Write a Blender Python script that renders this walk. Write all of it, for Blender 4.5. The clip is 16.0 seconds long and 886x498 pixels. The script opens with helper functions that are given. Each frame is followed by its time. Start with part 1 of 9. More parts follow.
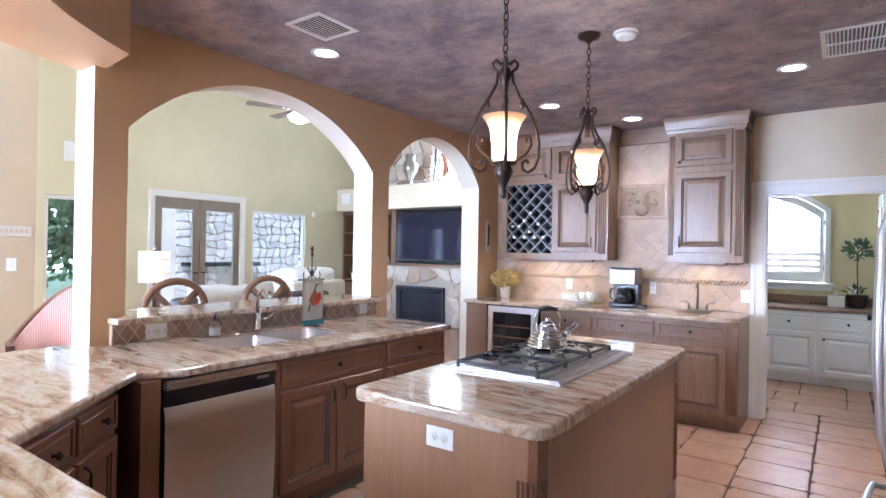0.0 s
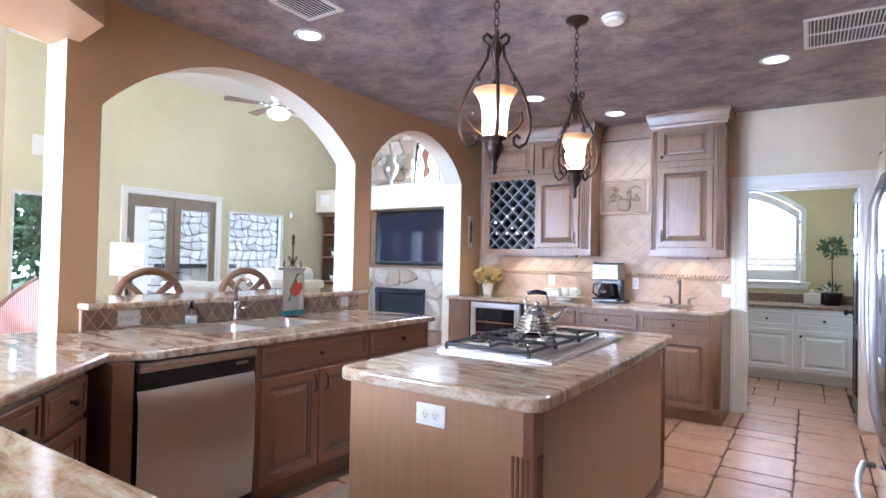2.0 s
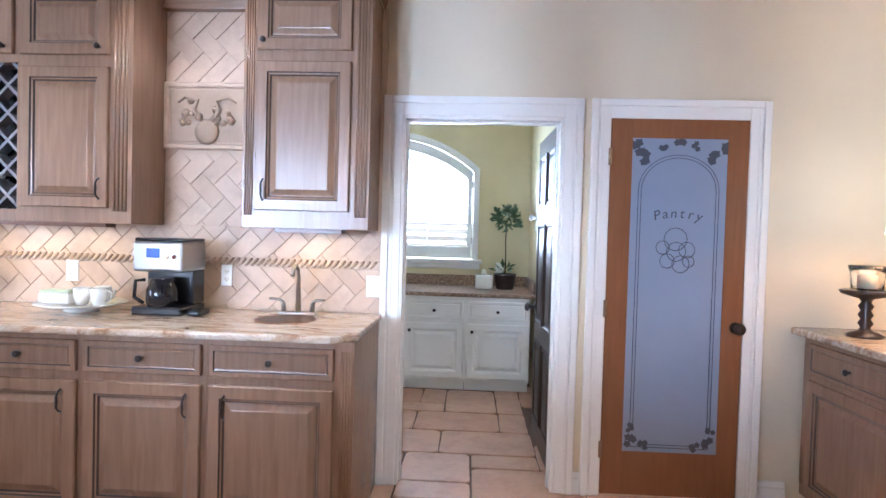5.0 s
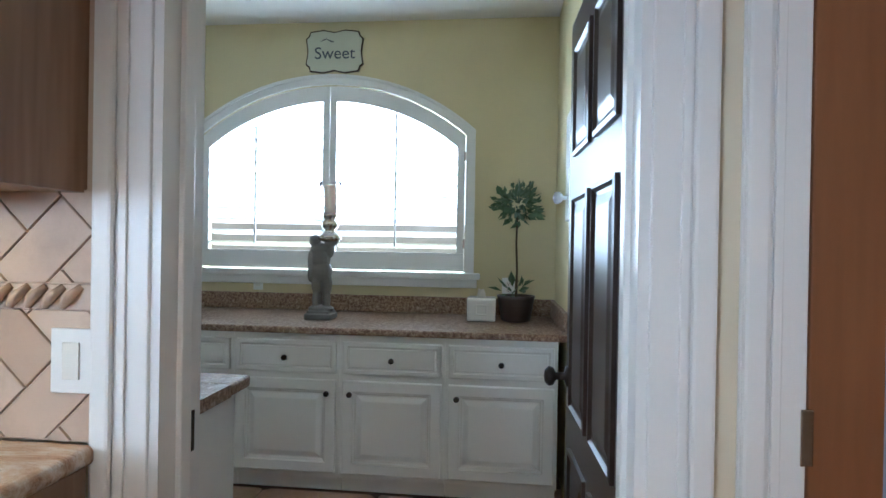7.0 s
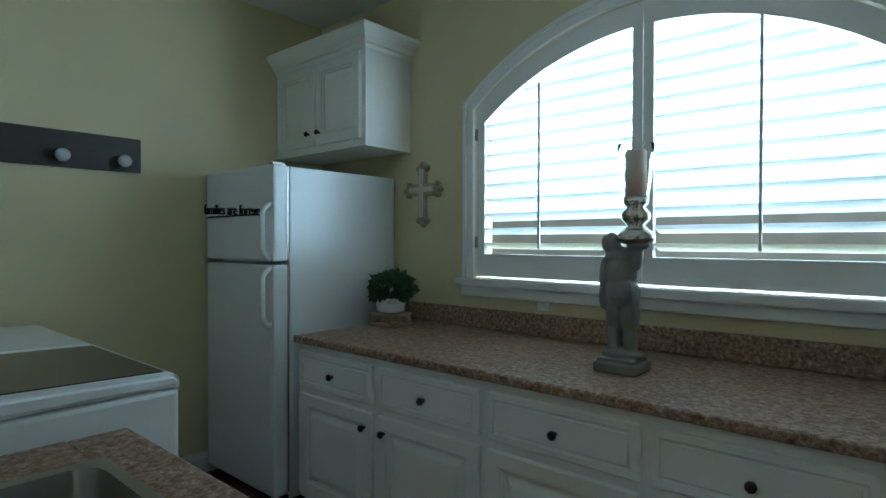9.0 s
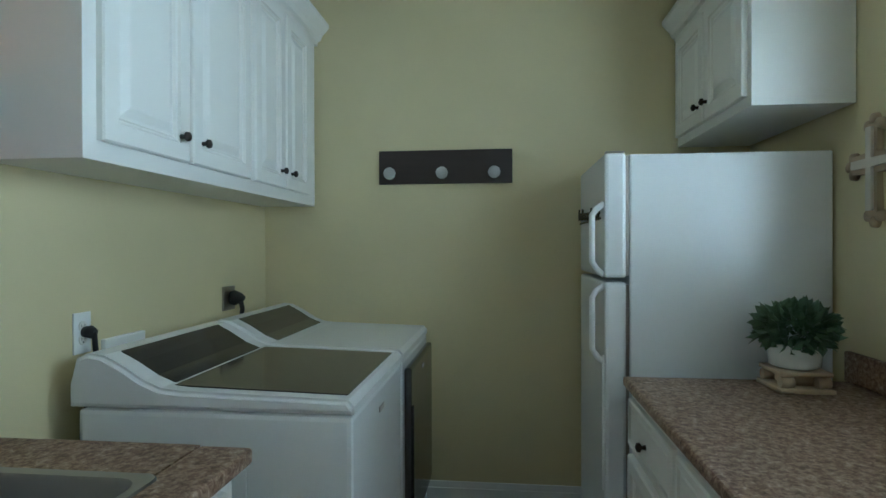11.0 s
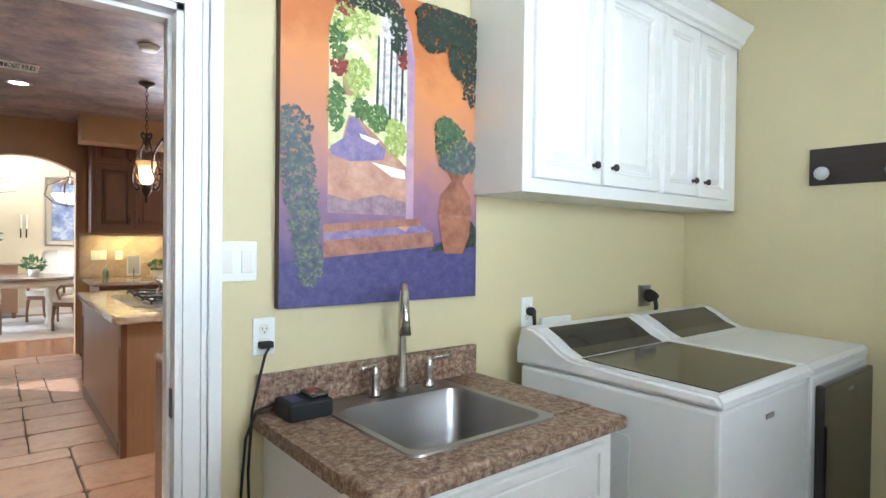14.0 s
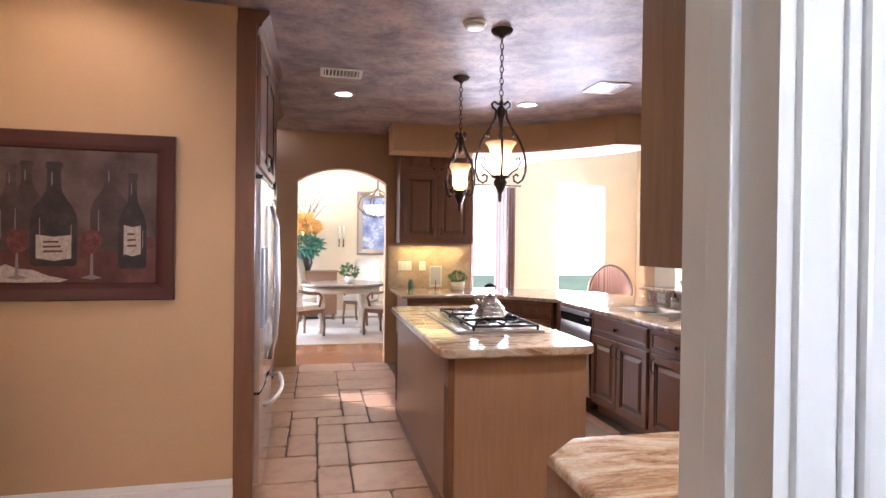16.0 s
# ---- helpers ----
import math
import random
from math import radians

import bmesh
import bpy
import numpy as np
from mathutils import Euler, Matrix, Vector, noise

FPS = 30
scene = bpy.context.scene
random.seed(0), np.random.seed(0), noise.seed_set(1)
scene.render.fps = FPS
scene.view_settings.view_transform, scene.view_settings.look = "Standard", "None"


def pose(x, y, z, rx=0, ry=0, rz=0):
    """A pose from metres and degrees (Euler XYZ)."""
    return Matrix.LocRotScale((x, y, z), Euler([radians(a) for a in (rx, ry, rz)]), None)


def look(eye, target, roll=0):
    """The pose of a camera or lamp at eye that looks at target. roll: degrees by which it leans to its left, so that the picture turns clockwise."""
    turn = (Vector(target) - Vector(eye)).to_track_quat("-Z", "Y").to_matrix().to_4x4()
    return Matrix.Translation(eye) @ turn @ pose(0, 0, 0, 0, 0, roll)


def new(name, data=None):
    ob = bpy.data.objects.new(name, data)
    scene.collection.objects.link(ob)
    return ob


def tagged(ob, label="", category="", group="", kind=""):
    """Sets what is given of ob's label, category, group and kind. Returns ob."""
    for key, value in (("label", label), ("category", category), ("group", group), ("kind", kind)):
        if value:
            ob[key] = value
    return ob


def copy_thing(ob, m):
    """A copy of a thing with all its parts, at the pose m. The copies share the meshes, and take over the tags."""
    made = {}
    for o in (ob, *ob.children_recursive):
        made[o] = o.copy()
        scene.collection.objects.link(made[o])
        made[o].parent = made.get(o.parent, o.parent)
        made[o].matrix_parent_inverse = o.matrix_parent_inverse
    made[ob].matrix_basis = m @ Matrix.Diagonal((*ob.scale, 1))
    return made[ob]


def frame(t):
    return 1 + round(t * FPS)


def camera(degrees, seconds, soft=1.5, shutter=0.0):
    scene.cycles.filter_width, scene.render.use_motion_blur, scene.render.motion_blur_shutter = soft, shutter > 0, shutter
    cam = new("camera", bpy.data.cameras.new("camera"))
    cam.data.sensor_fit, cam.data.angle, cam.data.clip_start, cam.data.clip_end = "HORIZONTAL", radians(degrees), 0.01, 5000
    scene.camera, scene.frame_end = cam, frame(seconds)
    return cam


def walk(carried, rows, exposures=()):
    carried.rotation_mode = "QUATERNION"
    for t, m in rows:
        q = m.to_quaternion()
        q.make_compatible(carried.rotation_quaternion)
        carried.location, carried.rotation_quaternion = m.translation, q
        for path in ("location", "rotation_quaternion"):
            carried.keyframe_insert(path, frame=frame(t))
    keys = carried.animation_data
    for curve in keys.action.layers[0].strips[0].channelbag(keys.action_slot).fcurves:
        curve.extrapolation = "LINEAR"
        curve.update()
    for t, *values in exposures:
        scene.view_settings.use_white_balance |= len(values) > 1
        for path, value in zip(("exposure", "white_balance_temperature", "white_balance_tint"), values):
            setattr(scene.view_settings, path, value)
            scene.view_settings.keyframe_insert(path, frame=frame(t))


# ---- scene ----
cam = camera(76.9, 16.0)
PATH = [
    (0, (0.656, 0.625, 1.433), (-0.508, 2.251, 1.442), 1.0),
    (0.5, (0.661, 0.59, 1.389), (-0.499, 2.218, 1.434), 1.0),
    (1, (0.645, 0.585, 1.344), (-0.505, 2.221, 1.386), 1.1),
    (1.5, (0.612, 0.591, 1.308), (-0.519, 2.24, 1.35), 1.2),
    (2, (0.579, 0.655, 1.298), (-0.52, 2.326, 1.339), 1.2),
    (2.5, (0.5, 0.863, 1.312), (-0.472, 2.61, 1.352), 1.4),
    (3, (0.437, 1.231, 1.271), (-0.266, 3.104, 1.267), 1.6),
    (3.5, (0.436, 1.762, 1.306), (-0.035, 3.705, 1.253), 1.5),
    (4, (0.418, 2.267, 1.337), (0.158, 4.249, 1.28), 1.5),
    (4.5, (0.441, 2.801, 1.35), (0.287, 4.795, 1.3), 1.5),
    (5, (0.471, 3.312, 1.365), (0.371, 5.308, 1.314), 1.6),
    (5.2, (0.48, 3.516, 1.344), (0.407, 5.515, 1.296), 1.6),
    (7.3, (0.715, 5.60, 1.29), (0.44, 7.581, 1.283), 0.7),
    (7.5, (0.695, 5.735, 1.29), (0.353, 7.705, 1.275), 0.6),
    (8, (0.66, 6.011, 1.31), (0.029, 7.909, 1.278), 0.3),
    (8.5, (0.571, 6.303, 1.329), (-0.459, 8.017, 1.29), 0.4),
    (9, (0.488, 6.589, 1.317), (-0.82, 8.102, 1.288), 0.1),
    (9.5, (0.375, 6.843, 1.319), (-1.247, 8.012, 1.303), 0.2),
    (10, (0.282, 7.087, 1.334), (-1.56, 7.866, 1.313), 0.1),
    (10.2, (0.248, 7.213, 1.34), (-1.665, 7.793, 1.322), -0.1),
    (12.3, (0.39, 8.262, 1.33), (-1.269, 7.146, 1.291), 0.6),
    (12.5, (0.399, 8.292, 1.329), (-1.205, 7.099, 1.284), 0.6),
    (13, (0.405, 8.28, 1.319), (-1.083, 6.945, 1.279), 0.6),
    (13.5, (0.417, 8.192, 1.328), (-0.969, 6.751, 1.3), 0.7),
    (14, (0.489, 8.049, 1.373), (-0.769, 6.494, 1.345), 0.7),
    (14.5, (0.533, 7.81, 1.401), (-0.498, 6.097, 1.364), 0.5),
    (15, (0.549, 7.533, 1.409), (-0.144, 5.658, 1.37), 0.3),
    (15.5, (0.539, 7.22, 1.41), (0.072, 5.275, 1.388), 0.5),
    (16, (0.524, 6.872, 1.408), (0.081, 4.918, 1.393), 0.7),
]
walk(cam, [(t, look(e, g, r)) for t, e, g, r in PATH],
     exposures=[(0.0, 0.72, 4850, 14), (3.0, 0.85, 4800, 13), (5.2, 0.88, 4750, 12), (6.6, 0.3, 4850, 8), (7.3, -0.15, 4750, 0), (8.0, -0.55, 4650, -8), (9.0, -1.0, 4600, -8), (9.5, -1.25, 4550, -8), (10.2, -1.2, 4600, -8), (11.3, -0.2, 5000, -4), (12.3, 0.58, 5350, 2), (14.0, 0.6, 5450, 8), (15.0, 0.68, 5600, 16), (16.0, 0.62, 5600, 20)])

# ---- world, sun and large lights ----
world = bpy.data.worlds.new("sky")
scene.world = world
world.use_nodes = True
wn = world.node_tree
sky = wn.nodes.new("ShaderNodeTexSky")
sky.sky_type, sky.sun_disc = "NISHITA", False
sky.sun_elevation, sky.sun_rotation = radians(60), radians(135)
wn.nodes["Background"].inputs["Strength"].default_value = 0.12
wn.links.new(sky.outputs["Color"], wn.nodes["Background"].inputs["Color"])


def lamp(name, kind, m, energy, colour=(1, 1, 1), size=0.1, size_y=None, **more):
    data = bpy.data.lights.new(name, kind)
    data.energy, data.color = energy, colour
    if kind == "AREA":
        data.size = size
        if size_y:
            data.shape, data.size_y = "RECTANGLE", size_y
    elif kind == "SUN":
        data.angle = size
    else:
        data.shadow_soft_size = size
    if kind == "SPOT":
        data.spot_size, data.spot_blend = radians(more.get("cone", 110)), 0.6
    ob = new(name, data)
    ob.matrix_world = m
    return ob


DAY = (0.93, 0.97, 1.0)
WARM = (1.0, 0.78, 0.52)
lamp("sun", "SUN", look((9, -9, 22), (0, 0, 0)), 3.0, (1, 0.95, 0.88), radians(0.5))
# daylight standing in the openings
lamp("laundry_window_light", "AREA", look((-0.41, 9.14, 1.74), (-0.41, 6.5, 1.0)), 100, DAY, 1.8, 1.15)
lamp("nook_window_light", "AREA", look((-4.52, -3.22, 1.45), (-1.0, 3, 1.3)), 380, DAY, 1.0, 2.2)
lamp("nook_window_light", "AREA", look((-2.6, -3.22, 1.35), (-0.6, 3, 1.2)), 300, DAY, 0.78, 2.3)
# added fill for the living room, in an unseen opening behind the nook wall
lamp("living_fill_light", "AREA", look((-8.33, 0.2, 1.6), (-3, 4.5, 1.2)), 300, DAY, 3.2, 2.2)
lamp("living_high_window_light", "AREA", look((-5.6, 9.86, 3.2), (-4.0, 4, 1.0)), 45, DAY, 0.95, 0.75)
lamp("dining_window_light", "AREA", look((2.5, -2.6, 1.55), (0, -2.2, 0.9)), 150, DAY, 1.75, 1.85)


# ---- building helpers ----
ORIGIN = {}
UP = Vector((0, 0, 1))


def link_mesh(name, bm, mats):
    mesh = bpy.data.meshes.new(name)
    bmesh.ops.recalc_face_normals(bm, faces=bm.faces[:])
    bm.to_mesh(mesh)
    bm.free()
    for m in (mats if isinstance(mats, (list, tuple)) else [mats]):
        mesh.materials.append(m)
    return mesh


def root(name, loc, label, category, group="", kind=""):
    ob = new(name)
    ob.empty_display_size = 0.05
    ob.location = loc
    ORIGIN[ob.name] = Vector(loc)
    return tagged(ob, label, category, group, kind)


def part(name, bm, mats, parent, label="", smooth=False):
    """One mesh object under a thing or a part, its shape given in world places."""
    o = ORIGIN[parent.name]
    bmesh.ops.translate(bm, verts=bm.verts[:], vec=-o)
    if smooth:
        for f in bm.faces:
            f.smooth = True
    ob = new(name, link_mesh(name, bm, mats))
    ob.parent = parent
    ORIGIN[ob.name] = o
    if label:
        ob["label"] = label
    return ob


def solid(name, bm, mats, label, category, kind="structure", group="", smooth=False, origin=None):
    if smooth:
        for f in bm.faces:
            f.smooth = True
    o = Vector(origin) if origin else Vector((0, 0, 0))
    bmesh.ops.translate(bm, verts=bm.verts[:], vec=-o)
    ob = new(name, link_mesh(name, bm, mats))
    ob.location = o
    ORIGIN[ob.name] = o
    return tagged(ob, label, category, group, "" if kind == "thing" else kind)


def box(x0, y0, z0, x1, y1, z1, bevel=0.0, bm=None, seg=2, mi=0):
    own = bmesh.new() if bm is None or bevel else bm
    lo, hi = (min(x0, x1), min(y0, y1), min(z0, z1)), (max(x0, x1), max(y0, y1), max(z0, z1))
    vs = [own.verts.new((hi[0] if i & 1 else lo[0], hi[1] if i & 2 else lo[1], hi[2] if i & 4 else lo[2])) for i in range(8)]
    for q in ((0, 2, 3, 1), (4, 5, 7, 6), (0, 1, 5, 4), (2, 6, 7, 3), (0, 4, 6, 2), (1, 3, 7, 5)):
        own.faces.new([vs[i] for i in q]).material_index = mi
    if bevel:
        b = min(bevel, 0.45 * min(h - l for l, h in zip(lo, hi)))
        bmesh.ops.bevel(own, geom=own.edges[:], offset=b, segments=seg, affect="EDGES", profile=0.6)
        if bm is not None:
            join(bm, own)
            return bm
    return own if bm is None else bm


def join(bm, other):
    tmp = bpy.data.meshes.new("tmp")
    other.to_mesh(tmp)
    other.free()
    bm.from_mesh(tmp)
    bpy.data.meshes.remove(tmp)
    return bm


def lathe(cx, cy, profile, bm=None, n=24, axis="z", mi=0):
    """A turned shape: profile of (radius, height) round the axis through (cx, cy); for axis y or x the two are the other places."""
    bm = bmesh.new() if bm is None else bm
    rings = []
    for r, h in profile:
        ring = []
        for i in range(n):
            a = 2 * math.pi * i / n
            c, s = max(r, 1e-4) * math.cos(a), max(r, 1e-4) * math.sin(a)
            ring.append(bm.verts.new((cx + c, cy + s, h) if axis == "z" else (cx + c, h, cy + s) if axis == "y" else (h, cx + c, cy + s)))
        rings.append(ring)
    for a, b in zip(rings, rings[1:]):
        for i in range(n):
            f = bm.faces.new((a[i], a[(i + 1) % n], b[(i + 1) % n], b[i]))
            f.smooth, f.material_index = True, mi
    for ring in (rings[0], rings[-1]):
        bm.faces.new(ring).material_index = mi
    return bm


def tube(points, r, bm=None, n=8, closed=False, mi=0):
    """A round bar along points; r is one radius or one for each point."""
    bm = bmesh.new() if bm is None else bm
    pts = [Vector(p) for p in points]
    rings, side = [], None
    for i, p in enumerate(pts):
        a = pts[i - 1] if i or closed else p
        b = pts[(i + 1) % len(pts)] if i + 1 < len(pts) or closed else p
        t = (b - a).normalized()
        if side is None:
            side = t.orthogonal().normalized()
        side = (side - t * side.dot(t)).normalized()
        other = t.cross(side)
        rr = r[i] if isinstance(r, (list, tuple)) else r
        rings.append([bm.verts.new(p + rr * (math.cos(2 * math.pi * k / n) * side + math.sin(2 * math.pi * k / n) * other)) for k in range(n)])
    pairs = list(zip(rings, rings[1:])) + ([(rings[-1], rings[0])] if closed else [])
    for a, b in pairs:
        for k in range(n):
            f = bm.faces.new((a[k], a[(k + 1) % n], b[(k + 1) % n], b[k]))
            f.smooth, f.material_index = True, mi
    if not closed:
        bm.faces.new(rings[0]).material_index = mi
        bm.faces.new(rings[-1]).material_index = mi
    return bm


def prism(poly, place, a, b, bm=None, mi=0):
    """A flat outline of (u, v), drawn out from a to b; place(u, v, w) gives the world place."""
    bm = bmesh.new() if bm is None else bm
    lo = [bm.verts.new(place(u, v, a)) for u, v in poly]
    hi = [bm.verts.new(place(u, v, b)) for u, v in poly]
    bm.faces.new(lo).material_index = mi
    bm.faces.new(hi[::-1]).material_index = mi
    for i in range(len(poly)):
        j = (i + 1) % len(poly)
        bm.faces.new((lo[i], hi[i], hi[j], lo[j])).material_index = mi
    return bm


def XZ(u, v, w):
    return (u, w, v)


def YZ(u, v, w):
    return (w, u, v)


def XY(u, v, w):
    return (u, v, w)


class Face:
    """A place on an upright face: u along it, v up, w out of it."""

    def __init__(self, origin, yaw):
        self.o = Vector(origin)
        self.n = Vector((math.sin(radians(yaw)), -math.cos(radians(yaw)), 0))  # yaw 0 faces -Y, 90 faces +X
        self.u = UP.cross(self.n)

    def at(self, u, v, w=0.0):
        return self.o + self.u * u + UP * v + self.n * w

    def box(self, u0, v0, w0, u1, v1, w1, bevel=0.0, bm=None, mi=0):
        own = box(u0, w0, v0, u1, w1, v1, bevel, mi=mi)
        for v in own.verts:
            v.co = self.at(v.co.x, v.co.z, v.co.y)
        return own if bm is None else join(bm, own)

    def rings(self, u0, v0, u1, v1, steps, bm=None):
        """Nested oblong rings, steps of (inset, out, material); the last one is capped."""
        bm = bmesh.new() if bm is None else bm
        loops = []
        for ins, w, _ in steps:
            loops.append([bm.verts.new(self.at(*p, w)) for p in ((u0 + ins, v0 + ins), (u1 - ins, v0 + ins), (u1 - ins, v1 - ins), (u0 + ins, v1 - ins))])
        for (a, b), st in zip(zip(loops, loops[1:]), steps[1:]):
            for i in range(4):
                bm.faces.new((a[i], a[(i + 1) % 4], b[(i + 1) % 4], b[i])).material_index = st[2]
        bm.faces.new(loops[-1]).material_index = steps[-1][2]
        bm.faces.new(loops[0][::-1])
        return bm

    def tube(self, pts, r, bm=None, n=8):
        return tube([self.at(*p) for p in pts], r, bm, n)

    def turned(self, u, v, profile, bm=None, n=16):
        """A turned shape that sticks out of the face: profile of (radius, out)."""
        bm = bmesh.new() if bm is None else bm
        rings = []
        for r, w in profile:
            rings.append([bm.verts.new(self.at(u + max(r, 1e-4) * math.cos(2 * math.pi * i / n), v + max(r, 1e-4) * math.sin(2 * math.pi * i / n), w)) for i in range(n)])
        for a, b in zip(rings, rings[1:]):
            for i in range(n):
                bm.faces.new((a[i], a[(i + 1) % n], b[(i + 1) % n], b[i])).smooth = True
        bm.faces.new(rings[0])
        bm.faces.new(rings[-1])
        return bm


def arc(x0, z0, x1, crown, n=24):
    """Points of a low arch from (x0, z0) over the crown to (x1, z0), as half an ellipse."""
    c, a, b = (x0 + x1) / 2, (x1 - x0) / 2, crown - z0
    return [(c - a * math.cos(math.pi * i / n), z0 + b * math.sin(math.pi * i / n)) for i in range(n + 1)]


def segment(x0, z0, x1, crown, n=24):
    """Points of a true circle's segment from (x0, z0) over the crown to (x1, z0)."""
    c, a, h = (x0 + x1) / 2, (x1 - x0) / 2, crown - z0
    r = (a * a + h * h) / (2 * h)
    top = math.asin(min(1, a / r))
    return [(c + r * math.sin(-top + 2 * top * i / n), crown - r + r * math.cos(-top + 2 * top * i / n)) for i in range(n + 1)]


# ---- materials ----
def material(name, base, rough=0.5, metal=0.0, **more):
    m = bpy.data.materials.new(name)
    m.use_nodes = True
    b = m.node_tree.nodes["Principled BSDF"]
    b.inputs["Base Color"].default_value = (*base, 1)
    b.inputs["Roughness"].default_value = rough
    b.inputs["Metallic"].default_value = metal
    for k, v in more.items():
        b.inputs[k.replace("_", " ")].default_value = v
    return m


def nodes(m):
    t = m.node_tree
    return t, t.nodes["Principled BSDF"]


def coords(t, scale=(1, 1, 1), rot=(0, 0, 0), world_place=True):
    if world_place:
        src = t.nodes.new("ShaderNodeNewGeometry").outputs["Position"]
    else:
        src = t.nodes.new("ShaderNodeTexCoord").outputs["Object"]
    mp = t.nodes.new("ShaderNodeMapping")
    mp.inputs["Scale"].default_value, mp.inputs["Rotation"].default_value = scale, rot
    t.links.new(src, mp.inputs["Vector"])
    return mp.outputs["Vector"]


def noise_tex(t, vec, scale, detail=4, rough=0.6, distort=0.0):
    n = t.nodes.new("ShaderNodeTexNoise")
    n.inputs["Scale"].default_value, n.inputs["Detail"].default_value = scale, detail
    n.inputs["Roughness"].default_value, n.inputs["Distortion"].default_value = rough, distort
    t.links.new(vec, n.inputs["Vector"])
    return n.outputs["Fac"]


def ramp(t, fac, stops):
    r = t.nodes.new("ShaderNodeValToRGB")
    e = r.color_ramp.elements
    while len(e) < len(stops):
        e.new(0.5)
    for el, (p, c) in zip(e, stops):
        el.position, el.color = p, (*c, 1)
    t.links.new(fac, r.inputs["Fac"])
    return r.outputs["Color"]


def mixed(t, a, b, fac, mode="MIX"):
    n = t.nodes.new("ShaderNodeMix")
    n.data_type, n.blend_type = "RGBA", mode
    for sock, val in ((n.inputs[6], a), (n.inputs[7], b)):
        if hasattr(val, "is_linked"):
            t.links.new(val, sock)
        else:
            sock.default_value = (*val, 1)
    if hasattr(fac, "is_linked"):
        t.links.new(fac, n.inputs[0])
    else:
        n.inputs[0].default_value = fac
    return n.outputs[2]


def bump(t, b, height, strength=0.2, dist=0.01):
    n = t.nodes.new("ShaderNodeBump")
    n.inputs["Strength"].default_value, n.inputs["Distance"].default_value = strength, dist
    t.links.new(height, n.inputs["Height"])
    t.links.new(n.outputs["Normal"], b.inputs["Normal"])


def paint(name, base, rough=0.6, vary=0.05, relief=0.15):
    """Wall paint with a rolled grain and faint unevenness."""
    m = material(name, base, rough)
    t, b = nodes(m)
    v = coords(t)
    big = noise_tex(t, v, 1.3, 3)
    c = ramp(t, big, [(0.3, [x * (1 - vary) for x in base]), (0.7, [min(1, x * (1 + vary)) for x in base])])
    t.links.new(c, b.inputs["Base Color"])
    bump(t, b, noise_tex(t, v, 220, 3), relief, 0.002)
    return m


def wood(name, dark, light, rough=0.4, along="z", scale=1.0):
    """Stained wood with grain along one way and mottled stain."""
    m = material(name, light, rough)
    t, b = nodes(m)
    s = {"x": (1.6, 24, 24), "y": (24, 1.6, 24), "z": (24, 24, 1.6)}[along]
    v = coords(t, [k * scale for k in s])
    grain = noise_tex(t, v, 2.4, 4, 0.45, 0.4)
    blot = noise_tex(t, coords(t), 4.0 * scale, 1, 0.4)
    c = ramp(t, grain, [(0.1, [0.75 * a_ + 0.25 * b_ for a_, b_ in zip(dark, light)]), (0.9, [0.25 * a_ + 0.75 * b_ for a_, b_ in zip(dark, light)])])
    c2 = mixed(t, c, [x * 0.8 for x in dark], ramp(t, blot, [(0.3, (0, 0, 0)), (0.9, (0.25, 0.25, 0.25))]))
    t.links.new(c2, b.inputs["Base Color"])
    return m


def granite_mat():
    """Polished brown and cream granite with long smeared veins and crystal specks."""
    m = material("granite", (0.45, 0.33, 0.24), 0.1)
    t, b = nodes(m)
    v = coords(t, (1.0, 3.4, 2.0), (0, 0, radians(24)))
    n1 = noise_tex(t, v, 3.2, 8, 0.72, 1.6)
    veins = ramp(t, n1, [(0.30, (0.10, 0.06, 0.045)), (0.41, (0.33, 0.20, 0.115)), (0.50, (0.48, 0.36, 0.25)), (0.60, (0.60, 0.52, 0.42)), (0.72, (0.36, 0.26, 0.19))])
    vv = coords(t)
    speck = noise_tex(t, vv, 120, 5, 0.75)
    c = mixed(t, veins, (0.07, 0.045, 0.035), ramp(t, speck, [(0.56, (0, 0, 0)), (0.72, (0.7, 0.7, 0.7))]))
    patch = noise_tex(t, vv, 26, 5, 0.7)
    c = mixed(t, c, (0.70, 0.63, 0.54), ramp(t, patch, [(0.55, (0, 0, 0)), (0.75, (0.5, 0.5, 0.5))]))
    t.links.new(c, b.inputs["Base Color"])
    return m


def laminate_mat():
    m = material("speckled laminate", (0.35, 0.24, 0.18), 0.46, Specular_IOR_Level=0.3)
    t, b = nodes(m)
    v = coords(t)
    a = noise_tex(t, v, 62, 5, 0.7, 0.4)
    c = ramp(t, a, [(0.30, (0.07, 0.036, 0.022)), (0.44, (0.20, 0.12, 0.08)), (0.56, (0.34, 0.24, 0.165)), (0.72, (0.58, 0.47, 0.36))])
    t.links.new(c, b.inputs["Base Color"])
    return m


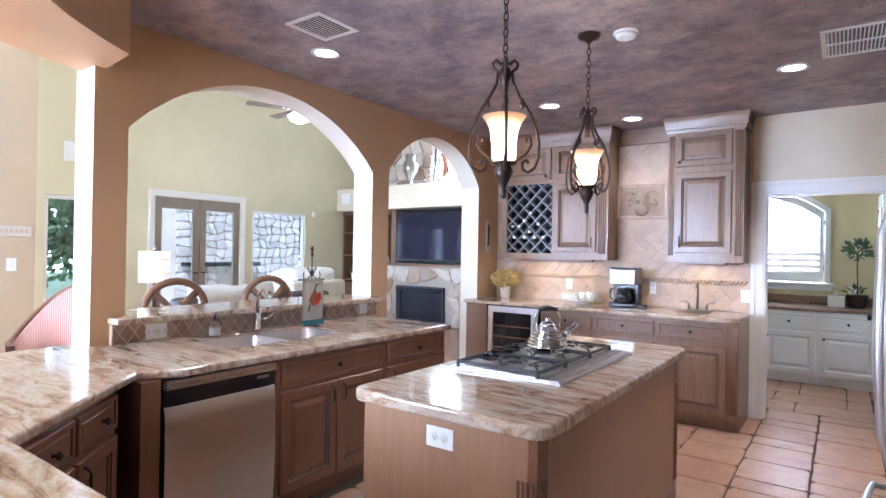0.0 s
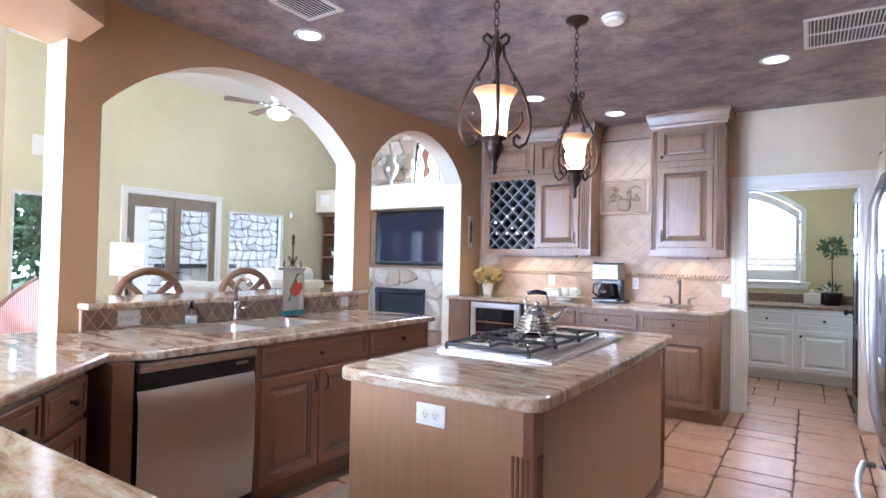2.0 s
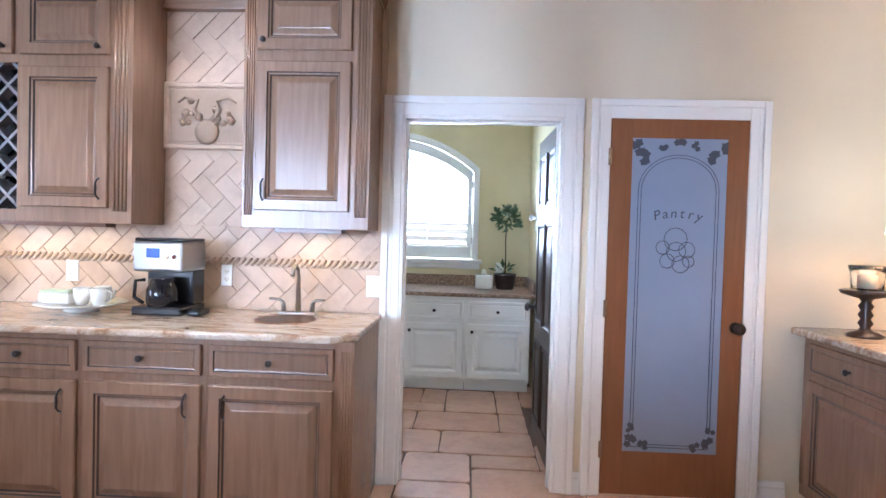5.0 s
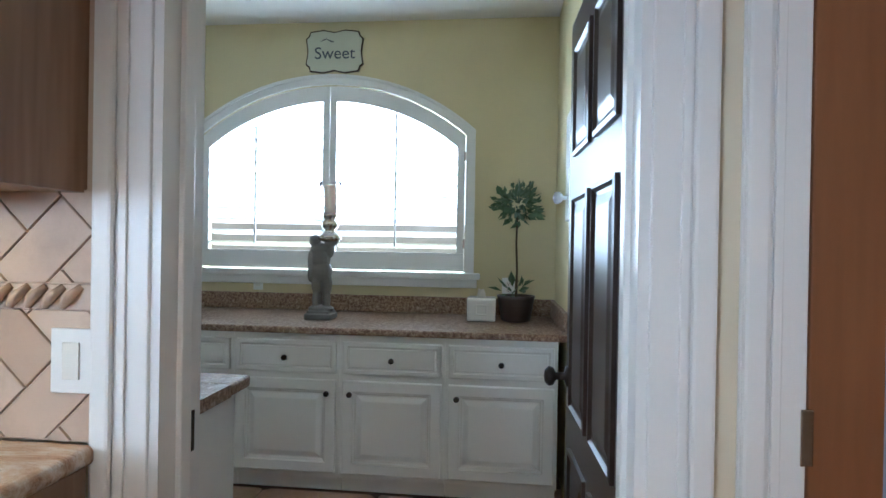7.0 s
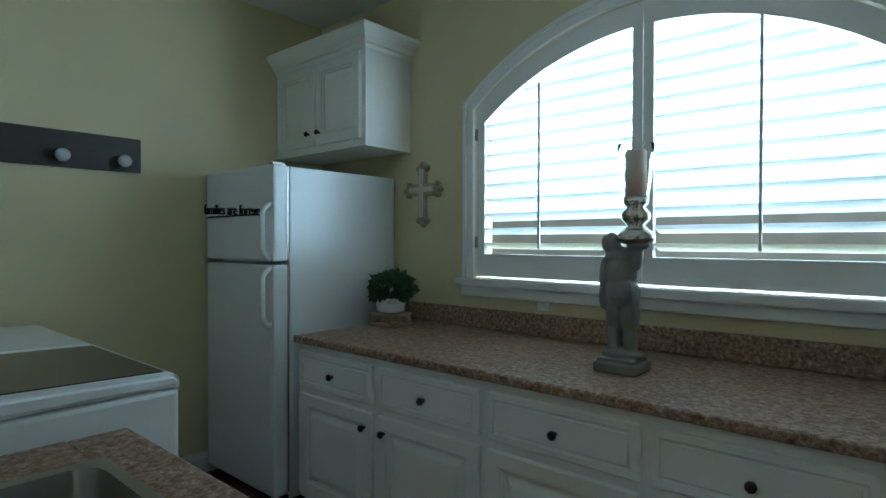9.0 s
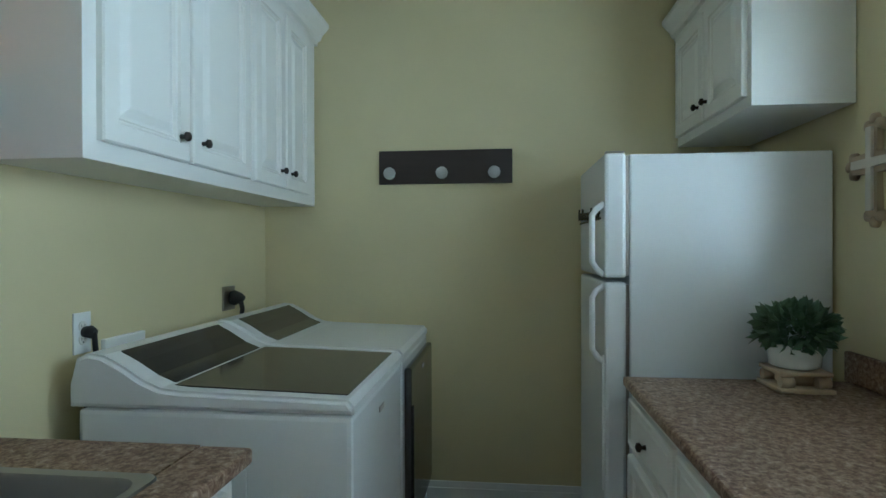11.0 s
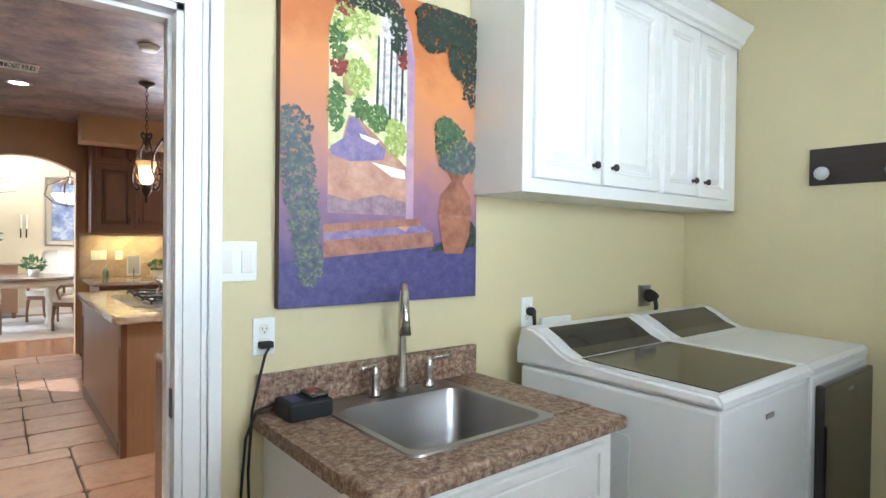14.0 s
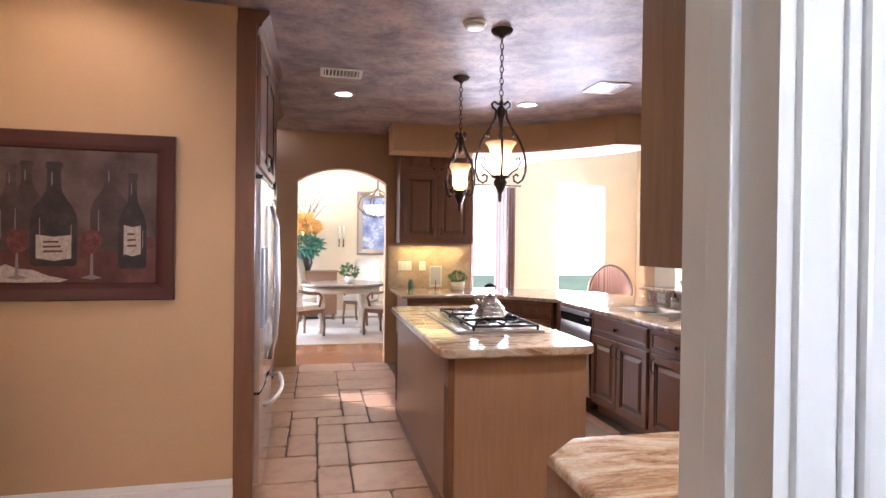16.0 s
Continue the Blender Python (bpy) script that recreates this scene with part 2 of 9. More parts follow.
def tile_mat(name, tones, rough=0.35, grain=30, relief=0.3):
    """Stone or clay pieces, each with a tone of its own."""
    m = material(name, tones[0], rough)
    t, b = nodes(m)
    rnd = t.nodes.new("ShaderNodeObjectInfo").outputs["Random"]
    tone = ramp(t, rnd, [(i / max(1, len(tones) - 1), c) for i, c in enumerate(tones)])
    v = coords(t)
    blot = noise_tex(t, v, 6, 5, 0.65)
    c = mixed(t, tone, [x * 0.6 for x in tones[0]], ramp(t, blot, [(0.45, (0, 0, 0)), (0.85, (0.8, 0.8, 0.8))]))
    t.links.new(c, b.inputs["Base Color"])
    g = noise_tex(t, v, grain, 5, 0.7)
    t.links.new(ramp(t, g, [(0.3, (max(0.05, rough - 0.1),) * 3), (0.8, (rough + 0.2,) * 3)]), b.inputs["Roughness"])
    bump(t, b, g, relief, 0.004)
    return m


def steel_mat(name, base=(0.5, 0.48, 0.46), rough=0.28, along="z"):
    m = material(name, base, rough, 1.0)
    t, b = nodes(m)
    s = {"x": (1, 160, 160), "y": (160, 1, 160), "z": (160, 160, 1)}[along]
    g = noise_tex(t, coords(t, s), 3.0, 3)
    t.links.new(ramp(t, g, [(0.3, (rough - 0.025,) * 3), (0.7, (rough + 0.03,) * 3)]), b.inputs["Roughness"])
    return m


def glow(name, colour, strength):
    m = material(name, colour, 0.4)
    t, b = nodes(m)
    b.inputs["Emission Color"].default_value = (*colour, 1)
    b.inputs["Emission Strength"].default_value = strength
    return m


def cloth_mat(name, base, rough=0.9, stripes=None):
    m = material(name, base, rough)
    t, b = nodes(m)
    v = coords(t)
    g = noise_tex(t, v, 320, 2)
    c = ramp(t, noise_tex(t, v, 4, 3), [(0.3, [x * 0.85 for x in base]), (0.7, base)])
    if stripes:
        w = t.nodes.new("ShaderNodeTexWave")
        w.inputs["Scale"].default_value = stripes[1]
        w.bands_direction = stripes[2]
        t.links.new(v, w.inputs["Vector"])
        c = mixed(t, c, stripes[0], ramp(t, w.outputs["Fac"], [(0.45, (0, 0, 0)), (0.55, (1, 1, 1))]))
    t.links.new(c, b.inputs["Base Color"])
    bump(t, b, g, 0.3, 0.002)
    return m


def ceiling_mat():
    """Dusky mauve-brown glaze over embossed paper."""
    m = material("glazed ceiling paper", (0.2, 0.16, 0.17), 0.54)
    t, b = nodes(m)
    v = coords(t)
    a = noise_tex(t, coords(t, (1, 1.15, 1), (0, 0, radians(30))), 3.6, 7, 0.7, 0.3)
    c = ramp(t, a, [(0.33, (0.19, 0.165, 0.19)), (0.45, (0.30, 0.255, 0.275)), (0.56, (0.42, 0.355, 0.355)), (0.68, (0.54, 0.45, 0.42))])
    fine = noise_tex(t, coords(t, (1, 1, 1)), 26, 5, 0.7, 0.3)
    c = mixed(t, c, (0.09, 0.075, 0.09), ramp(t, fine, [(0.5, (0, 0, 0)), (0.75, (0.55, 0.55, 0.55))]))
    t.links.new(c, b.inputs["Base Color"])
    w = t.nodes.new("ShaderNodeTexWave")
    w.wave_type, w.rings_direction = "RINGS", "SPHERICAL"
    w.inputs["Scale"].default_value, w.inputs["Distortion"].default_value = 7, 3.5
    frac = t.nodes.new("ShaderNodeVectorMath")
    frac.operation = "FRACTION"
    t.links.new(coords(t, (2.2, 2.2, 0)), frac.inputs[0])
    sub = t.nodes.new("ShaderNodeVectorMath")
    sub.operation = "SUBTRACT"
    sub.inputs[1].default_value = (0.5, 0.5, 0)
    t.links.new(frac.outputs[0], sub.inputs[0])
    t.links.new(sub.outputs[0], w.inputs["Vector"])
    bump(t, b, w.outputs["Fac"], 0.10, 0.005)
    return m


def spotted(name, a, b, c, scale=40):
    m = material(name, a, 0.55)
    t, b_ = nodes(m)
    t.links.new(ramp(t, noise_tex(t, coords(t), scale, 5, 0.7), [(0.3, a), (0.52, b), (0.72, c)]), b_.inputs["Base Color"])
    return m


TAN = paint("tan wall paint", (0.56, 0.36, 0.19), 0.6)
CREAM = paint("cream wall paint", (0.70, 0.62, 0.46), 0.6)
REVEAL = paint("pale reveal paint", (0.82, 0.77, 0.66), 0.6)
LIVING = paint("pale olive wall paint", (0.66, 0.62, 0.42), 0.65)
SAND = paint("sand wall paint", (0.55, 0.43, 0.27), 0.6)
LAUNDRY = paint("straw yellow wall paint", (0.66, 0.58, 0.34), 0.6)
WHITE_CEILING = paint("white ceiling paint", (0.82, 0.8, 0.75), 0.8)
TRIM = paint("white gloss trim paint", (0.82, 0.81, 0.78), 0.3, 0.02, 0.05)
WHITE_CAB = paint("white cabinet paint", (0.83, 0.82, 0.77), 0.35, 0.02, 0.06)
# the white cabinet paint again, greyed to put shade into the panel grooves
WHITE_GROOVE_SHADE = paint("white cabinet paint with groove shade", (0.74, 0.72, 0.66), 0.4, 0.02, 0.06)
CEILING = ceiling_mat()
CAB = wood("glazed maple", (0.155, 0.088, 0.052), (0.37, 0.235, 0.148), 0.26)
CAB_X = wood("glazed maple across", (0.155, 0.088, 0.052), (0.37, 0.235, 0.148), 0.26, "x")
CAB_DARK = wood("cherry stained maple", (0.13, 0.055, 0.03), (0.26, 0.125, 0.068), 0.28)
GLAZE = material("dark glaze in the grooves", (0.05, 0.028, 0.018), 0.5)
ISLAND = wood("island maple veneer", (0.28, 0.15, 0.08), (0.45, 0.27, 0.15), 0.32)
DARK_DOOR = wood("dark walnut door", (0.022, 0.014, 0.011), (0.05, 0.03, 0.022), 0.3)
OAK = wood("oak door", (0.17, 0.066, 0.028), (0.30, 0.13, 0.056), 0.34)
PLANK = wood("cherry floor boards", (0.24, 0.09, 0.035), (0.42, 0.19, 0.08), 0.18, "x")
SHELF = wood("alder shelves", (0.15, 0.075, 0.04), (0.27, 0.15, 0.085), 0.4)
RAIL_WOOD = wood("espresso wood", (0.016, 0.011, 0.01), (0.045, 0.03, 0.025), 0.4, "y")
GRANITE = granite_mat()
LAMINATE = laminate_mat()
CLAY = tile_mat("clay floor tile", [(0.47, 0.26, 0.16), (0.55, 0.34, 0.22), (0.51, 0.30, 0.19), (0.59, 0.39, 0.27)], 0.36, 22, 0.08)
GROUT = paint("brown grout", (0.13, 0.085, 0.06), 0.85, 0.2)
TRAV = tile_mat("travertine tile", [(0.50, 0.36, 0.25), (0.58, 0.435, 0.32), (0.53, 0.39, 0.275), (0.61, 0.475, 0.355)], 0.45, 40, 0.15)
TRAV_GROUT = paint("cream grout", (0.57, 0.44, 0.33), 0.85, 0.1)
RELIEF = tile_mat("clay relief", [(0.40, 0.29, 0.20), (0.40, 0.29, 0.20)], 0.55, 50)
BROWN_TILE = tile_mat("brown marble tile", [(0.30, 0.19, 0.12), (0.42, 0.30, 0.21), (0.24, 0.14, 0.09)], 0.35, 30)
STONE = tile_mat("field stone", [(0.36, 0.27, 0.19), (0.50, 0.42, 0.33), (0.62, 0.57, 0.50), (0.33, 0.23, 0.15), (0.66, 0.60, 0.50)], 0.7, 12, 0.6)
MORTAR = paint("mortar", (0.42, 0.37, 0.31), 0.9, 0.15)
STEEL = steel_mat("brushed steel", (0.62, 0.59, 0.56), 0.32)
STEEL_X = steel_mat("brushed steel along y", along="y")
FRIDGE_STEEL = steel_mat("polished brushed steel", (0.56, 0.52, 0.51), 0.17)
SINK_STEEL = steel_mat("satin sink steel", (0.36, 0.35, 0.34), 0.3)
BAR_STEEL = material("pale satin handle steel", (0.78, 0.80, 0.84), 0.42, 1.0)
CHROME = material("chrome", (0.8, 0.8, 0.8), 0.05, 1.0)
NICKEL = material("brushed nickel", (0.56, 0.53, 0.48), 0.25, 1.0)
PEWTER = material("pewter", (0.34, 0.31, 0.28), 0.32, 1.0)
IRON = material("oiled bronze iron", (0.055, 0.035, 0.026), 0.42, 0.7)
BRONZE = material("dark bronze knob", (0.035, 0.025, 0.02), 0.35, 0.6)
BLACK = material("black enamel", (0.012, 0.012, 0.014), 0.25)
CAST = material("cast iron grate", (0.02, 0.02, 0.022), 0.55)
BLACK_GLASS = material("black glass", (0.01, 0.01, 0.013), 0.05)
SCREEN = material("dark screen glass", (0.012, 0.012, 0.03), 0.08)
RUBBER = material("black rubber", (0.015, 0.015, 0.015), 0.7)
APPLIANCE = material("white enamel", (0.82, 0.83, 0.83), 0.22)
SMOKED = material("smoked lid glass", (0.045, 0.04, 0.036), 0.12)
PLASTIC = material("white plastic", (0.83, 0.83, 0.80), 0.35)
IVORY = material("ivory plastic", (0.78, 0.76, 0.69), 0.4)
CERAMIC = material("white glazed ceramic", (0.82, 0.80, 0.74), 0.15)
WAX = material("cream wax", (0.83, 0.79, 0.66), 0.5, Subsurface_Weight=0.2)
GLASS = material("clear glass", (1, 1, 1), 0.02, Transmission_Weight=1.0, IOR=1.45)
FROSTED = paint("frosted glass", (0.27, 0.32, 0.44), 0.4, 0.06, 0.05)
ETCH = material("etched dark line", (0.07, 0.08, 0.105), 0.6)
THIN_GLASS = material("thin clear glass", (1, 1, 1), 0.02, Transmission_Weight=1.0, IOR=1.12)
LEAF = tile_mat("leaf green", [(0.06, 0.11, 0.05), (0.12, 0.18, 0.09)], 0.5, 60, 0.1)
FERN = tile_mat("bright leaf green", [(0.05, 0.14, 0.05), (0.10, 0.20, 0.07)], 0.5, 60, 0.1)
PETAL = tile_mat("yellow petals", [(0.62, 0.42, 0.10), (0.72, 0.55, 0.22)], 0.7, 60, 0.1)
BARK = wood("bark", (0.05, 0.035, 0.02), (0.13, 0.09, 0.05), 0.8)
TERRACOTTA = paint("terracotta", (0.35, 0.14, 0.07), 0.7, 0.15)
DARK_POT = material("dark brown pot", (0.035, 0.022, 0.018), 0.35)
LINEN = cloth_mat("cream linen", (0.70, 0.64, 0.54))
STRIPE = cloth_mat("red striped cloth", (0.55, 0.40, 0.33), 0.9, ((0.40, 0.16, 0.12), 26, "Y"))
CURTAIN = cloth_mat("mauve brown curtain", (0.26, 0.20, 0.19), 0.85, ((0.36, 0.29, 0.27), 5, "X"))
RUG = cloth_mat("grey cream rug", (0.55, 0.50, 0.44))
SHADE = glow("lit lamp shade", (1.0, 0.80, 0.55), 2.2)
AMBER = material("amber opal glass", (0.95, 0.66, 0.38), 0.3)
t_, b_ = nodes(AMBER)
tr_ = t_.nodes.new("ShaderNodeBsdfTranslucent")
tr_.inputs["Color"].default_value = (0.98, 0.66, 0.36, 1)
mx_ = t_.nodes.new("ShaderNodeMixShader")
mx_.inputs[0].default_value = 0.72
t_.links.new(b_.outputs[0], mx_.inputs[1])
t_.links.new(tr_.outputs[0], mx_.inputs[2])
t_.links.new(mx_.outputs[0], t_.nodes["Material Output"].inputs["Surface"])
BULB = glow("lit bulb lens", (1.0, 0.90, 0.76), 14.0)
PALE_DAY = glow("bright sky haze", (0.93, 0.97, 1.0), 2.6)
GREENERY = tile_mat("garden green", [(0.08, 0.13, 0.05), (0.12, 0.20, 0.08)], 0.6, 20, 0.3)

# ---- large structure ----
KW, LW = 6.30, 6.43          # the two faces of the wall between kitchen and laundry
AX, AXB = -2.62, -2.84       # the two faces of the arched wall
CZ = 2.69                    # kitchen ceiling
KC, LC = 0.887, 0.865        # kitchen and laundry counter tops
DOOR0, DOOR1, DOORZ = 0.088, 0.945, 2.0

solid("floor_kitchen", box(AX, 0.2, -0.12, 3.3, 9.05, -0.012), GROUT, "brown grouted bed of the clay tile floor", "floor")
solid("floor_living", box(-8.5, -3.4, -0.12, AX, 10.6, -0.006), PLANK, "glossy reddish hardwood floor of the living room", "floor")
solid("floor_dining", box(AX, -4.2, -0.12, 3.3, 0.2, -0.002), PLANK, "glossy reddish hardwood floor of the dining room", "floor")

# wall between kitchen and laundry, with the doorway
outline = [(AXB, 0), (DOOR0, 0), (DOOR0, DOORZ), (DOOR1, DOORZ), (DOOR1, 0), (3.3, 0), (3.3, 2.95), (AXB, 2.95)]
solid("wall_back", prism(outline, XZ, KW, KW + 0.06), CREAM, "cream painted kitchen wall with a doorway", "wall")
solid("wall_laundry_south", prism(outline, XZ, KW + 0.06, LW), LAUNDRY, "straw yellow laundry wall with a doorway", "wall")

# arched wall towards the living room
A1, A2 = (2.14, 4.15), (4.36, 5.86)
shape = [(1.96, 0), (A1[0], 0)] + segment(A1[0], 2.10, A1[1], 2.55, 28) + [(A1[1], 0), (A2[0], 0)] + segment(A2[0], 2.14, A2[1], 2.555, 28) + [(A2[1], 0), (KW, 0), (KW, CZ + 0.15), (1.96, CZ + 0.15)]
bm = prism(shape, YZ, AX, AXB)
bm.normal_update()
for f in bm.faces:
    c = f.calc_center_median()
    if AXB + 0.01 < c.x < AX - 0.01 and c.z < 2.6 and c.y < 6.2:
        f.material_index = 1
    elif c.x < AXB + 0.01:
        f.material_index = 2
solid("wall_arches", bm, [TAN, REVEAL, LIVING], "tan wall with two low arched openings and pale reveals", "wall")
solid("knee_wall", box(AXB, A1[0], 0, AX, A1[1], 1.0), TAN, "low wall under the pass-through arch", "wall")

# curved dropped header over the peninsula
inner = [(-0.25, 1.02), (-0.7, 1.03), (-1.11, 1.09), (-1.4, 1.16), (-1.62, 1.26), (-1.82, 1.42), (-2.0, 1.6), (-2.16, 1.8), (-2.28, 1.98)]
outer = [(-2.62, 2.02), (-2.80, 1.96), (-2.66, 1.6), (-2.42, 1.24), (-2.1, 0.95), (-1.7, 0.78), (-1.25, 0.70), (-0.25, 0.68)]
bm = prism(inner + outer, XY, 2.40, CZ + 0.1)
for f in bm.faces:
    if abs(f.normal.z) > 0.9:
        f.material_index = 1
solid("header_curved", bm, [TAN, REVEAL], "curved tan header dropping from the kitchen ceiling", "wall")

# ceilings
bm = prism([(0.97, 0.24), (0.97, 3.66), (3.3, 3.66), (3.3, KW), (AX, KW), (AX, 1.98), (-2.28, 1.98)] + inner[::-1][1:] + [(-0.25, 0.24)], XY, CZ, CZ + 0.08)
solid("ceiling_kitchen", bm, CEILING, "dusky mauve glazed ceiling with embossed paper", "ceiling")
solid("ceiling_laundry", box(AX, LW, 2.74, 3.3, 9.1, 2.86), WHITE_CEILING, "white laundry ceiling", "ceiling")
bm = bmesh.new()
vs = [bm.verts.new(p) for p in ((-8.5, -3.4, 4.17), (-8.5, 10.6, 4.17), (-2.7, 10.6, 4.55), (-2.7, -3.4, 4.55))]
bm.faces.new(vs)
top = bmesh.ops.extrude_face_region(bm, geom=bm.faces[:])
bmesh.ops.translate(bm, verts=[v for v in top["geom"] if isinstance(v, bmesh.types.BMVert)], vec=(0, 0, 0.1))
solid("ceiling_living", bm, WHITE_CEILING, "white sloping ceiling of the living room", "ceiling")
solid("ceiling_nook", box(AXB, -3.3, 2.74, -0.25, 2.0, 2.8), WHITE_CEILING, "white ceiling of the breakfast nook", "ceiling")
solid("ceiling_dining", box(-0.28, -4.2, 3.0, 3.3, 0.2, 3.1), WHITE_CEILING, "white ceiling of the dining room", "ceiling")

# kitchen east side: picture wall, wall behind the fridge, wall by the arch
solid("wall_picture", box(0.955, 3.52, 0, 3.3, 3.66, CZ), TAN, "tan wall that carries the wine picture", "wall")
solid("wall_east", box(1.55, 0.2, 0, 1.65, 3.52, CZ), TAN, "tan wall behind the tall cabinets", "wall")
solid("wall_east_nook", box(2.82, 3.66, 0, 2.94, KW, CZ), CREAM, "cream wall behind the sideboard", "wall")
# wall towards the dining room with its arch
shape = [(-1.32, 0), (-0.27, 0)] + segment(-0.27, 2.12, 0.74, 2.28, 20) + [(0.74, 0), (1.65, 0), (1.65, 3.1), (-1.32, 3.1)]
solid("wall_dining_arch", prism(shape, XZ, 0.30, 0.14), TAN, "tan wall with an arched way to the dining room", "wall")

# laundry: window wall, hook wall, right wall
WX0, WX1, WZ0, WZS, WZC = -1.295, 0.48, 1.125, 2.0, 2.33
arch = segment(WX0, WZS, WX1, WZC, 32)
mid = len(arch) // 2
left = [(-2.75, 0), (arch[mid][0], 0), (arch[mid][0], WZ0), (WX0, WZ0)] + arch[:mid + 1] + [(arch[mid][0], 2.86), (-2.75, 2.86)]
right = [(arch[mid][0], 0), (3.3, 0), (3.3, 2.86), (arch[mid][0], 2.86)] + arch[mid:] + [(WX1, WZ0), (arch[mid][0], WZ0)]
bm = prism(left, XZ, 8.91, 9.06)
prism(right, XZ, 8.91, 9.06, bm)
solid("wall_laundry_window", bm, LAUNDRY, "straw yellow wall with an arched window", "wall")
solid("wall_laundry_hooks", box(-2.75, LW, 0, -2.60, 8.91, 2.86), LAUNDRY, "straw yellow wall with the hook rail", "wall")
solid("wall_laundry_east", box(1.05, LW, 0, 1.17, 8.91, 2.86), LAUNDRY, "straw yellow end wall of the laundry", "wall")

# living room shell: west wall with doors and windows
# the first opening is unseen, added to hold the living room fill lamp
OPEN = [(-1.5, 1.9, 0.5, 2.7), (3.66, 4.55, 0.1, 2.13), (5.17, 6.72, 0.0, 2.25), (6.97, 8.24, 0.6, 2.14)]
bm = bmesh.new()
y = -3.4
for a, b, lo, hi in OPEN:
    box(-8.40, y, 0, -8.25, a, 4.9, bm=bm)
    if lo:
        box(-8.40, a, 0, -8.25, b, lo, bm=bm)
    box(-8.40, a, hi, -8.25, b, 4.9, bm=bm)
    y = b
box(-8.40, y, 0, -8.25, 10.6, 4.9, bm=bm)
solid("wall_living_west", bm, LIVING, "pale olive wall with glazed doors and windows", "wall")
bm = box(-8.4, 9.75, 0, -6.1, 9.9, 5.0)
box(-5.1, 9.75, 0, -2.7, 9.9, 5.0, bm=bm)
box(-6.1, 9.75, 0, -5.1, 9.9, 2.8, bm=bm)
box(-6.1, 9.75, 3.6, -5.1, 9.9, 5.0, bm=bm)
solid("wall_living_north", bm, LIVING, "pale olive wall behind the fireplace", "wall")
solid("wall_living_east", box(AXB, KW, 0, -2.75, 10.5, 5.0), LIVING, "pale olive wall beside the arches", "wall")
solid("wall_living_over", box(AXB, 1.96, CZ + 0.15, -2.76, KW, 5.0), LIVING, "pale olive wall above the arches", "wall")
# breakfast nook: wall with the small sign, and the bay with two windows
solid("wall_nook_west", box(-5.85, -3.3, 0, -5.7, 2.72, 4.9), SAND, "sand coloured wall with a small sign", "wall")
bm = bmesh.new()
for a, b, lo, hi in ((-5.7, -5.04, 0, 0), (-5.04, -4.0, 0.3, 2.62), (-4.0, -3.0, 0, 0), (-3.0, -2.2, 0.1, 2.55), (-2.2, -1.3, 0, 0)):
    if hi:
        box(a, -3.3, 0, b, -3.15, lo, bm=bm)
        box(a, -3.3, hi, b, -3.15, 4.9, bm=bm)
    else:
        box(a, -3.3, 0, b, -3.15, 4.9, bm=bm)
solid("wall_nook_south", bm, CREAM, "pale cream nook wall with two tall windows", "wall")
solid("wall_nook_east", box(-1.32, -3.3, 0, -1.2, 0.14, 3.1), CREAM, "pale cream wall between nook and dining room", "wall")
# dining room shell
solid("wall_dining_south", box(-1.32, -4.2, 0, 3.3, -4.08, 3.1), CREAM, "cream dining room wall", "wall")
bm = bmesh.new()
for a, b, lo, hi in ((-4.2, -3.5, 0, 0), (-3.5, -1.7, 0.6, 2.5), (-1.7, 0.3, 0, 0)):
    if hi:
        box(2.45, a, 0, 2.57, b, lo, bm=bm)
        box(2.45, a, hi, 2.57, b, 3.1, bm=bm)
    else:
        box(2.45, a, 0, 2.57, b, 3.1, bm=bm)
solid("wall_dining_east", bm, CREAM, "cream dining room wall with a window", "wall")

# outdoors
solid("ground", box(-400, -400, -0.5, 400, 400, -0.3), tile_mat("lawn", [(0.09, 0.13, 0.05), (0.09, 0.13, 0.05)], 0.9, 8), "sunny lawn and paving outside", "ground")


def casing(name, face, u0, u1, top, width=0.10, label="white door casing with stepped moulding", sill=None):
    """Stepped moulding round an opening on one face of a wall."""
    ob = root(name, face.at(u0, 0, 0), label, "trim", kind="structure")
    for side, a, b in (("casing_left", u0 - width, u0), ("casing_right", u1, u1 + width)):
        bm = face.box(a, 0 if sill is None else sill, 0, b, top + width, 0.012, 0.003)
        face.box(a + (0.0 if side == "casing_left" else width * 0.62), 0 if sill is None else sill, 0.012, a + (width * 0.38 if side == "casing_left" else width), top + width * (1.0 if side else 1), 0.026, 0.006, bm)
        face.box(a + width * 0.45, 0 if sill is None else sill, 0.012, a + width * 0.6, top + 0.02, 0.018, 0.002, bm)
        part(side, bm, TRIM, ob)
    bm = face.box(u0, top, 0, u1, top + width, 0.012, 0.003)
    face.box(u0 - width * 0.6, top + width * 0.62, 0.012, u1 + width * 0.6, top + width, 0.026, 0.006, bm)
    part("casing_head", bm, TRIM, ob)
    return ob


kface = Face((0, KW, 0), 0)
lface = Face((0, LW, 0), 180)
casing("door_casing_kitchen", kface, DOOR0, DOOR1, DOORZ, 0.1)
casing("door_casing_laundry", lface, -DOOR1, -DOOR0, DOORZ, 0.1)
bm = box(DOOR0 - 0.002, KW - 0.004, 0, DOOR0 + 0.018, LW + 0.004, DOORZ)
box(DOOR1 - 0.018, KW - 0.004, 0, DOOR1 + 0.002, LW + 0.004, DOORZ, bm=bm)
box(DOOR0, KW - 0.004, DOORZ - 0.018, DOOR1, LW + 0.004, DOORZ + 0.002, bm=bm)
solid("door_lining", bm, TRIM, "white lining of the laundry doorway", "trim")
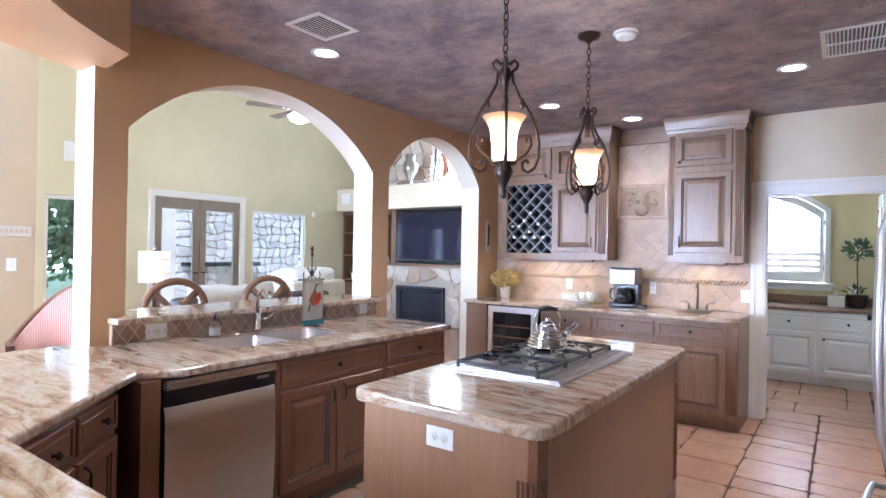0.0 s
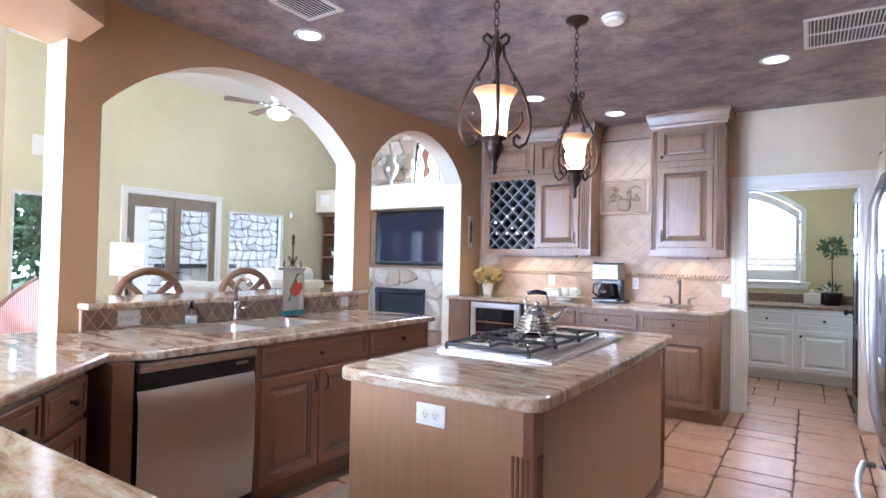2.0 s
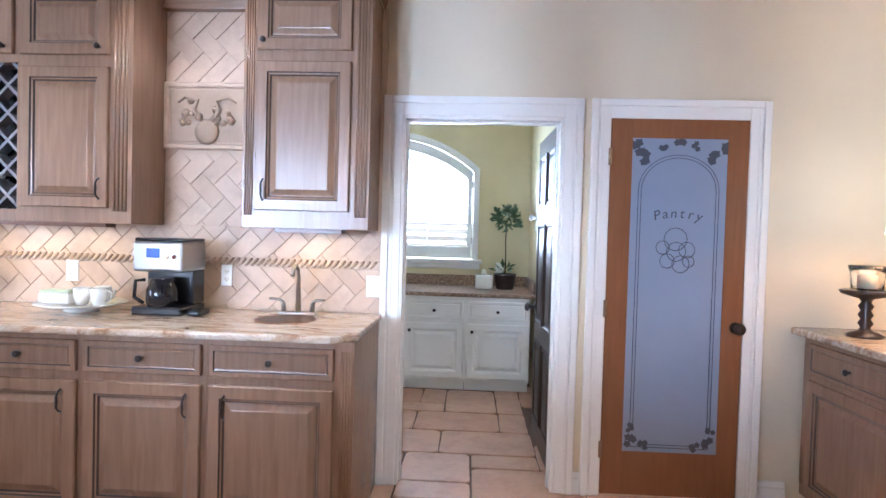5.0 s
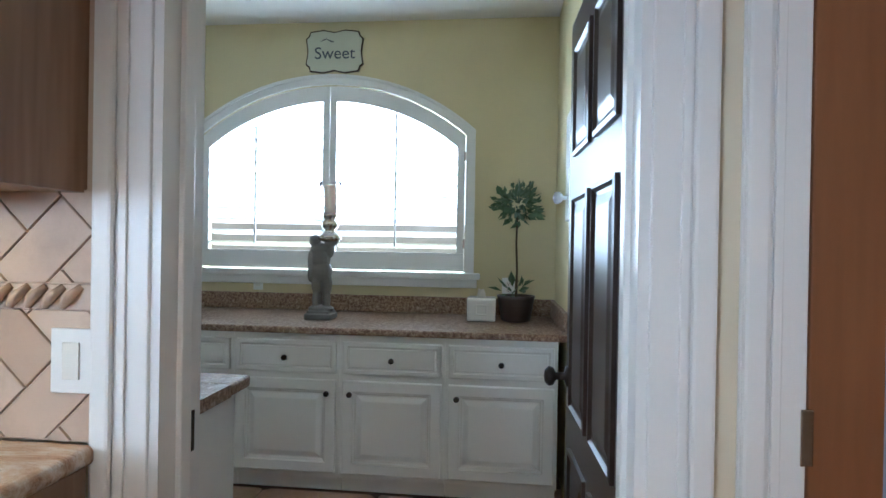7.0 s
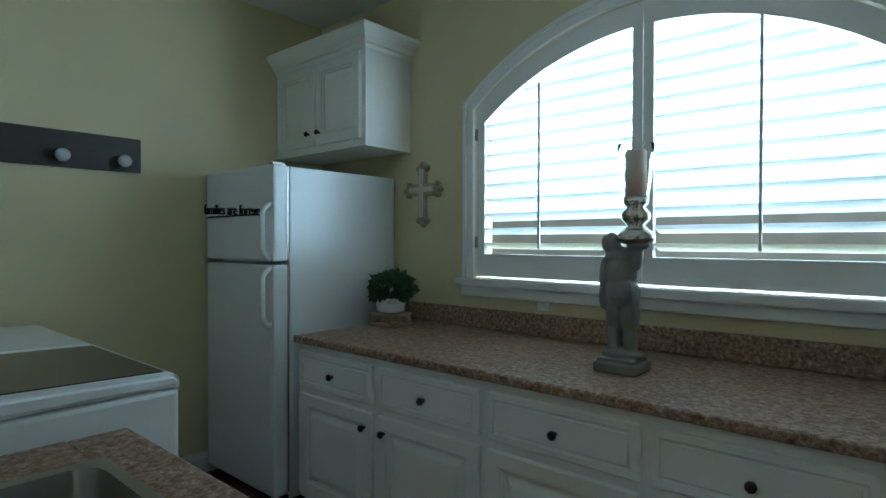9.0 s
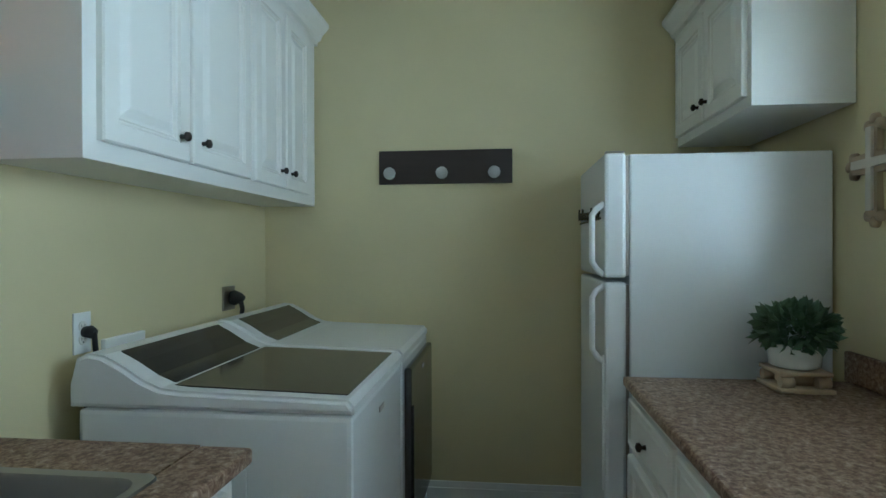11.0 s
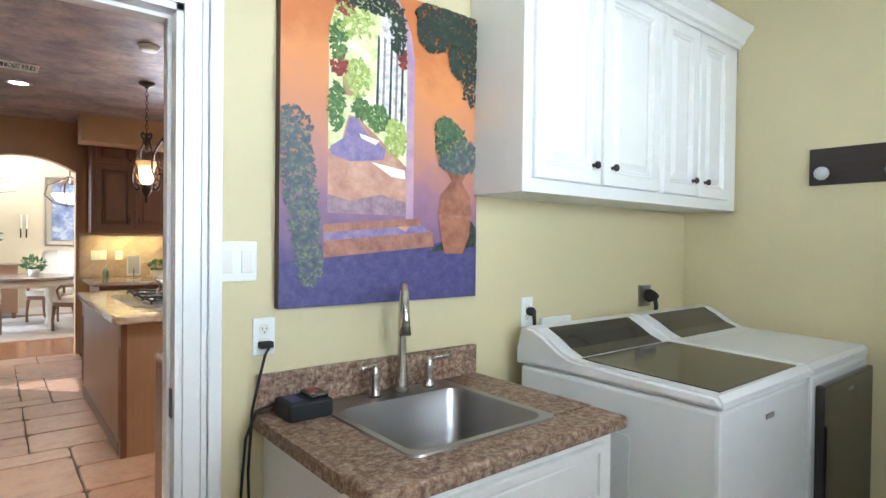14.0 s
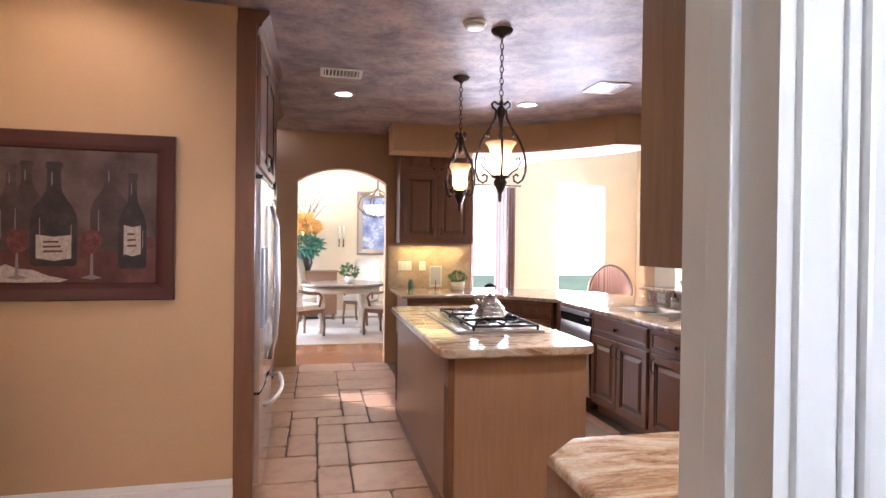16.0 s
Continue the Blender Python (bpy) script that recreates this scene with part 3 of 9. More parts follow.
bm = box(DOOR0 + 0.016, KW + 0.05, 0, DOOR0 + 0.029, KW + 0.085, DOORZ - 0.018, 0.003)
box(DOOR0 + 0.018, KW + 0.05, DOORZ - 0.03, DOOR1 - 0.018, KW + 0.085, DOORZ - 0.016, 0.003, bm)
box(DOOR1 - 0.029, KW + 0.05, 0, DOOR1 - 0.016, KW + 0.085, DOORZ - 0.018, 0.003, bm)
solid("door_stop", bm, TRIM, "white stop bead round the laundry doorway", "trim")
solid("strike_plate", box(DOOR0 + 0.018, 6.37, 0.88, DOOR0 + 0.021, 6.41, 0.96, 0.002), BRONZE, "dark bronze strike plate on the door lining", "strike plate", "thing", origin=(DOOR0 + 0.02, 6.39, 0.92))


def skirting(name, face, u0, u1, h=0.12):
    bm = face.box(u0, 0, 0, u1, h * 0.72, 0.014, 0.002)
    face.box(u0, h * 0.72, 0, u1, h, 0.009, 0.004, bm)
    return solid(name, bm, TRIM, "white moulded baseboard", "baseboard")


skirting("baseboard_back_mid", kface, DOOR1 + 0.1, 1.085)
skirting("baseboard_back_right", kface, 1.99, 2.15)
skirting("baseboard_picture", Face((0, 3.66, 0), 180), -2.82, -0.955)
skirting("baseboard_hooks", Face((-2.60, 0, 0), 90), LW, 8.91)
skirting("baseboard_laundry_south", lface, -0.01, 2.62)
skirting("baseboard_dining", Face((0, -4.08, 0), 180), -2.45, 1.2)

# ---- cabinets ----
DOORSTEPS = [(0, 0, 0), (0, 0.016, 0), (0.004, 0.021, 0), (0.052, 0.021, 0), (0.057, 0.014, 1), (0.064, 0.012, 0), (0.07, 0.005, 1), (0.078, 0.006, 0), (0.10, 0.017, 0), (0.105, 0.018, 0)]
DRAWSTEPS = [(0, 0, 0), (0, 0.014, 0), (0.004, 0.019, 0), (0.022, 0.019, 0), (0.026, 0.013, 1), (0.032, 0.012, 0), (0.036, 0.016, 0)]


def knob(face, u, v, parent, w=0.02, mat=None, r=0.015):
    part("knob", face.turned(u, v, [(r * 0.55, w), (r * 0.4, w + r * 0.8), (r, w + r * 1.2), (r * 0.9, w + r * 1.8), (r * 0.3, w + r * 2.1)]), mat or BRONZE, parent)


def pull(face, u, v, parent, w=0.02, h=0.1):
    bm = face.tube([(u, v - h / 2, w), (u, v - h / 2 + 0.008, w + 0.014), (u, v - h / 4, w + 0.026), (u, v, w + 0.024), (u, v + h / 4, w + 0.026), (u, v + h / 2 - 0.008, w + 0.014), (u, v + h / 2, w)], [0.006, 0.004, 0.005, 0.007, 0.005, 0.004, 0.006])
    part("handle", bm, BRONZE, parent)


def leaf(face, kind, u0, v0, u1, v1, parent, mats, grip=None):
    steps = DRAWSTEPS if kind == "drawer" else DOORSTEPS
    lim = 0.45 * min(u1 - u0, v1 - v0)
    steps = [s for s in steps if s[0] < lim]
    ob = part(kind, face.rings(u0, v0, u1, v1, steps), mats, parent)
    if grip:
        if grip[0] == "pull":
            pull(face, grip[1], grip[2], ob)
        else:
            knob(face, grip[1], grip[2], ob)
    return ob


def cabinet(name, face, u0, u1, v0, v1, depth, fronts, mats, label, toe=0.0, flutes=(), group="", hollow=False):
    """A cabinet unit: its body with a face frame, then each front with its grip."""
    ob = root(name, face.at((u0 + u1) / 2, v0, -depth / 2), label, "cabinet", group)
    if hollow:
        bm = face.box(u0, v0 + toe, -depth, u0 + 0.018, v1, 0, 0.002)
        face.box(u1 - 0.018, v0 + toe, -depth, u1, v1, 0, 0.002, bm)
        face.box(u0 + 0.018, v0 + toe, -0.02, u1 - 0.018, v1, 0, bm=bm)
        face.box(u0 + 0.018, v0 + toe, -depth, u1 - 0.018, v0 + toe + 0.018, -0.02, bm=bm)
    else:
        bm = face.box(u0, v0 + toe, -depth, u1, v1, 0, 0.002)
    if toe:
        face.box(u0 + 0.002, v0, -depth, u1 - 0.002, v0 + toe, -0.06, bm=bm)
    part("body", bm, mats[0], ob)
    for kind, a, b, c, d, grip in fronts:
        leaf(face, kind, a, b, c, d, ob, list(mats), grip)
    for a, b in flutes:
        bm = bmesh.new()
        n = 4
        for i in range(n):
            u = a + (b - a) * (i + 0.5) / n
            face.tube([(u, v0 + toe + 0.06, 0.0), (u, v1 - 0.04, 0.0)], (b - a) / n * 0.42, bm, 6)
        part("fluted_stile", bm, mats[0], ob)
    return ob


def crown(name, face, u0, u1, v0, v1, back, parent, mat, out=0.07, ends=(True, True)):
    """Stepped crown moulding along a cabinet's top, returned at its ends."""
    bm = bmesh.new()
    prof = [(0, 0.012), (0.18, 0.016), (0.25, 0.012 + out * 0.25), (0.45, 0.012 + out * 0.35), (0.7, out * 0.86), (0.82, out), (1.0, out)]
    for (a, wa), (b, wb) in zip(prof, prof[1:]):
        lo = [face.at(u0 - (wa if ends[0] else 0), v0 + a * (v1 - v0), -back), face.at(u0 - (wa if ends[0] else 0), v0 + a * (v1 - v0), wa), face.at(u1 + (wa if ends[1] else 0), v0 + a * (v1 - v0), wa), face.at(u1 + (wa if ends[1] else 0), v0 + a * (v1 - v0), -back)]
        hi = [face.at(u0 - (wb if ends[0] else 0), v0 + b * (v1 - v0), -back), face.at(u0 - (wb if ends[0] else 0), v0 + b * (v1 - v0), wb), face.at(u1 + (wb if ends[1] else 0), v0 + b * (v1 - v0), wb), face.at(u1 + (wb if ends[1] else 0), v0 + b * (v1 - v0), -back)]
        L, H = [bm.verts.new(p) for p in lo], [bm.verts.new(p) for p in hi]
        for i in range(3):
            bm.faces.new((L[i], L[i + 1], H[i + 1], H[i]))
        if b == 1.0:
            bm.faces.new(H)
    return part("crown", bm, mat, parent)


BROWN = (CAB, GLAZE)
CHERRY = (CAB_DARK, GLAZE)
WHITES = (WHITE_CAB, WHITE_GROOVE_SHADE)
GAP = 0.004

# back wall bar: wine cooler, three drawer-and-door units
bface = Face((0, 5.65, 0), 0)
BK = 0.93                    # top of the bar
BT = BK - 0.035
for a, b, side in ((-1.74, -1.215, 1), (-1.205, -0.66, 1), (-0.65, -0.085, -1)):
    g = b - 0.075 if side > 0 else a + 0.085
    cabinet("bar_cabinet", bface, a - 0.005, b + 0.005 if b < -0.1 else -0.01, 0, BT, 0.62,
            [("drawer", a + 0.012, 0.73, b - 0.012, 0.865, ("knob", (a + b) / 2, 0.80)), ("door", a + 0.012, 0.12, b - 0.012, 0.69, ("pull", g, 0.60))],
            BROWN, "glazed brown maple base cabinet with a drawer over a raised-panel door", 0.09, ((-0.07, -0.02),) if b > -0.1 else (), "bar base cabinets")
wc = root("wine_cooler", (-2.05, 5.9, 0), "built-in steel framed wine cooler with a dark glass door", "wine cooler")
part("body", bface.box(-2.36, 0.02, -0.6, -1.75, BT, 0), BLACK, wc)
bm = bface.rings(-2.33, 0.1, -1.78, BT - 0.012, [(0, 0.0, 0), (0, 0.03, 0), (0.003, 0.034, 0), (0.055, 0.034, 0), (0.06, 0.026, 0), (0.062, 0.024, 1)])
d = part("door", bm, [STEEL, BLACK_GLASS], wc, "steel door frame with a dark glass pane")
part("handle", bface.tube([(-1.80, 0.2, 0.034), (-1.80, 0.2, 0.07), (-1.80, 0.75, 0.07), (-1.80, 0.75, 0.034)], 0.008), STEEL, d)
for k in range(5):
    part("shelf", bface.box(-2.26, 0.24 + 0.11 * k, 0.025, -1.85, 0.252 + 0.11 * k, 0.028), OAK, wc, "wooden wine shelf edge")
part("grille", bface.box(-2.33, 0.02, 0.0, -1.78, 0.085, 0.012, 0.003), BLACK, wc)
solid("bar_filler", bface.box(AX + 0.002, 0, -0.6, -2.365, BT, 0.0), CAB, "brown wood filler beside the wine cooler", "filler panel", "thing", origin=(-2.5, 5.9, 0))


def slab(poly, z0, z1, r=0.012):
    """A stone top with its upper and lower edges eased."""
    bm = prism(poly, XY, z0, z1)
    bm.normal_update()
    es = [e for e in bm.edges if abs(e.verts[0].co.z - e.verts[1].co.z) < 1e-6]
    bmesh.ops.bevel(bm, geom=es, offset=r, segments=4, affect="EDGES", profile=0.5)
    return bm


def rounded(x0, y0, x1, y1, r, n=6):
    out = []
    for cx, cy, a in ((x1 - r, y1 - r, 0), (x0 + r, y1 - r, 90), (x0 + r, y0 + r, 180), (x1 - r, y0 + r, 270)):
        for i in range(n + 1):
            t = radians(a + 90 * i / n)
            out.append((cx + r * math.cos(t), cy + r * math.sin(t)))
    return out


solid("bar_countertop", slab([(AX + 0.003, KW - 0.012), (AX + 0.003, 5.585), (-0.10, 5.585), (0.0, 5.68), (0.0, KW - 0.012)], BT + 0.001, BK), GRANITE, "polished brown and cream granite bar top", "countertop", "thing", origin=(-1.3, 5.95, BK))

# upper cabinets on the back wall
uface = Face((0, 5.99, 0), 0)
UB, UT = 1.375, 2.56
ob = root("wall_cabinet_with_wine_rack", (-1.8, 6.14, UB), "brown maple wall cabinet with a lattice wine rack and doors", "cabinet")
bm = uface.box(-2.40, UB, -0.30, -1.21, UB + 0.06, 0)
uface.box(-2.40, 2.16, -0.30, -1.21, UT, 0, bm=bm)
uface.box(-2.40, UB + 0.06, -0.30, -2.335, 2.16, 0, bm=bm)
uface.box(-1.80, UB + 0.06, -0.30, -1.21, 2.16, 0, bm=bm)
part("body", bm, CAB, ob)
# added black block; its colour gives the shade behind the lattice
part("rack_shade", uface.box(-2.335, UB + 0.06, -0.30, -1.80, 2.16, -0.12), BLACK, ob, "black block standing in for the shade inside the wine rack")
LATTICE = material("grey stained lattice", (0.16, 0.15, 0.16), 0.5)
uface_f = [("door", -1.775, 1.45, -1.325, 2.14, ("pull", -1.365, 1.545)), ("door", -1.775, 2.20, -1.325, 2.53, ("knob", -1.37, 2.235)), ("door", -2.35, 2.20, -1.815, 2.53, ("knob", -1.86, 2.235))]
for kind, a, b, c, d2, grip in uface_f:
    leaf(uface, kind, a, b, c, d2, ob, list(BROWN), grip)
bm = bmesh.new()
for i in range(4):
    uface.tube([(-1.30 + 0.02 * i, UB + 0.06, 0.0), (-1.30 + 0.02 * i, UT - 0.04, 0.0)], 0.008, bm, 6)
part("fluted_stile", bm, CAB, ob)
crown("crown", uface, -2.40, -1.21, UT - 0.02, CZ - 0.004, 0.30, ob, CAB_X, 0.04, (False, True))
rack = part("wine_lattice", uface.box(-2.335, UB + 0.06, -0.012, -2.328, 2.16, -0.004), LATTICE, ob, "diagonal grey wood lattice")
x0, x1, z0, z1 = -2.335, -1.80, UB + 0.06, 2.16
step = 0.137
for sgn in (1, -1):
    k = -8
    while k < 16:
        # a bar along z = sgn * x + c, cut to the opening
        c = z0 - sgn * (x0 if sgn > 0 else x0) + k * step
        pts = []
        for xx in (x0, x1):
            zz = sgn * xx + c
            if z0 <= zz <= z1:
                pts.append((xx, zz))
        for zz in (z0, z1):
            xx = (zz - c) / sgn
            if x0 < xx < x1:
                pts.append((xx, zz))
        if len(pts) >= 2 and math.dist(pts[0], pts[1]) > 0.03:
            (xa, za), (xb, zb) = pts[0], pts[1]
            dx, dz = xb - xa, zb - za
            L = math.hypot(dx, dz)
            nx, nz = -dz / L * 0.007, dx / L * 0.007
            part("lattice_bar", prism([(xa + nx, za + nz), (xb + nx, zb + nz), (xb - nx, zb - nz), (xa - nx, za - nz)], XZ, 5.995 + (0.003 if sgn > 0 else 0), 6.06), LATTICE, rack)
        k += 1
for bx, bz in ((-2.24, 1.60), (-2.12, 1.60), (-2.06, 1.66), (-2.18, 1.72), (-2.0, 1.60), (-1.90, 1.60), (-2.12, 1.78), (-1.96, 1.74), (-2.26, 1.72), (-2.05, 1.86)):
    b = root("wine_bottle", (bx, 6.0, bz), "dark wine bottle lying in the lattice rack", "bottle", "racked wine bottles")
    part("glass", lathe(bx, bz, [(0.013, 6.0), (0.015, 6.02), (0.014, 6.06), (0.036, 6.10), (0.037, 6.24), (0.02, 6.25)], axis="y", n=12), BLACK_GLASS, b)
    part("foil", lathe(bx, bz, [(0.015, 5.985), (0.0165, 5.99), (0.0165, 6.02)], axis="y", n=12), CERAMIC, b, "pale foil cap")

ob = cabinet("wall_cabinet_right", uface, -0.655, -0.03, UB, UT, 0.30, [("door", -0.585, 1.46, -0.125, 2.18, ("pull", -0.545, 1.56)), ("door", -0.585, 2.235, -0.125, 2.54, ("knob", -0.55, 2.275))], BROWN, "brown maple wall cabinet with a tall and a short raised-panel door", flutes=((-0.645, -0.60), (-0.10, -0.04)))
crown("crown", uface, -0.655, -0.03, UT - 0.02, CZ - 0.004, 0.30, ob, CAB_X, 0.04)
solid("bar_valance", box(-1.21, 6.235, 2.53, -0.655, KW - 0.015, CZ - 0.004, 0.004), CAB_X, "brown crown strip over the tiled niche", "trim", "thing", origin=(-0.9, 6.26, 2.6))
# lights under the wall cabinets
for a, b in ((-2.3, -1.3), (-0.62, -0.08)):
    s = root("under_cabinet_light", ((a + b) / 2, 6.12, UB), "slim warm strip light under the wall cabinet", "light", "under-cabinet lights")
    part("housing", box(a + 0.1, 6.08, UB - 0.02, b - 0.1, 6.16, UB - 0.001), CAB_DARK, s)
    lamp("under_cabinet_lamp", "AREA", look(((a + b) / 2, 6.12, UB - 0.03), ((a + b) / 2, 6.16, 0)), 1.5 * (b - a), (1.0, 0.70, 0.30), b - a - 0.2, 0.05)

# ---- island ----
isl = root("kitchen_island", (-0.5, 3.14, 0), "maple veneered kitchen island with fluted corners", "island")
IX0, IX1, IY0, IY1 = -0.89, -0.13, 2.265, 4.14
part("body", box(IX0, IY0, 0.0, IX1 - 0.035, IY1, KC - 0.05, 0.003), ISLAND, isl)
part("side_panel", box(IX1 - 0.035, IY0 + 0.08, 0.08, IX1 - 0.001, IY1 - 0.08, KC - 0.05, 0.002), ISLAND, isl)
for yy in (IY0, IY1 - 0.08):
    bm = box(IX1 - 0.035, yy, 0.0, IX1, yy + 0.08, KC - 0.05, 0.003)
    for i in range(4):
        tube([(IX1 - 0.001, yy + 0.013 + 0.018 * i, 0.12), (IX1 - 0.001, yy + 0.013 + 0.018 * i, KC - 0.2)], 0.006, bm, 6)
        if yy == IY0:
            tube([(IX1 - 0.07 + 0.017 * i, yy + 0.001, 0.12), (IX1 - 0.07 + 0.017 * i, yy + 0.001, KC - 0.2)], 0.006, bm, 6)
    part("corner_post", bm, CAB_DARK, isl, "darker fluted corner post")
part("base_strip", box(IX1 - 0.036, IY0 + 0.08, 0.0, IX1 + 0.004, IY1 - 0.08, 0.08, 0.003), CAB_DARK, isl)
solid("island_countertop", slab(rounded(-0.935, 2.22, -0.085, 4.185, 0.07), KC - 0.049, KC), GRANITE, "polished brown and cream granite island top with rounded corners", "countertop", "thing", origin=(-0.5, 3.14, KC))


def outlet(name, face, u0, v0, u1, v1, label, mats=(PLASTIC, IVORY), kind="outlet", n=1, group=""):
    """A wall plate with its sockets or rocker switches."""
    ob = root(name, face.at((u0 + u1) / 2, (v0 + v1) / 2, 0), label, "socket" if kind == "outlet" else "switch", group)
    part("plate", face.box(u0, v0, 0.0005, u1, v1, 0.006, 0.0025), mats[0], ob)
    w = (u1 - u0) / n
    wide = (u1 - u0) > (v1 - v0) * 1.2
    for i in range(n):
        c = u0 + w * (i + 0.5)
        if kind == "switch":
            part("rocker", face.box(c - 0.016, (v0 + v1) / 2 - 0.033, 0.006, c + 0.016, (v0 + v1) / 2 + 0.033, 0.009, 0.0015), mats[1], ob)
        else:
            spots = [(c - 0.02, (v0 + v1) / 2), (c + 0.02, (v0 + v1) / 2)] if wide else [(c, (v0 + v1) / 2 - 0.02), (c, (v0 + v1) / 2 + 0.02)]
            for uu, vv in spots:
                s = part("receptacle", face.turned(uu, vv, [(0.0165, 0.004), (0.0165, 0.0075), (0.0155, 0.008)], n=16), mats[1], ob)
                bm = face.box(uu - 0.007, vv - 0.002, 0.008, uu - 0.0055, vv + 0.006, 0.0085)
                face.box(uu + 0.0055, vv - 0.002, 0.008, uu + 0.007, vv + 0.006, 0.0085, bm=bm)
                face.turned(uu, vv - 0.008, [(0.0022, 0.008), (0.0022, 0.0085)], bm, 8)
                part("slots", bm, BLACK, s)
    return ob


outlet("island_outlet", Face((0, IY0, 0), 0), -0.575, 0.725, -0.455, 0.80, "pale blue-white outlet plate on the island end")

# cooktop
CK = root("gas_cooktop", (-0.54, 3.24, KC), "steel gas cooktop with black cast grates", "cooktop")
cx0, cx1, cy0, cy1 = -0.83, -0.275, 2.765, 3.72
bm = box(cx0, cy0, KC, cx1, cy1, KC + 0.012, 0.004)
box(cx1 - 0.10, cy0 + 0.01, KC + 0.012, cx1 - 0.012, cy1 - 0.01, KC + 0.016, 0.002, bm)
part("tray", bm, STEEL_X, CK)
part("burner_well", box(cx0 + 0.03, cy0 + 0.03, KC + 0.012, cx1 - 0.11, cy1 - 0.03, KC + 0.0165, 0.002), STEEL_X, CK)
for bx, by, r in ((-0.70, 2.92, 0.045), (-0.47, 2.92, 0.035), (-0.585, 3.24, 0.055), (-0.70, 3.56, 0.035), (-0.47, 3.56, 0.045)):
    b = part("burner", lathe(bx, by, [(r * 1.3, KC + 0.016), (r * 1.25, KC + 0.026), (r, KC + 0.028), (r * 0.95, KC + 0.036), (r * 0.8, KC + 0.04)], n=20), STEEL, CK)
    part("burner_cap", lathe(bx, by, [(r * 0.85, KC + 0.036), (r * 0.85, KC + 0.044), (r * 0.7, KC + 0.047)], n=20), BLACK, b)
for a, b in ((2.79, 3.08), (3.09, 3.39), (3.40, 3.69)):
    bm = bmesh.new()
    gz = KC + 0.044
    gx0, gx1 = cx0 + 0.035, cx1 - 0.115
    for p, q in (((gx0, a), (gx1, a)), ((gx0, b), (gx1, b)), ((gx0, a), (gx0, b)), ((gx1, a), (gx1, b))):
        box(min(p[0], q[0]) - 0.006, min(p[1], q[1]) - 0.006, gz - 0.014, max(p[0], q[0]) + 0.006, max(p[1], q[1]) + 0.006, gz, 0.003, bm, 1)
    for cxx in ((gx0 * 0.72 + gx1 * 0.28), (gx0 * 0.28 + gx1 * 0.72)):
        for ang in range(0, 360, 90):
            dx, dy = math.cos(radians(ang + 45)), math.sin(radians(ang + 45))
            tube([(cxx + dx * 0.03, (a + b) / 2 + dy * 0.03, gz), (cxx + dx * 0.09, (a + b) / 2 + dy * 0.09, gz + 0.006), (cxx + dx * 0.125, (a + b) / 2 + dy * 0.135, gz - 0.006)], 0.0055, bm, 6)
    for px in (gx0, gx1):
        for py in (a, b):
            box(px - 0.006, py - 0.006, KC + 0.012, px + 0.006, py + 0.006, gz - 0.01, bm=bm)
    part("grate", bm, CAST, CK, "black cast iron grate")
for i in range(5):
    yy = 3.02 + 0.075 * i
    part("control_knob", lathe(cx0 + 0.055, yy + 0.0, [(0.022, KC + 0.012), (0.021, KC + 0.038), (0.023, KC + 0.04), (0.021, KC + 0.052), (0.012, KC + 0.054)], n=16), BLACK, CK)

# kettle
kx, ky, kz = -0.60, 3.34, KC + 0.047
K = root("tea_kettle", (kx, ky, kz), "polished chrome ribbed tea kettle on the cooktop", "kettle")
ribs = [(0.088, kz)]
for k in range(6):
    r0, h0 = 0.106 - 0.0016 * k * k, kz + 0.006 + 0.016 * k
    ribs += [(r0 - 0.006, h0), (r0, h0 + 0.005), (r0, h0 + 0.010), (r0 - 0.006, h0 + 0.0145)]
ribs += [(0.052, kz + 0.108), (0.045, kz + 0.12)]
part("body", lathe(kx, ky, ribs, n=32), CHROME, K)
part("lid", lathe(kx, ky, [(0.045, kz + 0.12), (0.046, kz + 0.125), (0.03, kz + 0.138), (0.012, kz + 0.142), (0.016, kz + 0.152), (0.012, kz + 0.16), (0.003, kz + 0.162)], n=24), CHROME, K)
dx, dy = math.cos(radians(35)), math.sin(radians(35))
part("spout", tube([(kx + dx * 0.075, ky + dy * 0.075, kz + 0.06), (kx + dx * 0.12, ky + dy * 0.12, kz + 0.10), (kx + dx * 0.155, ky + dy * 0.155, kz + 0.135)], [0.022, 0.016, 0.011], n=12), CHROME, K)
h = part("handle", tube([(kx + dx * 0.06, ky + dy * 0.06, kz + 0.11), (kx + dx * 0.062, ky + dy * 0.062, kz + 0.17), (kx + dx * 0.045, ky + dy * 0.045, kz + 0.205), (kx - dx * 0.045, ky - dy * 0.045, kz + 0.205), (kx - dx * 0.062, ky - dy * 0.062, kz + 0.17), (kx - dx * 0.06, ky - dy * 0.06, kz + 0.11)], 0.006, n=10), CHROME, K)
part("grip", tube([(kx + dx * 0.05, ky + dy * 0.05, kz + 0.204), (kx, ky, kz + 0.212), (kx - dx * 0.05, ky - dy * 0.05, kz + 0.204)], [0.01, 0.014, 0.01], n=12), BLACK, h, "black grip")


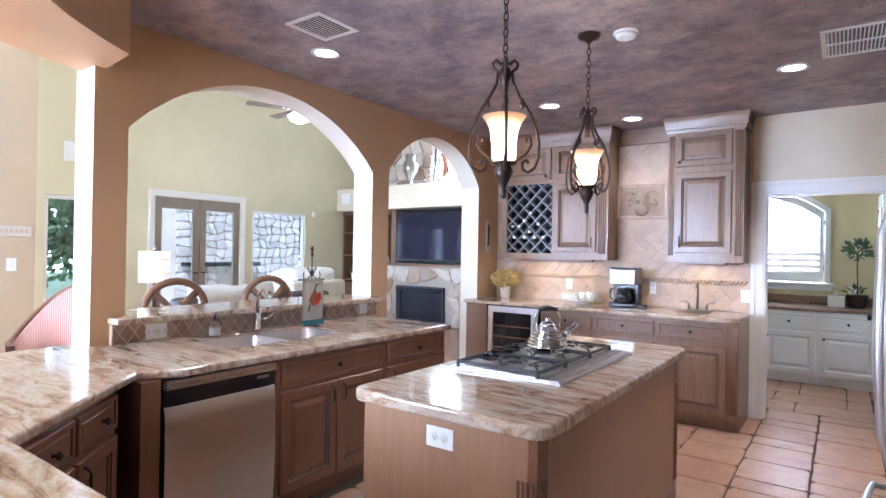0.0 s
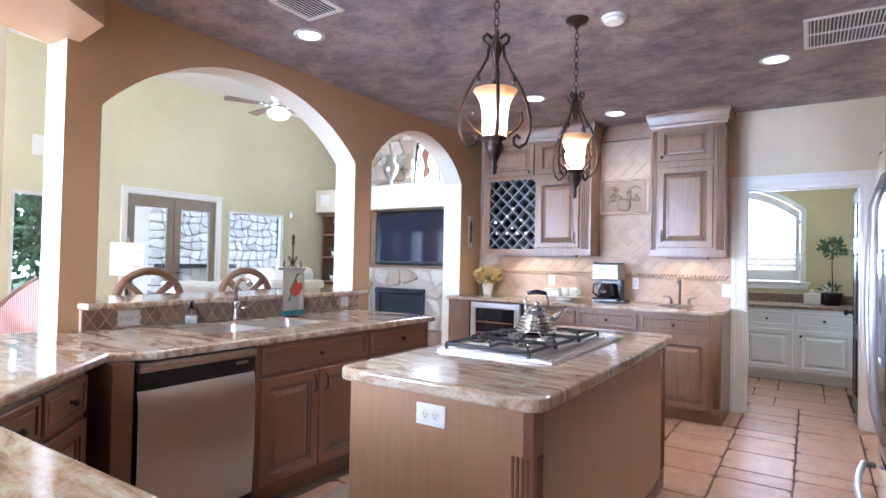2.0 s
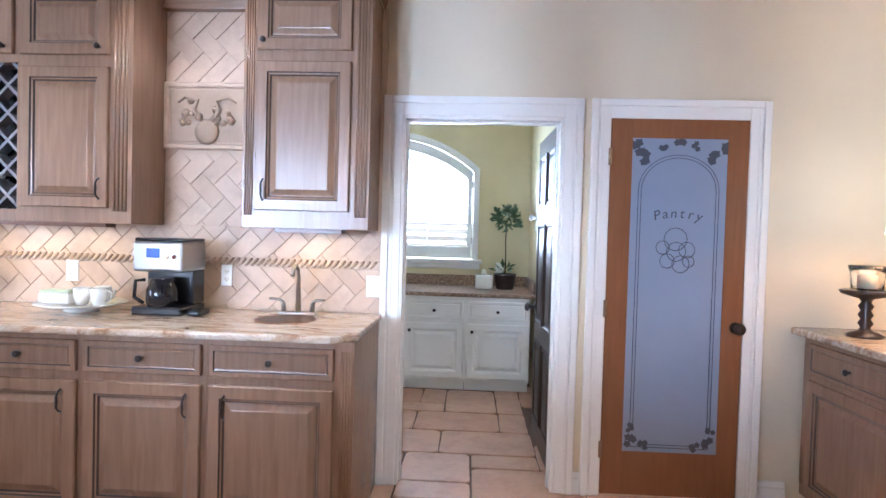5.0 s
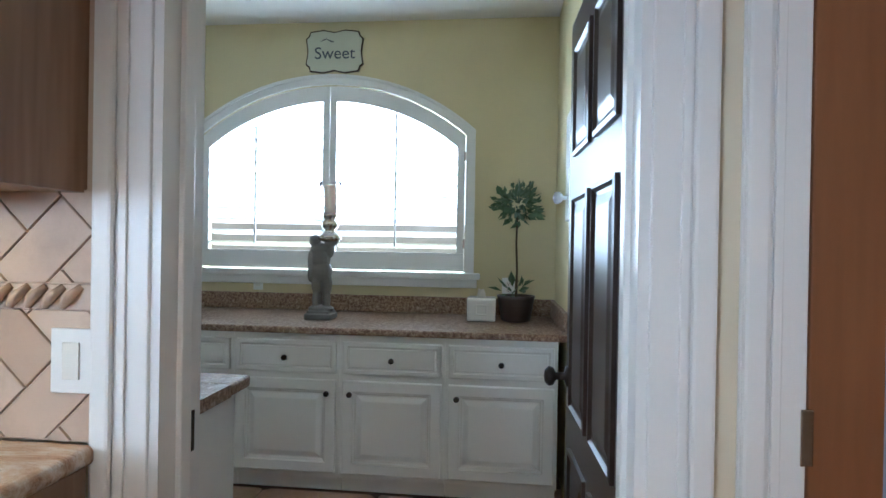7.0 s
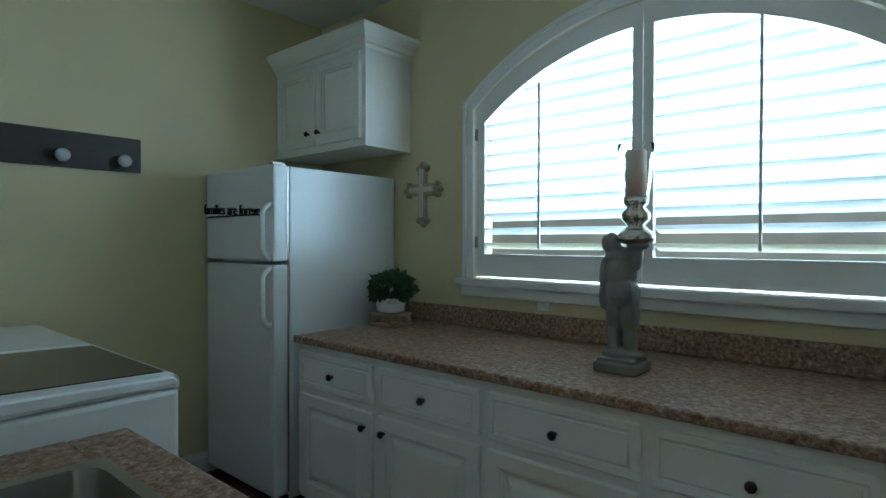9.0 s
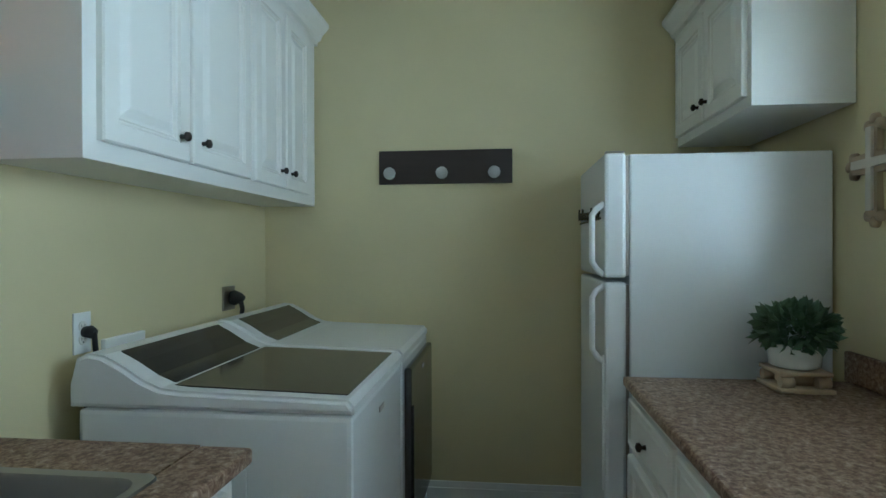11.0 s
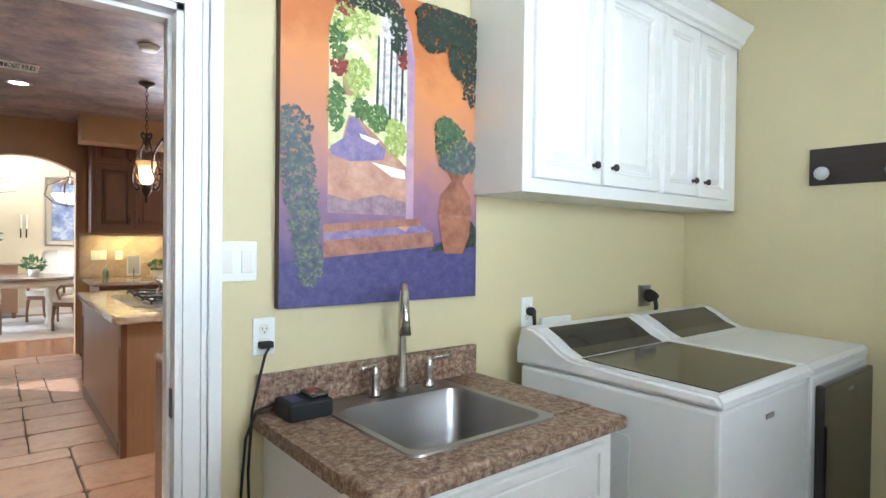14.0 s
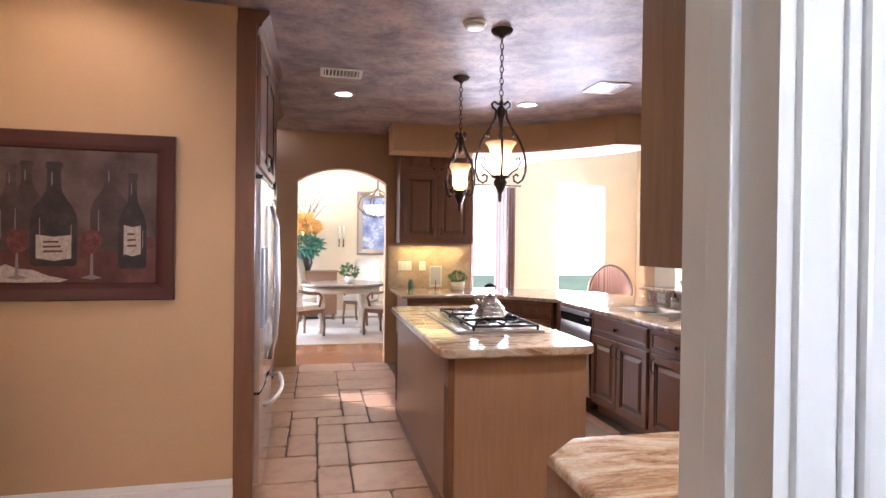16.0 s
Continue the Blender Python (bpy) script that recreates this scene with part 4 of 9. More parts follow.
# ---- pendants ----
def pendant(x, y, turn):
    P = root("pendant_lantern", (x, y, CZ), "bronze scrolled iron pendant with a glowing amber bell glass", "pendant lamp", "pendants over the island")
    z = 1.665
    part("canopy", lathe(x, y, [(0.012, CZ - 0.05), (0.02, CZ - 0.035), (0.055, CZ - 0.022), (0.066, CZ - 0.006), (0.066, CZ - 0.001)], n=20), IRON, P)
    bm = bmesh.new()
    top, bot = CZ - 0.045, z + 0.60
    n = 11
    for i in range(n):
        c = bot + (top - bot) * (i + 0.5) / n
        h = (top - bot) / n * 0.62
        pts = []
        for k in range(10):
            a = 2 * math.pi * k / 10
            r = 0.011 * math.cos(a)
            pts.append((x + (r if i % 2 else 0), y + (0 if i % 2 else r), c + h * math.sin(a)))
        tube(pts, 0.0028, bm, 5, closed=True)
    part("chain", bm, IRON, P)
    part("hub", lathe(x, y, [(0.006, z + 0.605), (0.014, z + 0.59), (0.01, z + 0.575), (0.022, z + 0.56), (0.026, z + 0.53), (0.016, z + 0.50), (0.012, z + 0.44)], n=16), IRON, P)
    part("finial", lathe(x, y, [(0.004, z), (0.012, z + 0.008), (0.01, z + 0.02), (0.016, z + 0.032), (0.01, z + 0.045), (0.02, z + 0.07), (0.033, z + 0.095), (0.042, z + 0.12), (0.03, z + 0.14), (0.055, z + 0.15), (0.055, z + 0.158)], n=20), IRON, P)
    for i in range(4):
        a = radians(turn + 90 * i)
        ca, sa = math.cos(a), math.sin(a)
        line = [(0.015, 0.58), (0.04, 0.60), (0.055, 0.585), (0.05, 0.565), (0.03, 0.55), (0.035, 0.50), (0.065, 0.44), (0.092, 0.40), (0.115, 0.36), (0.138, 0.30), (0.150, 0.24), (0.148, 0.18), (0.132, 0.135), (0.105, 0.115), (0.082, 0.128), (0.078, 0.155), (0.095, 0.168), (0.108, 0.155)]
        arm = part("arm", tube([(x + ca * r, y + sa * r, z + h) for r, h in line], 0.0072, n=6), IRON, P, "scrolled iron arm")
        line = [(0.045, 0.155), (0.068, 0.178), (0.098, 0.20), (0.118, 0.235), (0.112, 0.268), (0.094, 0.262), (0.098, 0.245)]
        part("scroll", tube([(x + ca * r, y + sa * r, z + h) for r, h in line], 0.0052, n=6), IRON, arm)
        part("leaf", lathe(x + ca * 0.075, y + sa * 0.075, [(0.002, z + 0.385), (0.013, z + 0.40), (0.011, z + 0.418), (0.002, z + 0.44)], n=8), IRON, arm)
    shade = [(0.042, 0.162), (0.050, 0.172), (0.053, 0.20), (0.053, 0.235), (0.056, 0.27), (0.064, 0.305), (0.078, 0.333), (0.092, 0.352), (0.095, 0.356)]
    bm = lathe(x, y, [(r, z + h) for r, h in shade], n=28)
    bmesh.ops.delete(bm, geom=[f for f in bm.faces if len(f.verts) > 4 and f.calc_center_median().z > z + 0.3], context="FACES_ONLY")
    part("shade", bm, AMBER, P, "glowing amber bell-shaped glass shade")
    lamp("pendant_lamp", "POINT", pose(x, y, z + 0.235), 5, (1.0, 0.80, 0.54), 0.028)
    return P


pendant(-0.54, 2.735, 33)
pendant(-0.54, 3.70, 75)


# ---- ceiling fittings ----
def downlight(x, y, power=22):
    D = root("recessed_downlight", (x, y, CZ), "round white recessed ceiling light, lit", "ceiling light", "recessed downlights")
    part("trim_ring", lathe(x, y, [(0.072, CZ - 0.001), (0.095, CZ - 0.001), (0.098, CZ - 0.006), (0.072, CZ - 0.010), (0.068, CZ - 0.004)], n=28), TRIM, D)
    part("lens", lathe(x, y, [(0.067, CZ - 0.003), (0.067, CZ - 0.005)], n=24), BULB, D, "glowing lens")
    lamp("downlight_lamp", "SPOT", look((x, y, CZ - 0.03), (x, y, 0)), power, (1.0, 0.86, 0.68), 0.06, cone=125)


for x, y, power in ((-2.04, 3.07, 16), (-1.38, 5.0, 44), (-0.93, 5.8, 14), (0.38, 4.95, 56), (0.31, 2.02, 16), (-1.33, 2.1, 16)):
    downlight(x, y, power)


def vent(x0, y0, x1, y1, n, label, along="x"):
    V = root("ceiling_vent", ((x0 + x1) / 2, (y0 + y1) / 2, CZ), label, "vent", "ceiling vents")
    z0, z1 = CZ - 0.010, CZ - 0.001
    bm = box(x0, y0, z0, x1, y0 + 0.025, z1, 0.003)
    box(x0, y1 - 0.025, z0, x1, y1, z1, 0.003, bm)
    box(x0, y0 + 0.025, z0, x0 + 0.025, y1 - 0.025, z1, 0.003, bm)
    box(x1 - 0.025, y0 + 0.025, z0, x1, y1 - 0.025, z1, 0.003, bm)
    part("frame", bm, TRIM, V)
    part("backing", box(x0 + 0.02, y0 + 0.02, CZ - 0.003, x1 - 0.02, y1 - 0.02, CZ - 0.001), BLACK, V)
    for i in range(n):
        if along == "x":
            c = y0 + 0.025 + (y1 - y0 - 0.05) * (i + 0.5) / n
            part("slat", box(x0 + 0.025, c - 0.0028, z0 + 0.004, x1 - 0.025, c + 0.0028, CZ - 0.003), TRIM, V)
        else:
            c = x0 + 0.025 + (x1 - x0 - 0.05) * (i + 0.5) / n
            part("slat", box(c - 0.0028, y0 + 0.025, z0 + 0.004, c + 0.0028, y1 - 0.025, CZ - 0.003), TRIM, V)
    if n > 12:
        c = (y0 + y1) / 2
        part("bar", box(x0 + 0.025, c - 0.006, z0 - 0.001, x1 - 0.025, c + 0.006, CZ - 0.004), TRIM, V)


vent(0.54, 4.34, 1.15, 4.84, 30, "large white louvred return air grille", "y")
vent(0.20, 2.50, 0.51, 2.72, 10, "white louvred ceiling vent", "y")
vent(-1.88, 2.62, -1.60, 2.92, 10, "white louvred ceiling vent", "y")
S = root("smoke_detector", (-0.35, 3.77, CZ), "round white smoke detector on the ceiling", "smoke detector")
part("base", lathe(-0.35, 3.77, [(0.07, CZ - 0.001), (0.07, CZ - 0.012), (0.064, CZ - 0.016)], n=28), PLASTIC, S)
part("cover", lathe(-0.35, 3.77, [(0.06, CZ - 0.016), (0.055, CZ - 0.034), (0.03, CZ - 0.04), (0.028, CZ - 0.036), (0.02, CZ - 0.042)], n=28), PLASTIC, S)

# ---- sink run and peninsula ----
PX = -1.775                                   # cabinet fronts of the sink run
sface = Face((PX, 0, 0), 90)
PT = KC - 0.04
cabinet("sink_cabinet", sface, 2.525, 3.375, 0, PT, 0.6, [("drawer", 2.545, 0.69, 3.355, 0.83, ("knob", 2.95, 0.76)), ("door", 2.545, 0.12, 2.945, 0.665, ("pull", 2.905, 0.59)), ("door", 2.955, 0.12, 3.355, 0.665, ("pull", 2.995, 0.59))], CHERRY, "cherry-stained sink base cabinet with two raised-panel doors", 0.09, hollow=True)
cabinet("drawer_cabinet", sface, 3.38, 4.06, 0, PT, 0.6, [("drawer", 3.40, 0.69, 4.03, 0.83, ("knob", 3.715, 0.76)), ("door", 3.40, 0.12, 4.03, 0.665, ("pull", 3.45, 0.59))], CHERRY, "cherry-stained base cabinet with a drawer over a door", 0.09)
solid("sink_run_filler", sface.box(1.82, 0, -0.55, 1.905, PT, 0.004), CAB_DARK, "cherry-stained filler beside the dishwasher", "filler panel", "thing", origin=(PX, 1.86, 0))
DW = root("dishwasher", (PX - 0.3, 2.21, 0), "brushed steel dishwasher with a curved black pocket handle", "dishwasher")
part("body", sface.box(1.912, 0.02, -0.58, 2.518, PT - 0.004, -0.012), BLACK, DW)
bm = bmesh.new()
rows = [(0.11, 0.012), (0.13, 0.02), (0.4, 0.03), (0.64, 0.026), (0.70, 0.02), (0.72, 0.012)]
prev = None
for v, w in rows:
    ring = [bm.verts.new(sface.at(u, v, w if 0 < i < 12 else w - 0.01)) for i, u in enumerate([1.92 + 0.59 * k / 12 for k in range(13)])]
    if prev:
        for i in range(12):
            bm.faces.new((prev[i], prev[i + 1], ring[i + 1], ring[i])).smooth = True
    prev = ring
part("door_panel", bm, STEEL, DW, "brushed steel front panel")
bm = prism([(1.92, 0.735)] + [(1.92 + 0.59 * k / 12, 0.735 - 0.028 * math.sin(math.pi * k / 12)) for k in range(1, 12)] + [(2.51, 0.735), (2.51, 0.795), (1.92, 0.795)], lambda u, v, w: sface.at(u, v, w), -0.01, 0.008)
part("handle_pocket", bm, BLACK, DW, "black curved handle recess")
part("control_strip", sface.box(1.92, 0.797, -0.01, 2.51, 0.838, 0.026, 0.006), STEEL_X, DW)
part("badge", sface.box(2.40, 0.765, 0.008, 2.47, 0.78, 0.0095), PEWTER, DW)
part("kick_plate", sface.box(1.92, 0.03, -0.05, 2.51, 0.1, -0.03), BLACK, DW)

# angled and straight peninsula units
L = math.hypot(-1.80 + 1.235, 1.80 - 1.25)
n45 = Face((-1.235, 1.18, 0), 135)
cabinet("corner_cabinet", n45, 0.05, L - 0.03, 0, PT, 0.45, [("drawer", 0.07, 0.69, L / 2 - 0.01, 0.83, ("knob", L / 4 + 0.03, 0.76)), ("drawer", L / 2 + 0.01, 0.69, L - 0.05, 0.83, ("knob", 0.75 * L, 0.76)), ("door", 0.07, 0.12, L / 2 - 0.01, 0.665, ("pull", L / 2 - 0.05, 0.59)), ("door", L / 2 + 0.01, 0.12, L - 0.05, 0.665, ("pull", L / 2 + 0.05, 0.59))], CHERRY, "cherry-stained angled corner cabinet with drawers and doors", 0.09)
pface = Face((0, 1.15, 0), 180)
for a, b in ((0.40, 0.80), (0.80, 1.2)):
    cabinet("peninsula_cabinet", pface, a, b, 0, PT, 0.6, [("drawer", a + 0.012, 0.69, b - 0.012, 0.83, ("knob", (a + b) / 2, 0.76)), ("door", a + 0.012, 0.12, b - 0.012, 0.665, ("pull", b - 0.06, 0.59))], CHERRY, "cherry-stained peninsula cabinet with a drawer over a door", 0.09, (), "peninsula cabinets")
solid("peninsula_back_panel", box(-1.25, 0.40, 0, -0.40, 0.545, PT), CAB_DARK, "cherry-stained back of the peninsula", "panel", "thing", origin=(-0.8, 0.47, 0))
solid("peninsula_curved_base", prism([(-1.25, 0.42), (-1.25, 1.1), (-1.86, 1.74), (-2.36, 1.9), (-2.52, 1.7), (-2.36, 1.3), (-2.1, 0.95), (-1.7, 0.62)], XY, 0, PT), CAB_DARK, "cherry-stained curved base under the peninsula top", "panel", "thing", origin=(-1.9, 1.2, 0))

# sink run top: one slab with a cut-out for the double bowl
top_poly = [(-0.33, 1.20), (-1.235, 1.20), (-1.83, 1.83), (-1.735, 1.98), (-1.735, 4.09), (-2.585, 4.09), (-2.585, 3.28), (-2.02, 3.28), (-2.02, 2.42), (-2.585, 2.42), (-2.585, 2.0), (-2.78, 1.9), (-2.76, 1.45), (-2.55, 0.98), (-2.15, 0.58), (-1.6, 0.36), (-0.33, 0.33)]
bm = prism(top_poly, XY, PT + 0.001, KC)
bm.normal_update()
es = []
for e in bm.edges:
    a, b = e.verts[0].co, e.verts[1].co
    m = (a + b) / 2
    if abs(a.z - b.z) < 1e-6 and not (-2.59 < m.x < -2.01 and 2.41 < m.y < 4.0) and m.x > -2.58:
        es.append(e)
bmesh.ops.bevel(bm, geom=es, offset=0.012, segments=4, affect="EDGES", profile=0.5)
box(-2.585, 2.42, PT + 0.001, -2.43, 3.28, KC, bm=bm)
solid("peninsula_countertop", bm, GRANITE, "polished brown and cream granite top over sink run and peninsula", "countertop", "thing", origin=(-1.7, 2.0, KC))
SK = root("kitchen_sink", (-2.22, 2.85, KC), "steel double-bowl undermount kitchen sink", "sink")


def bowl(x0, y0, x1, y1, zt, depth, parent, mat, name="bowl", r=0.05):
    bm = bmesh.new()
    rings = []
    for ins, dz in ((0, 0), (0.004, -0.01), (0.012, -depth * 0.8), (0.03, -depth * 0.95), (0.07, -depth)):
        rings.append([bm.verts.new((px, py, zt + dz)) for px, py in rounded(x0 + ins, y0 + ins, x1 - ins, y1 - ins, max(0.015, r - ins * 0.3), 4)])
    n = len(rings[0])
    for a, b in zip(rings, rings[1:]):
        for i in range(n):
            bm.faces.new((a[i], a[(i + 1) % n], b[(i + 1) % n], b[i])).smooth = True
    bm.faces.new(rings[-1])
    return part(name, bm, mat, parent)


bowl(-2.43, 2.42, -2.02, 2.85, KC - 0.01, 0.19, SK, STEEL)
bowl(-2.43, 2.86, -2.02, 3.28, KC - 0.01, 0.19, SK, STEEL)
part("divider", box(-2.43, 2.845, KC - 0.1, -2.02, 2.865, KC - 0.012, 0.006), STEEL, SK)

# faucet, soap bottle
fx, fy = -2.50, 2.93
F = root("kitchen_faucet", (fx, fy, KC), "brushed nickel kitchen faucet with a tall curved spout", "faucet")
part("body", lathe(fx, fy, [(0.03, KC), (0.03, KC + 0.01), (0.023, KC + 0.02), (0.022, KC + 0.10), (0.026, KC + 0.11), (0.02, KC + 0.125)], n=20), NICKEL, F)
part("spout", tube([(fx, fy, KC + 0.11), (fx - 0.005, fy, KC + 0.2), (fx + 0.015, fy, KC + 0.245), (fx + 0.06, fy, KC + 0.27), (fx + 0.12, fy - 0.01, KC + 0.262), (fx + 0.155, fy - 0.015, KC + 0.235)], [0.014, 0.013, 0.013, 0.014, 0.017, 0.02], n=12), NICKEL, F)
part("lever", tube([(fx, fy + 0.02, KC + 0.07), (fx + 0.03, fy + 0.06, KC + 0.08), (fx + 0.045, fy + 0.11, KC + 0.115)], [0.013, 0.009, 0.007], n=10), NICKEL, F)
B = root("soap_bottle", (-2.50, 2.62, KC), "small clear soap bottle with a dark pump", "soap bottle")
part("bottle", lathe(-2.50, 2.62, [(0.03, KC), (0.034, KC + 0.005), (0.034, KC + 0.07), (0.018, KC + 0.09), (0.014, KC + 0.1)], n=20), GLASS, B)
part("soap", lathe(-2.50, 2.62, [(0.028, KC + 0.004), (0.031, KC + 0.01), (0.031, KC + 0.05)], n=20), CERAMIC, B)
part("pump", tube([(-2.50, 2.62, KC + 0.1), (-2.50, 2.62, KC + 0.135), (-2.475, 2.61, KC + 0.14), (-2.455, 2.605, KC + 0.132)], [0.012, 0.007, 0.006, 0.004], n=8), BLACK, B)

# bar ledge, its tiles and outlets
solid("bar_ledge", slab([(-2.50, 2.05), (-2.50, 4.21), (-3.02, 4.21), (-3.02, 2.16), (-2.63, 2.16), (-2.63, 2.05)], 1.001, 1.037), GRANITE, "polished granite bar ledge in the pass-through", "ledge", "thing", origin=(-2.75, 3.1, 1.0))
solid("splash_ledge_wall", box(AX, 2.06, KC, -2.59, 4.20, 1.0), TRAV_GROUT, "tile-faced upstand behind the sink", "wall")
eface = Face((-2.585, 0, 0), 90)
outlet("sink_outlet", eface, 2.24, KC + 0.012, 2.36, 0.985, "cream double outlet plate behind the sink", n=2)
outlet("sink_switch", eface, 3.98, KC + 0.02, 4.06, 0.985, "cream switch plate behind the sink", kind="switch")
# towel on an iron stand
T = root("towel_stand", (-2.42, 3.32, KC), "scrolled iron stand with a cream towel showing a red bird", "towel stand")
bm = lathe(-2.42, 3.32, [(0.06, KC), (0.06, KC + 0.006), (0.01, KC + 0.012), (0.006, KC + 0.03)], n=20)
tube([(-2.42, 3.32, KC + 0.02), (-2.42, 3.32, KC + 0.50)], 0.005, bm, 8)
tube([(-2.42, 3.20, KC + 0.33), (-2.42, 3.44, KC + 0.33)], 0.005, bm, 8)
part("frame", bm, IRON, T)
for s in (-1, 1):
    pts = [(-2.42, 3.32 + s * (0.005 + 0.055 * k / 10 + 0.025 * math.sin(k * 0.9)), KC + 0.36 + 0.05 * math.sin(k * 0.62) + 0.003 * k) for k in range(11)]
    part("scroll", tube(pts, 0.004, n=6), IRON, T)
part("finial", lathe(-2.42, 3.32, [(0.004, KC + 0.49), (0.012, KC + 0.51), (0.006, KC + 0.53), (0.014, KC + 0.545), (0.003, KC + 0.57)], n=10), IRON, T)
bm = bmesh.new()
nx, nz = 10, 8
g = [[bm.verts.new((-2.405 + 0.006 * math.sin(i * 1.3) * (1 - j / nz * 0.4), 3.225 + 0.19 * i / nx, KC + 0.012 + 0.325 * j / nz)) for j in range(nz + 1)] for i in range(nx + 1)]
for i in range(nx):
    for j in range(nz):
        bm.faces.new((g[i][j], g[i + 1][j], g[i + 1][j + 1], g[i][j + 1])).smooth = True
bmesh.ops.solidify(bm, geom=bm.faces[:], thickness=0.006)
tw = part("towel", bm, LINEN, T, "cream linen towel")
RED = material("red print", (0.45, 0.06, 0.03), 0.9)
TEAL = material("teal fringe", (0.05, 0.16, 0.18), 0.9)
tf = Face((-2.392, 0, 0), 90)
bm = prism([(3.27, 1.07), (3.31, 1.03), (3.36, 1.04), (3.39, 1.09), (3.375, 1.13), (3.35, 1.115), (3.33, 1.15), (3.30, 1.12)], lambda u, v, w: tf.at(u, v, w), 0, 0.002)
part("bird_print", bm, RED, tw)
bm = prism([(3.26, 1.0), (3.275, 0.995), (3.34, 1.17), (3.38, 1.19), (3.33, 1.185), (3.30, 1.10)], lambda u, v, w: tf.at(u, v, w), 0.002, 0.003)
part("branch_print", bm, FERN, tw)
part("fringe", tf.box(3.225, KC + 0.012, -0.012, 3.415, KC + 0.045, 0.003), TEAL, tw)

# ---- fridge and tall units ----
FXF = 0.80
ff = Face((FXF + 0.09, 0, 0), 270)            # u runs towards -y
fr = root("kitchen_fridge", (1.2, 3.2, 0), "dark steel French-door fridge with curved bar handles", "fridge")
part("body", box(FXF + 0.10, 2.75, 0.03, 1.54, 3.645, 1.765, 0.004), material("grey satin enamel", (0.30, 0.27, 0.26), 0.35), fr, "grey satin side panels")


def bowed(face, u0, v0, u1, v1, w0, bow, n=10, edge=0.02):
    """A door skin that bows outward across its width, with rounded upright edges."""
    prof = [(0.0, 0.0), (0.0, w0 - edge)] + [((k / n), w0 + bow * math.sin(math.pi * (0.06 + 0.88 * k / n)) - (edge * 0.5 if k in (0, n) else 0)) for k in range(n + 1)] + [(1.0, w0 - edge), (1.0, 0.0)]
    bm = bmesh.new()
    lo = [bm.verts.new(face.at(u0 + (u1 - u0) * a, v0, w)) for a, w in prof]
    hi = [bm.verts.new(face.at(u0 + (u1 - u0) * a, v1, w)) for a, w in prof]
    for i in range(len(prof) - 1):
        bm.faces.new((lo[i], lo[i + 1], hi[i + 1], hi[i]))
    bm.faces.new(lo)
    bm.faces.new(hi)
    return bm


for k, (a, b) in enumerate(((-3.645, -3.2), (-3.195, -2.75))):
    d = part("door", bowed(ff, a, 0.58, b, 1.76, 0.075, 0.0005, 4), FRIDGE_STEEL, fr, "dark brushed steel door")
    u = -3.2 - 0.022 if k == 0 else -3.195 + 0.022
    pts = [(u, 0.68, 0.085), (u + (-0.006 if k == 0 else 0.006), 0.80, 0.115)] + [(u + (-1 if k == 0 else 1) * 0.058 * math.sin(math.pi * j / 8), 0.82 + 0.70 * j / 8, 0.115 + 0.012 * math.sin(math.pi * j / 8)) for j in range(1, 8)] + [(u + (-0.006 if k == 0 else 0.006), 1.52, 0.12), (u, 1.64, 0.085)]
    part("handle", ff.tube(pts, [0.012] + [0.0135] * (len(pts) - 2) + [0.012], n=10), BAR_STEEL, d, "curved bright handle")
    if k == 0:
        part("dispenser", ff.rings(-3.59, 0.93, -3.36, 1.38, [(0, 0.07, 0), (0, 0.079, 0), (0.008, 0.081, 0), (0.016, 0.07, 0), (0.022, 0.03, 0)]), material("blue grey dispenser plastic", (0.30, 0.35, 0.44), 0.3), d, "grey-blue water and ice dispenser recess")
        part("dispenser_panel", ff.box(-3.575, 1.28, 0.03, -3.375, 1.365, 0.078, 0.003), BLACK_GLASS, d)
    else:
        part("badge", ff.box(-2.81, 1.66, 0.075, -2.78, 1.71, 0.089), BLACK_GLASS, d)
d = part("freezer_drawer", bowed(ff, -3.645, 0.075, -2.75, 0.565, 0.075, 0.0005, 4), FRIDGE_STEEL, fr, "dark brushed steel freezer drawer")
pts = [(-3.58, 0.49, 0.08), (-3.57, 0.495, 0.12)] + [(-3.57 + 0.75 * j / 10, 0.495, 0.12 + 0.04 * math.sin(math.pi * j / 10)) for j in range(1, 10)] + [(-2.82, 0.495, 0.12), (-2.81, 0.49, 0.08)]
part("handle", ff.tube(pts, 0.0125, n=10), BAR_STEEL, d, "curved bright handle")
part("hinge_cover", box(FXF + 0.02, 2.77, 1.765, FXF + 0.14, 2.84, 1.787, 0.005), BLACK, fr)
part("hinge_cover", box(FXF + 0.02, 3.55, 1.765, FXF + 0.14, 3.62, 1.787, 0.005), BLACK, fr)

tface = Face((0.86, 0, 0), 270)
PANELX = 0.855
p = root("fridge_end_panel", (1.2, 3.655, 0), "cherry-stained tall end panel with a fluted front edge", "panel")
part("panel", box(PANELX, 3.648, 0, 0.957, 3.672, CZ - 0.09, 0.002), CAB_DARK, p)
bm = box(PANELX - 0.004, 3.59, 1.80, PANELX + 0.03, 3.646, CZ - 0.09, 0.002)
for i in range(3):
    tube([(PANELX - 0.005, 3.601 + 0.017 * i, 1.84), (PANELX - 0.005, 3.601 + 0.017 * i, CZ - 0.14)], 0.007, bm, 6)
part("fluted_stile", bm, CAB_DARK, p)
ob = cabinet("fridge_top_cabinet", tface, -3.585, -2.50, 1.82, CZ - 0.11, 0.65, [("door", -3.57, 1.845, -3.05, CZ - 0.15, ("pull", -3.09, 1.93)), ("door", -3.04, 1.845, -2.52, CZ - 0.15, ("pull", -3.0, 1.93))], CHERRY, "cherry-stained cabinet above the fridge with two doors")
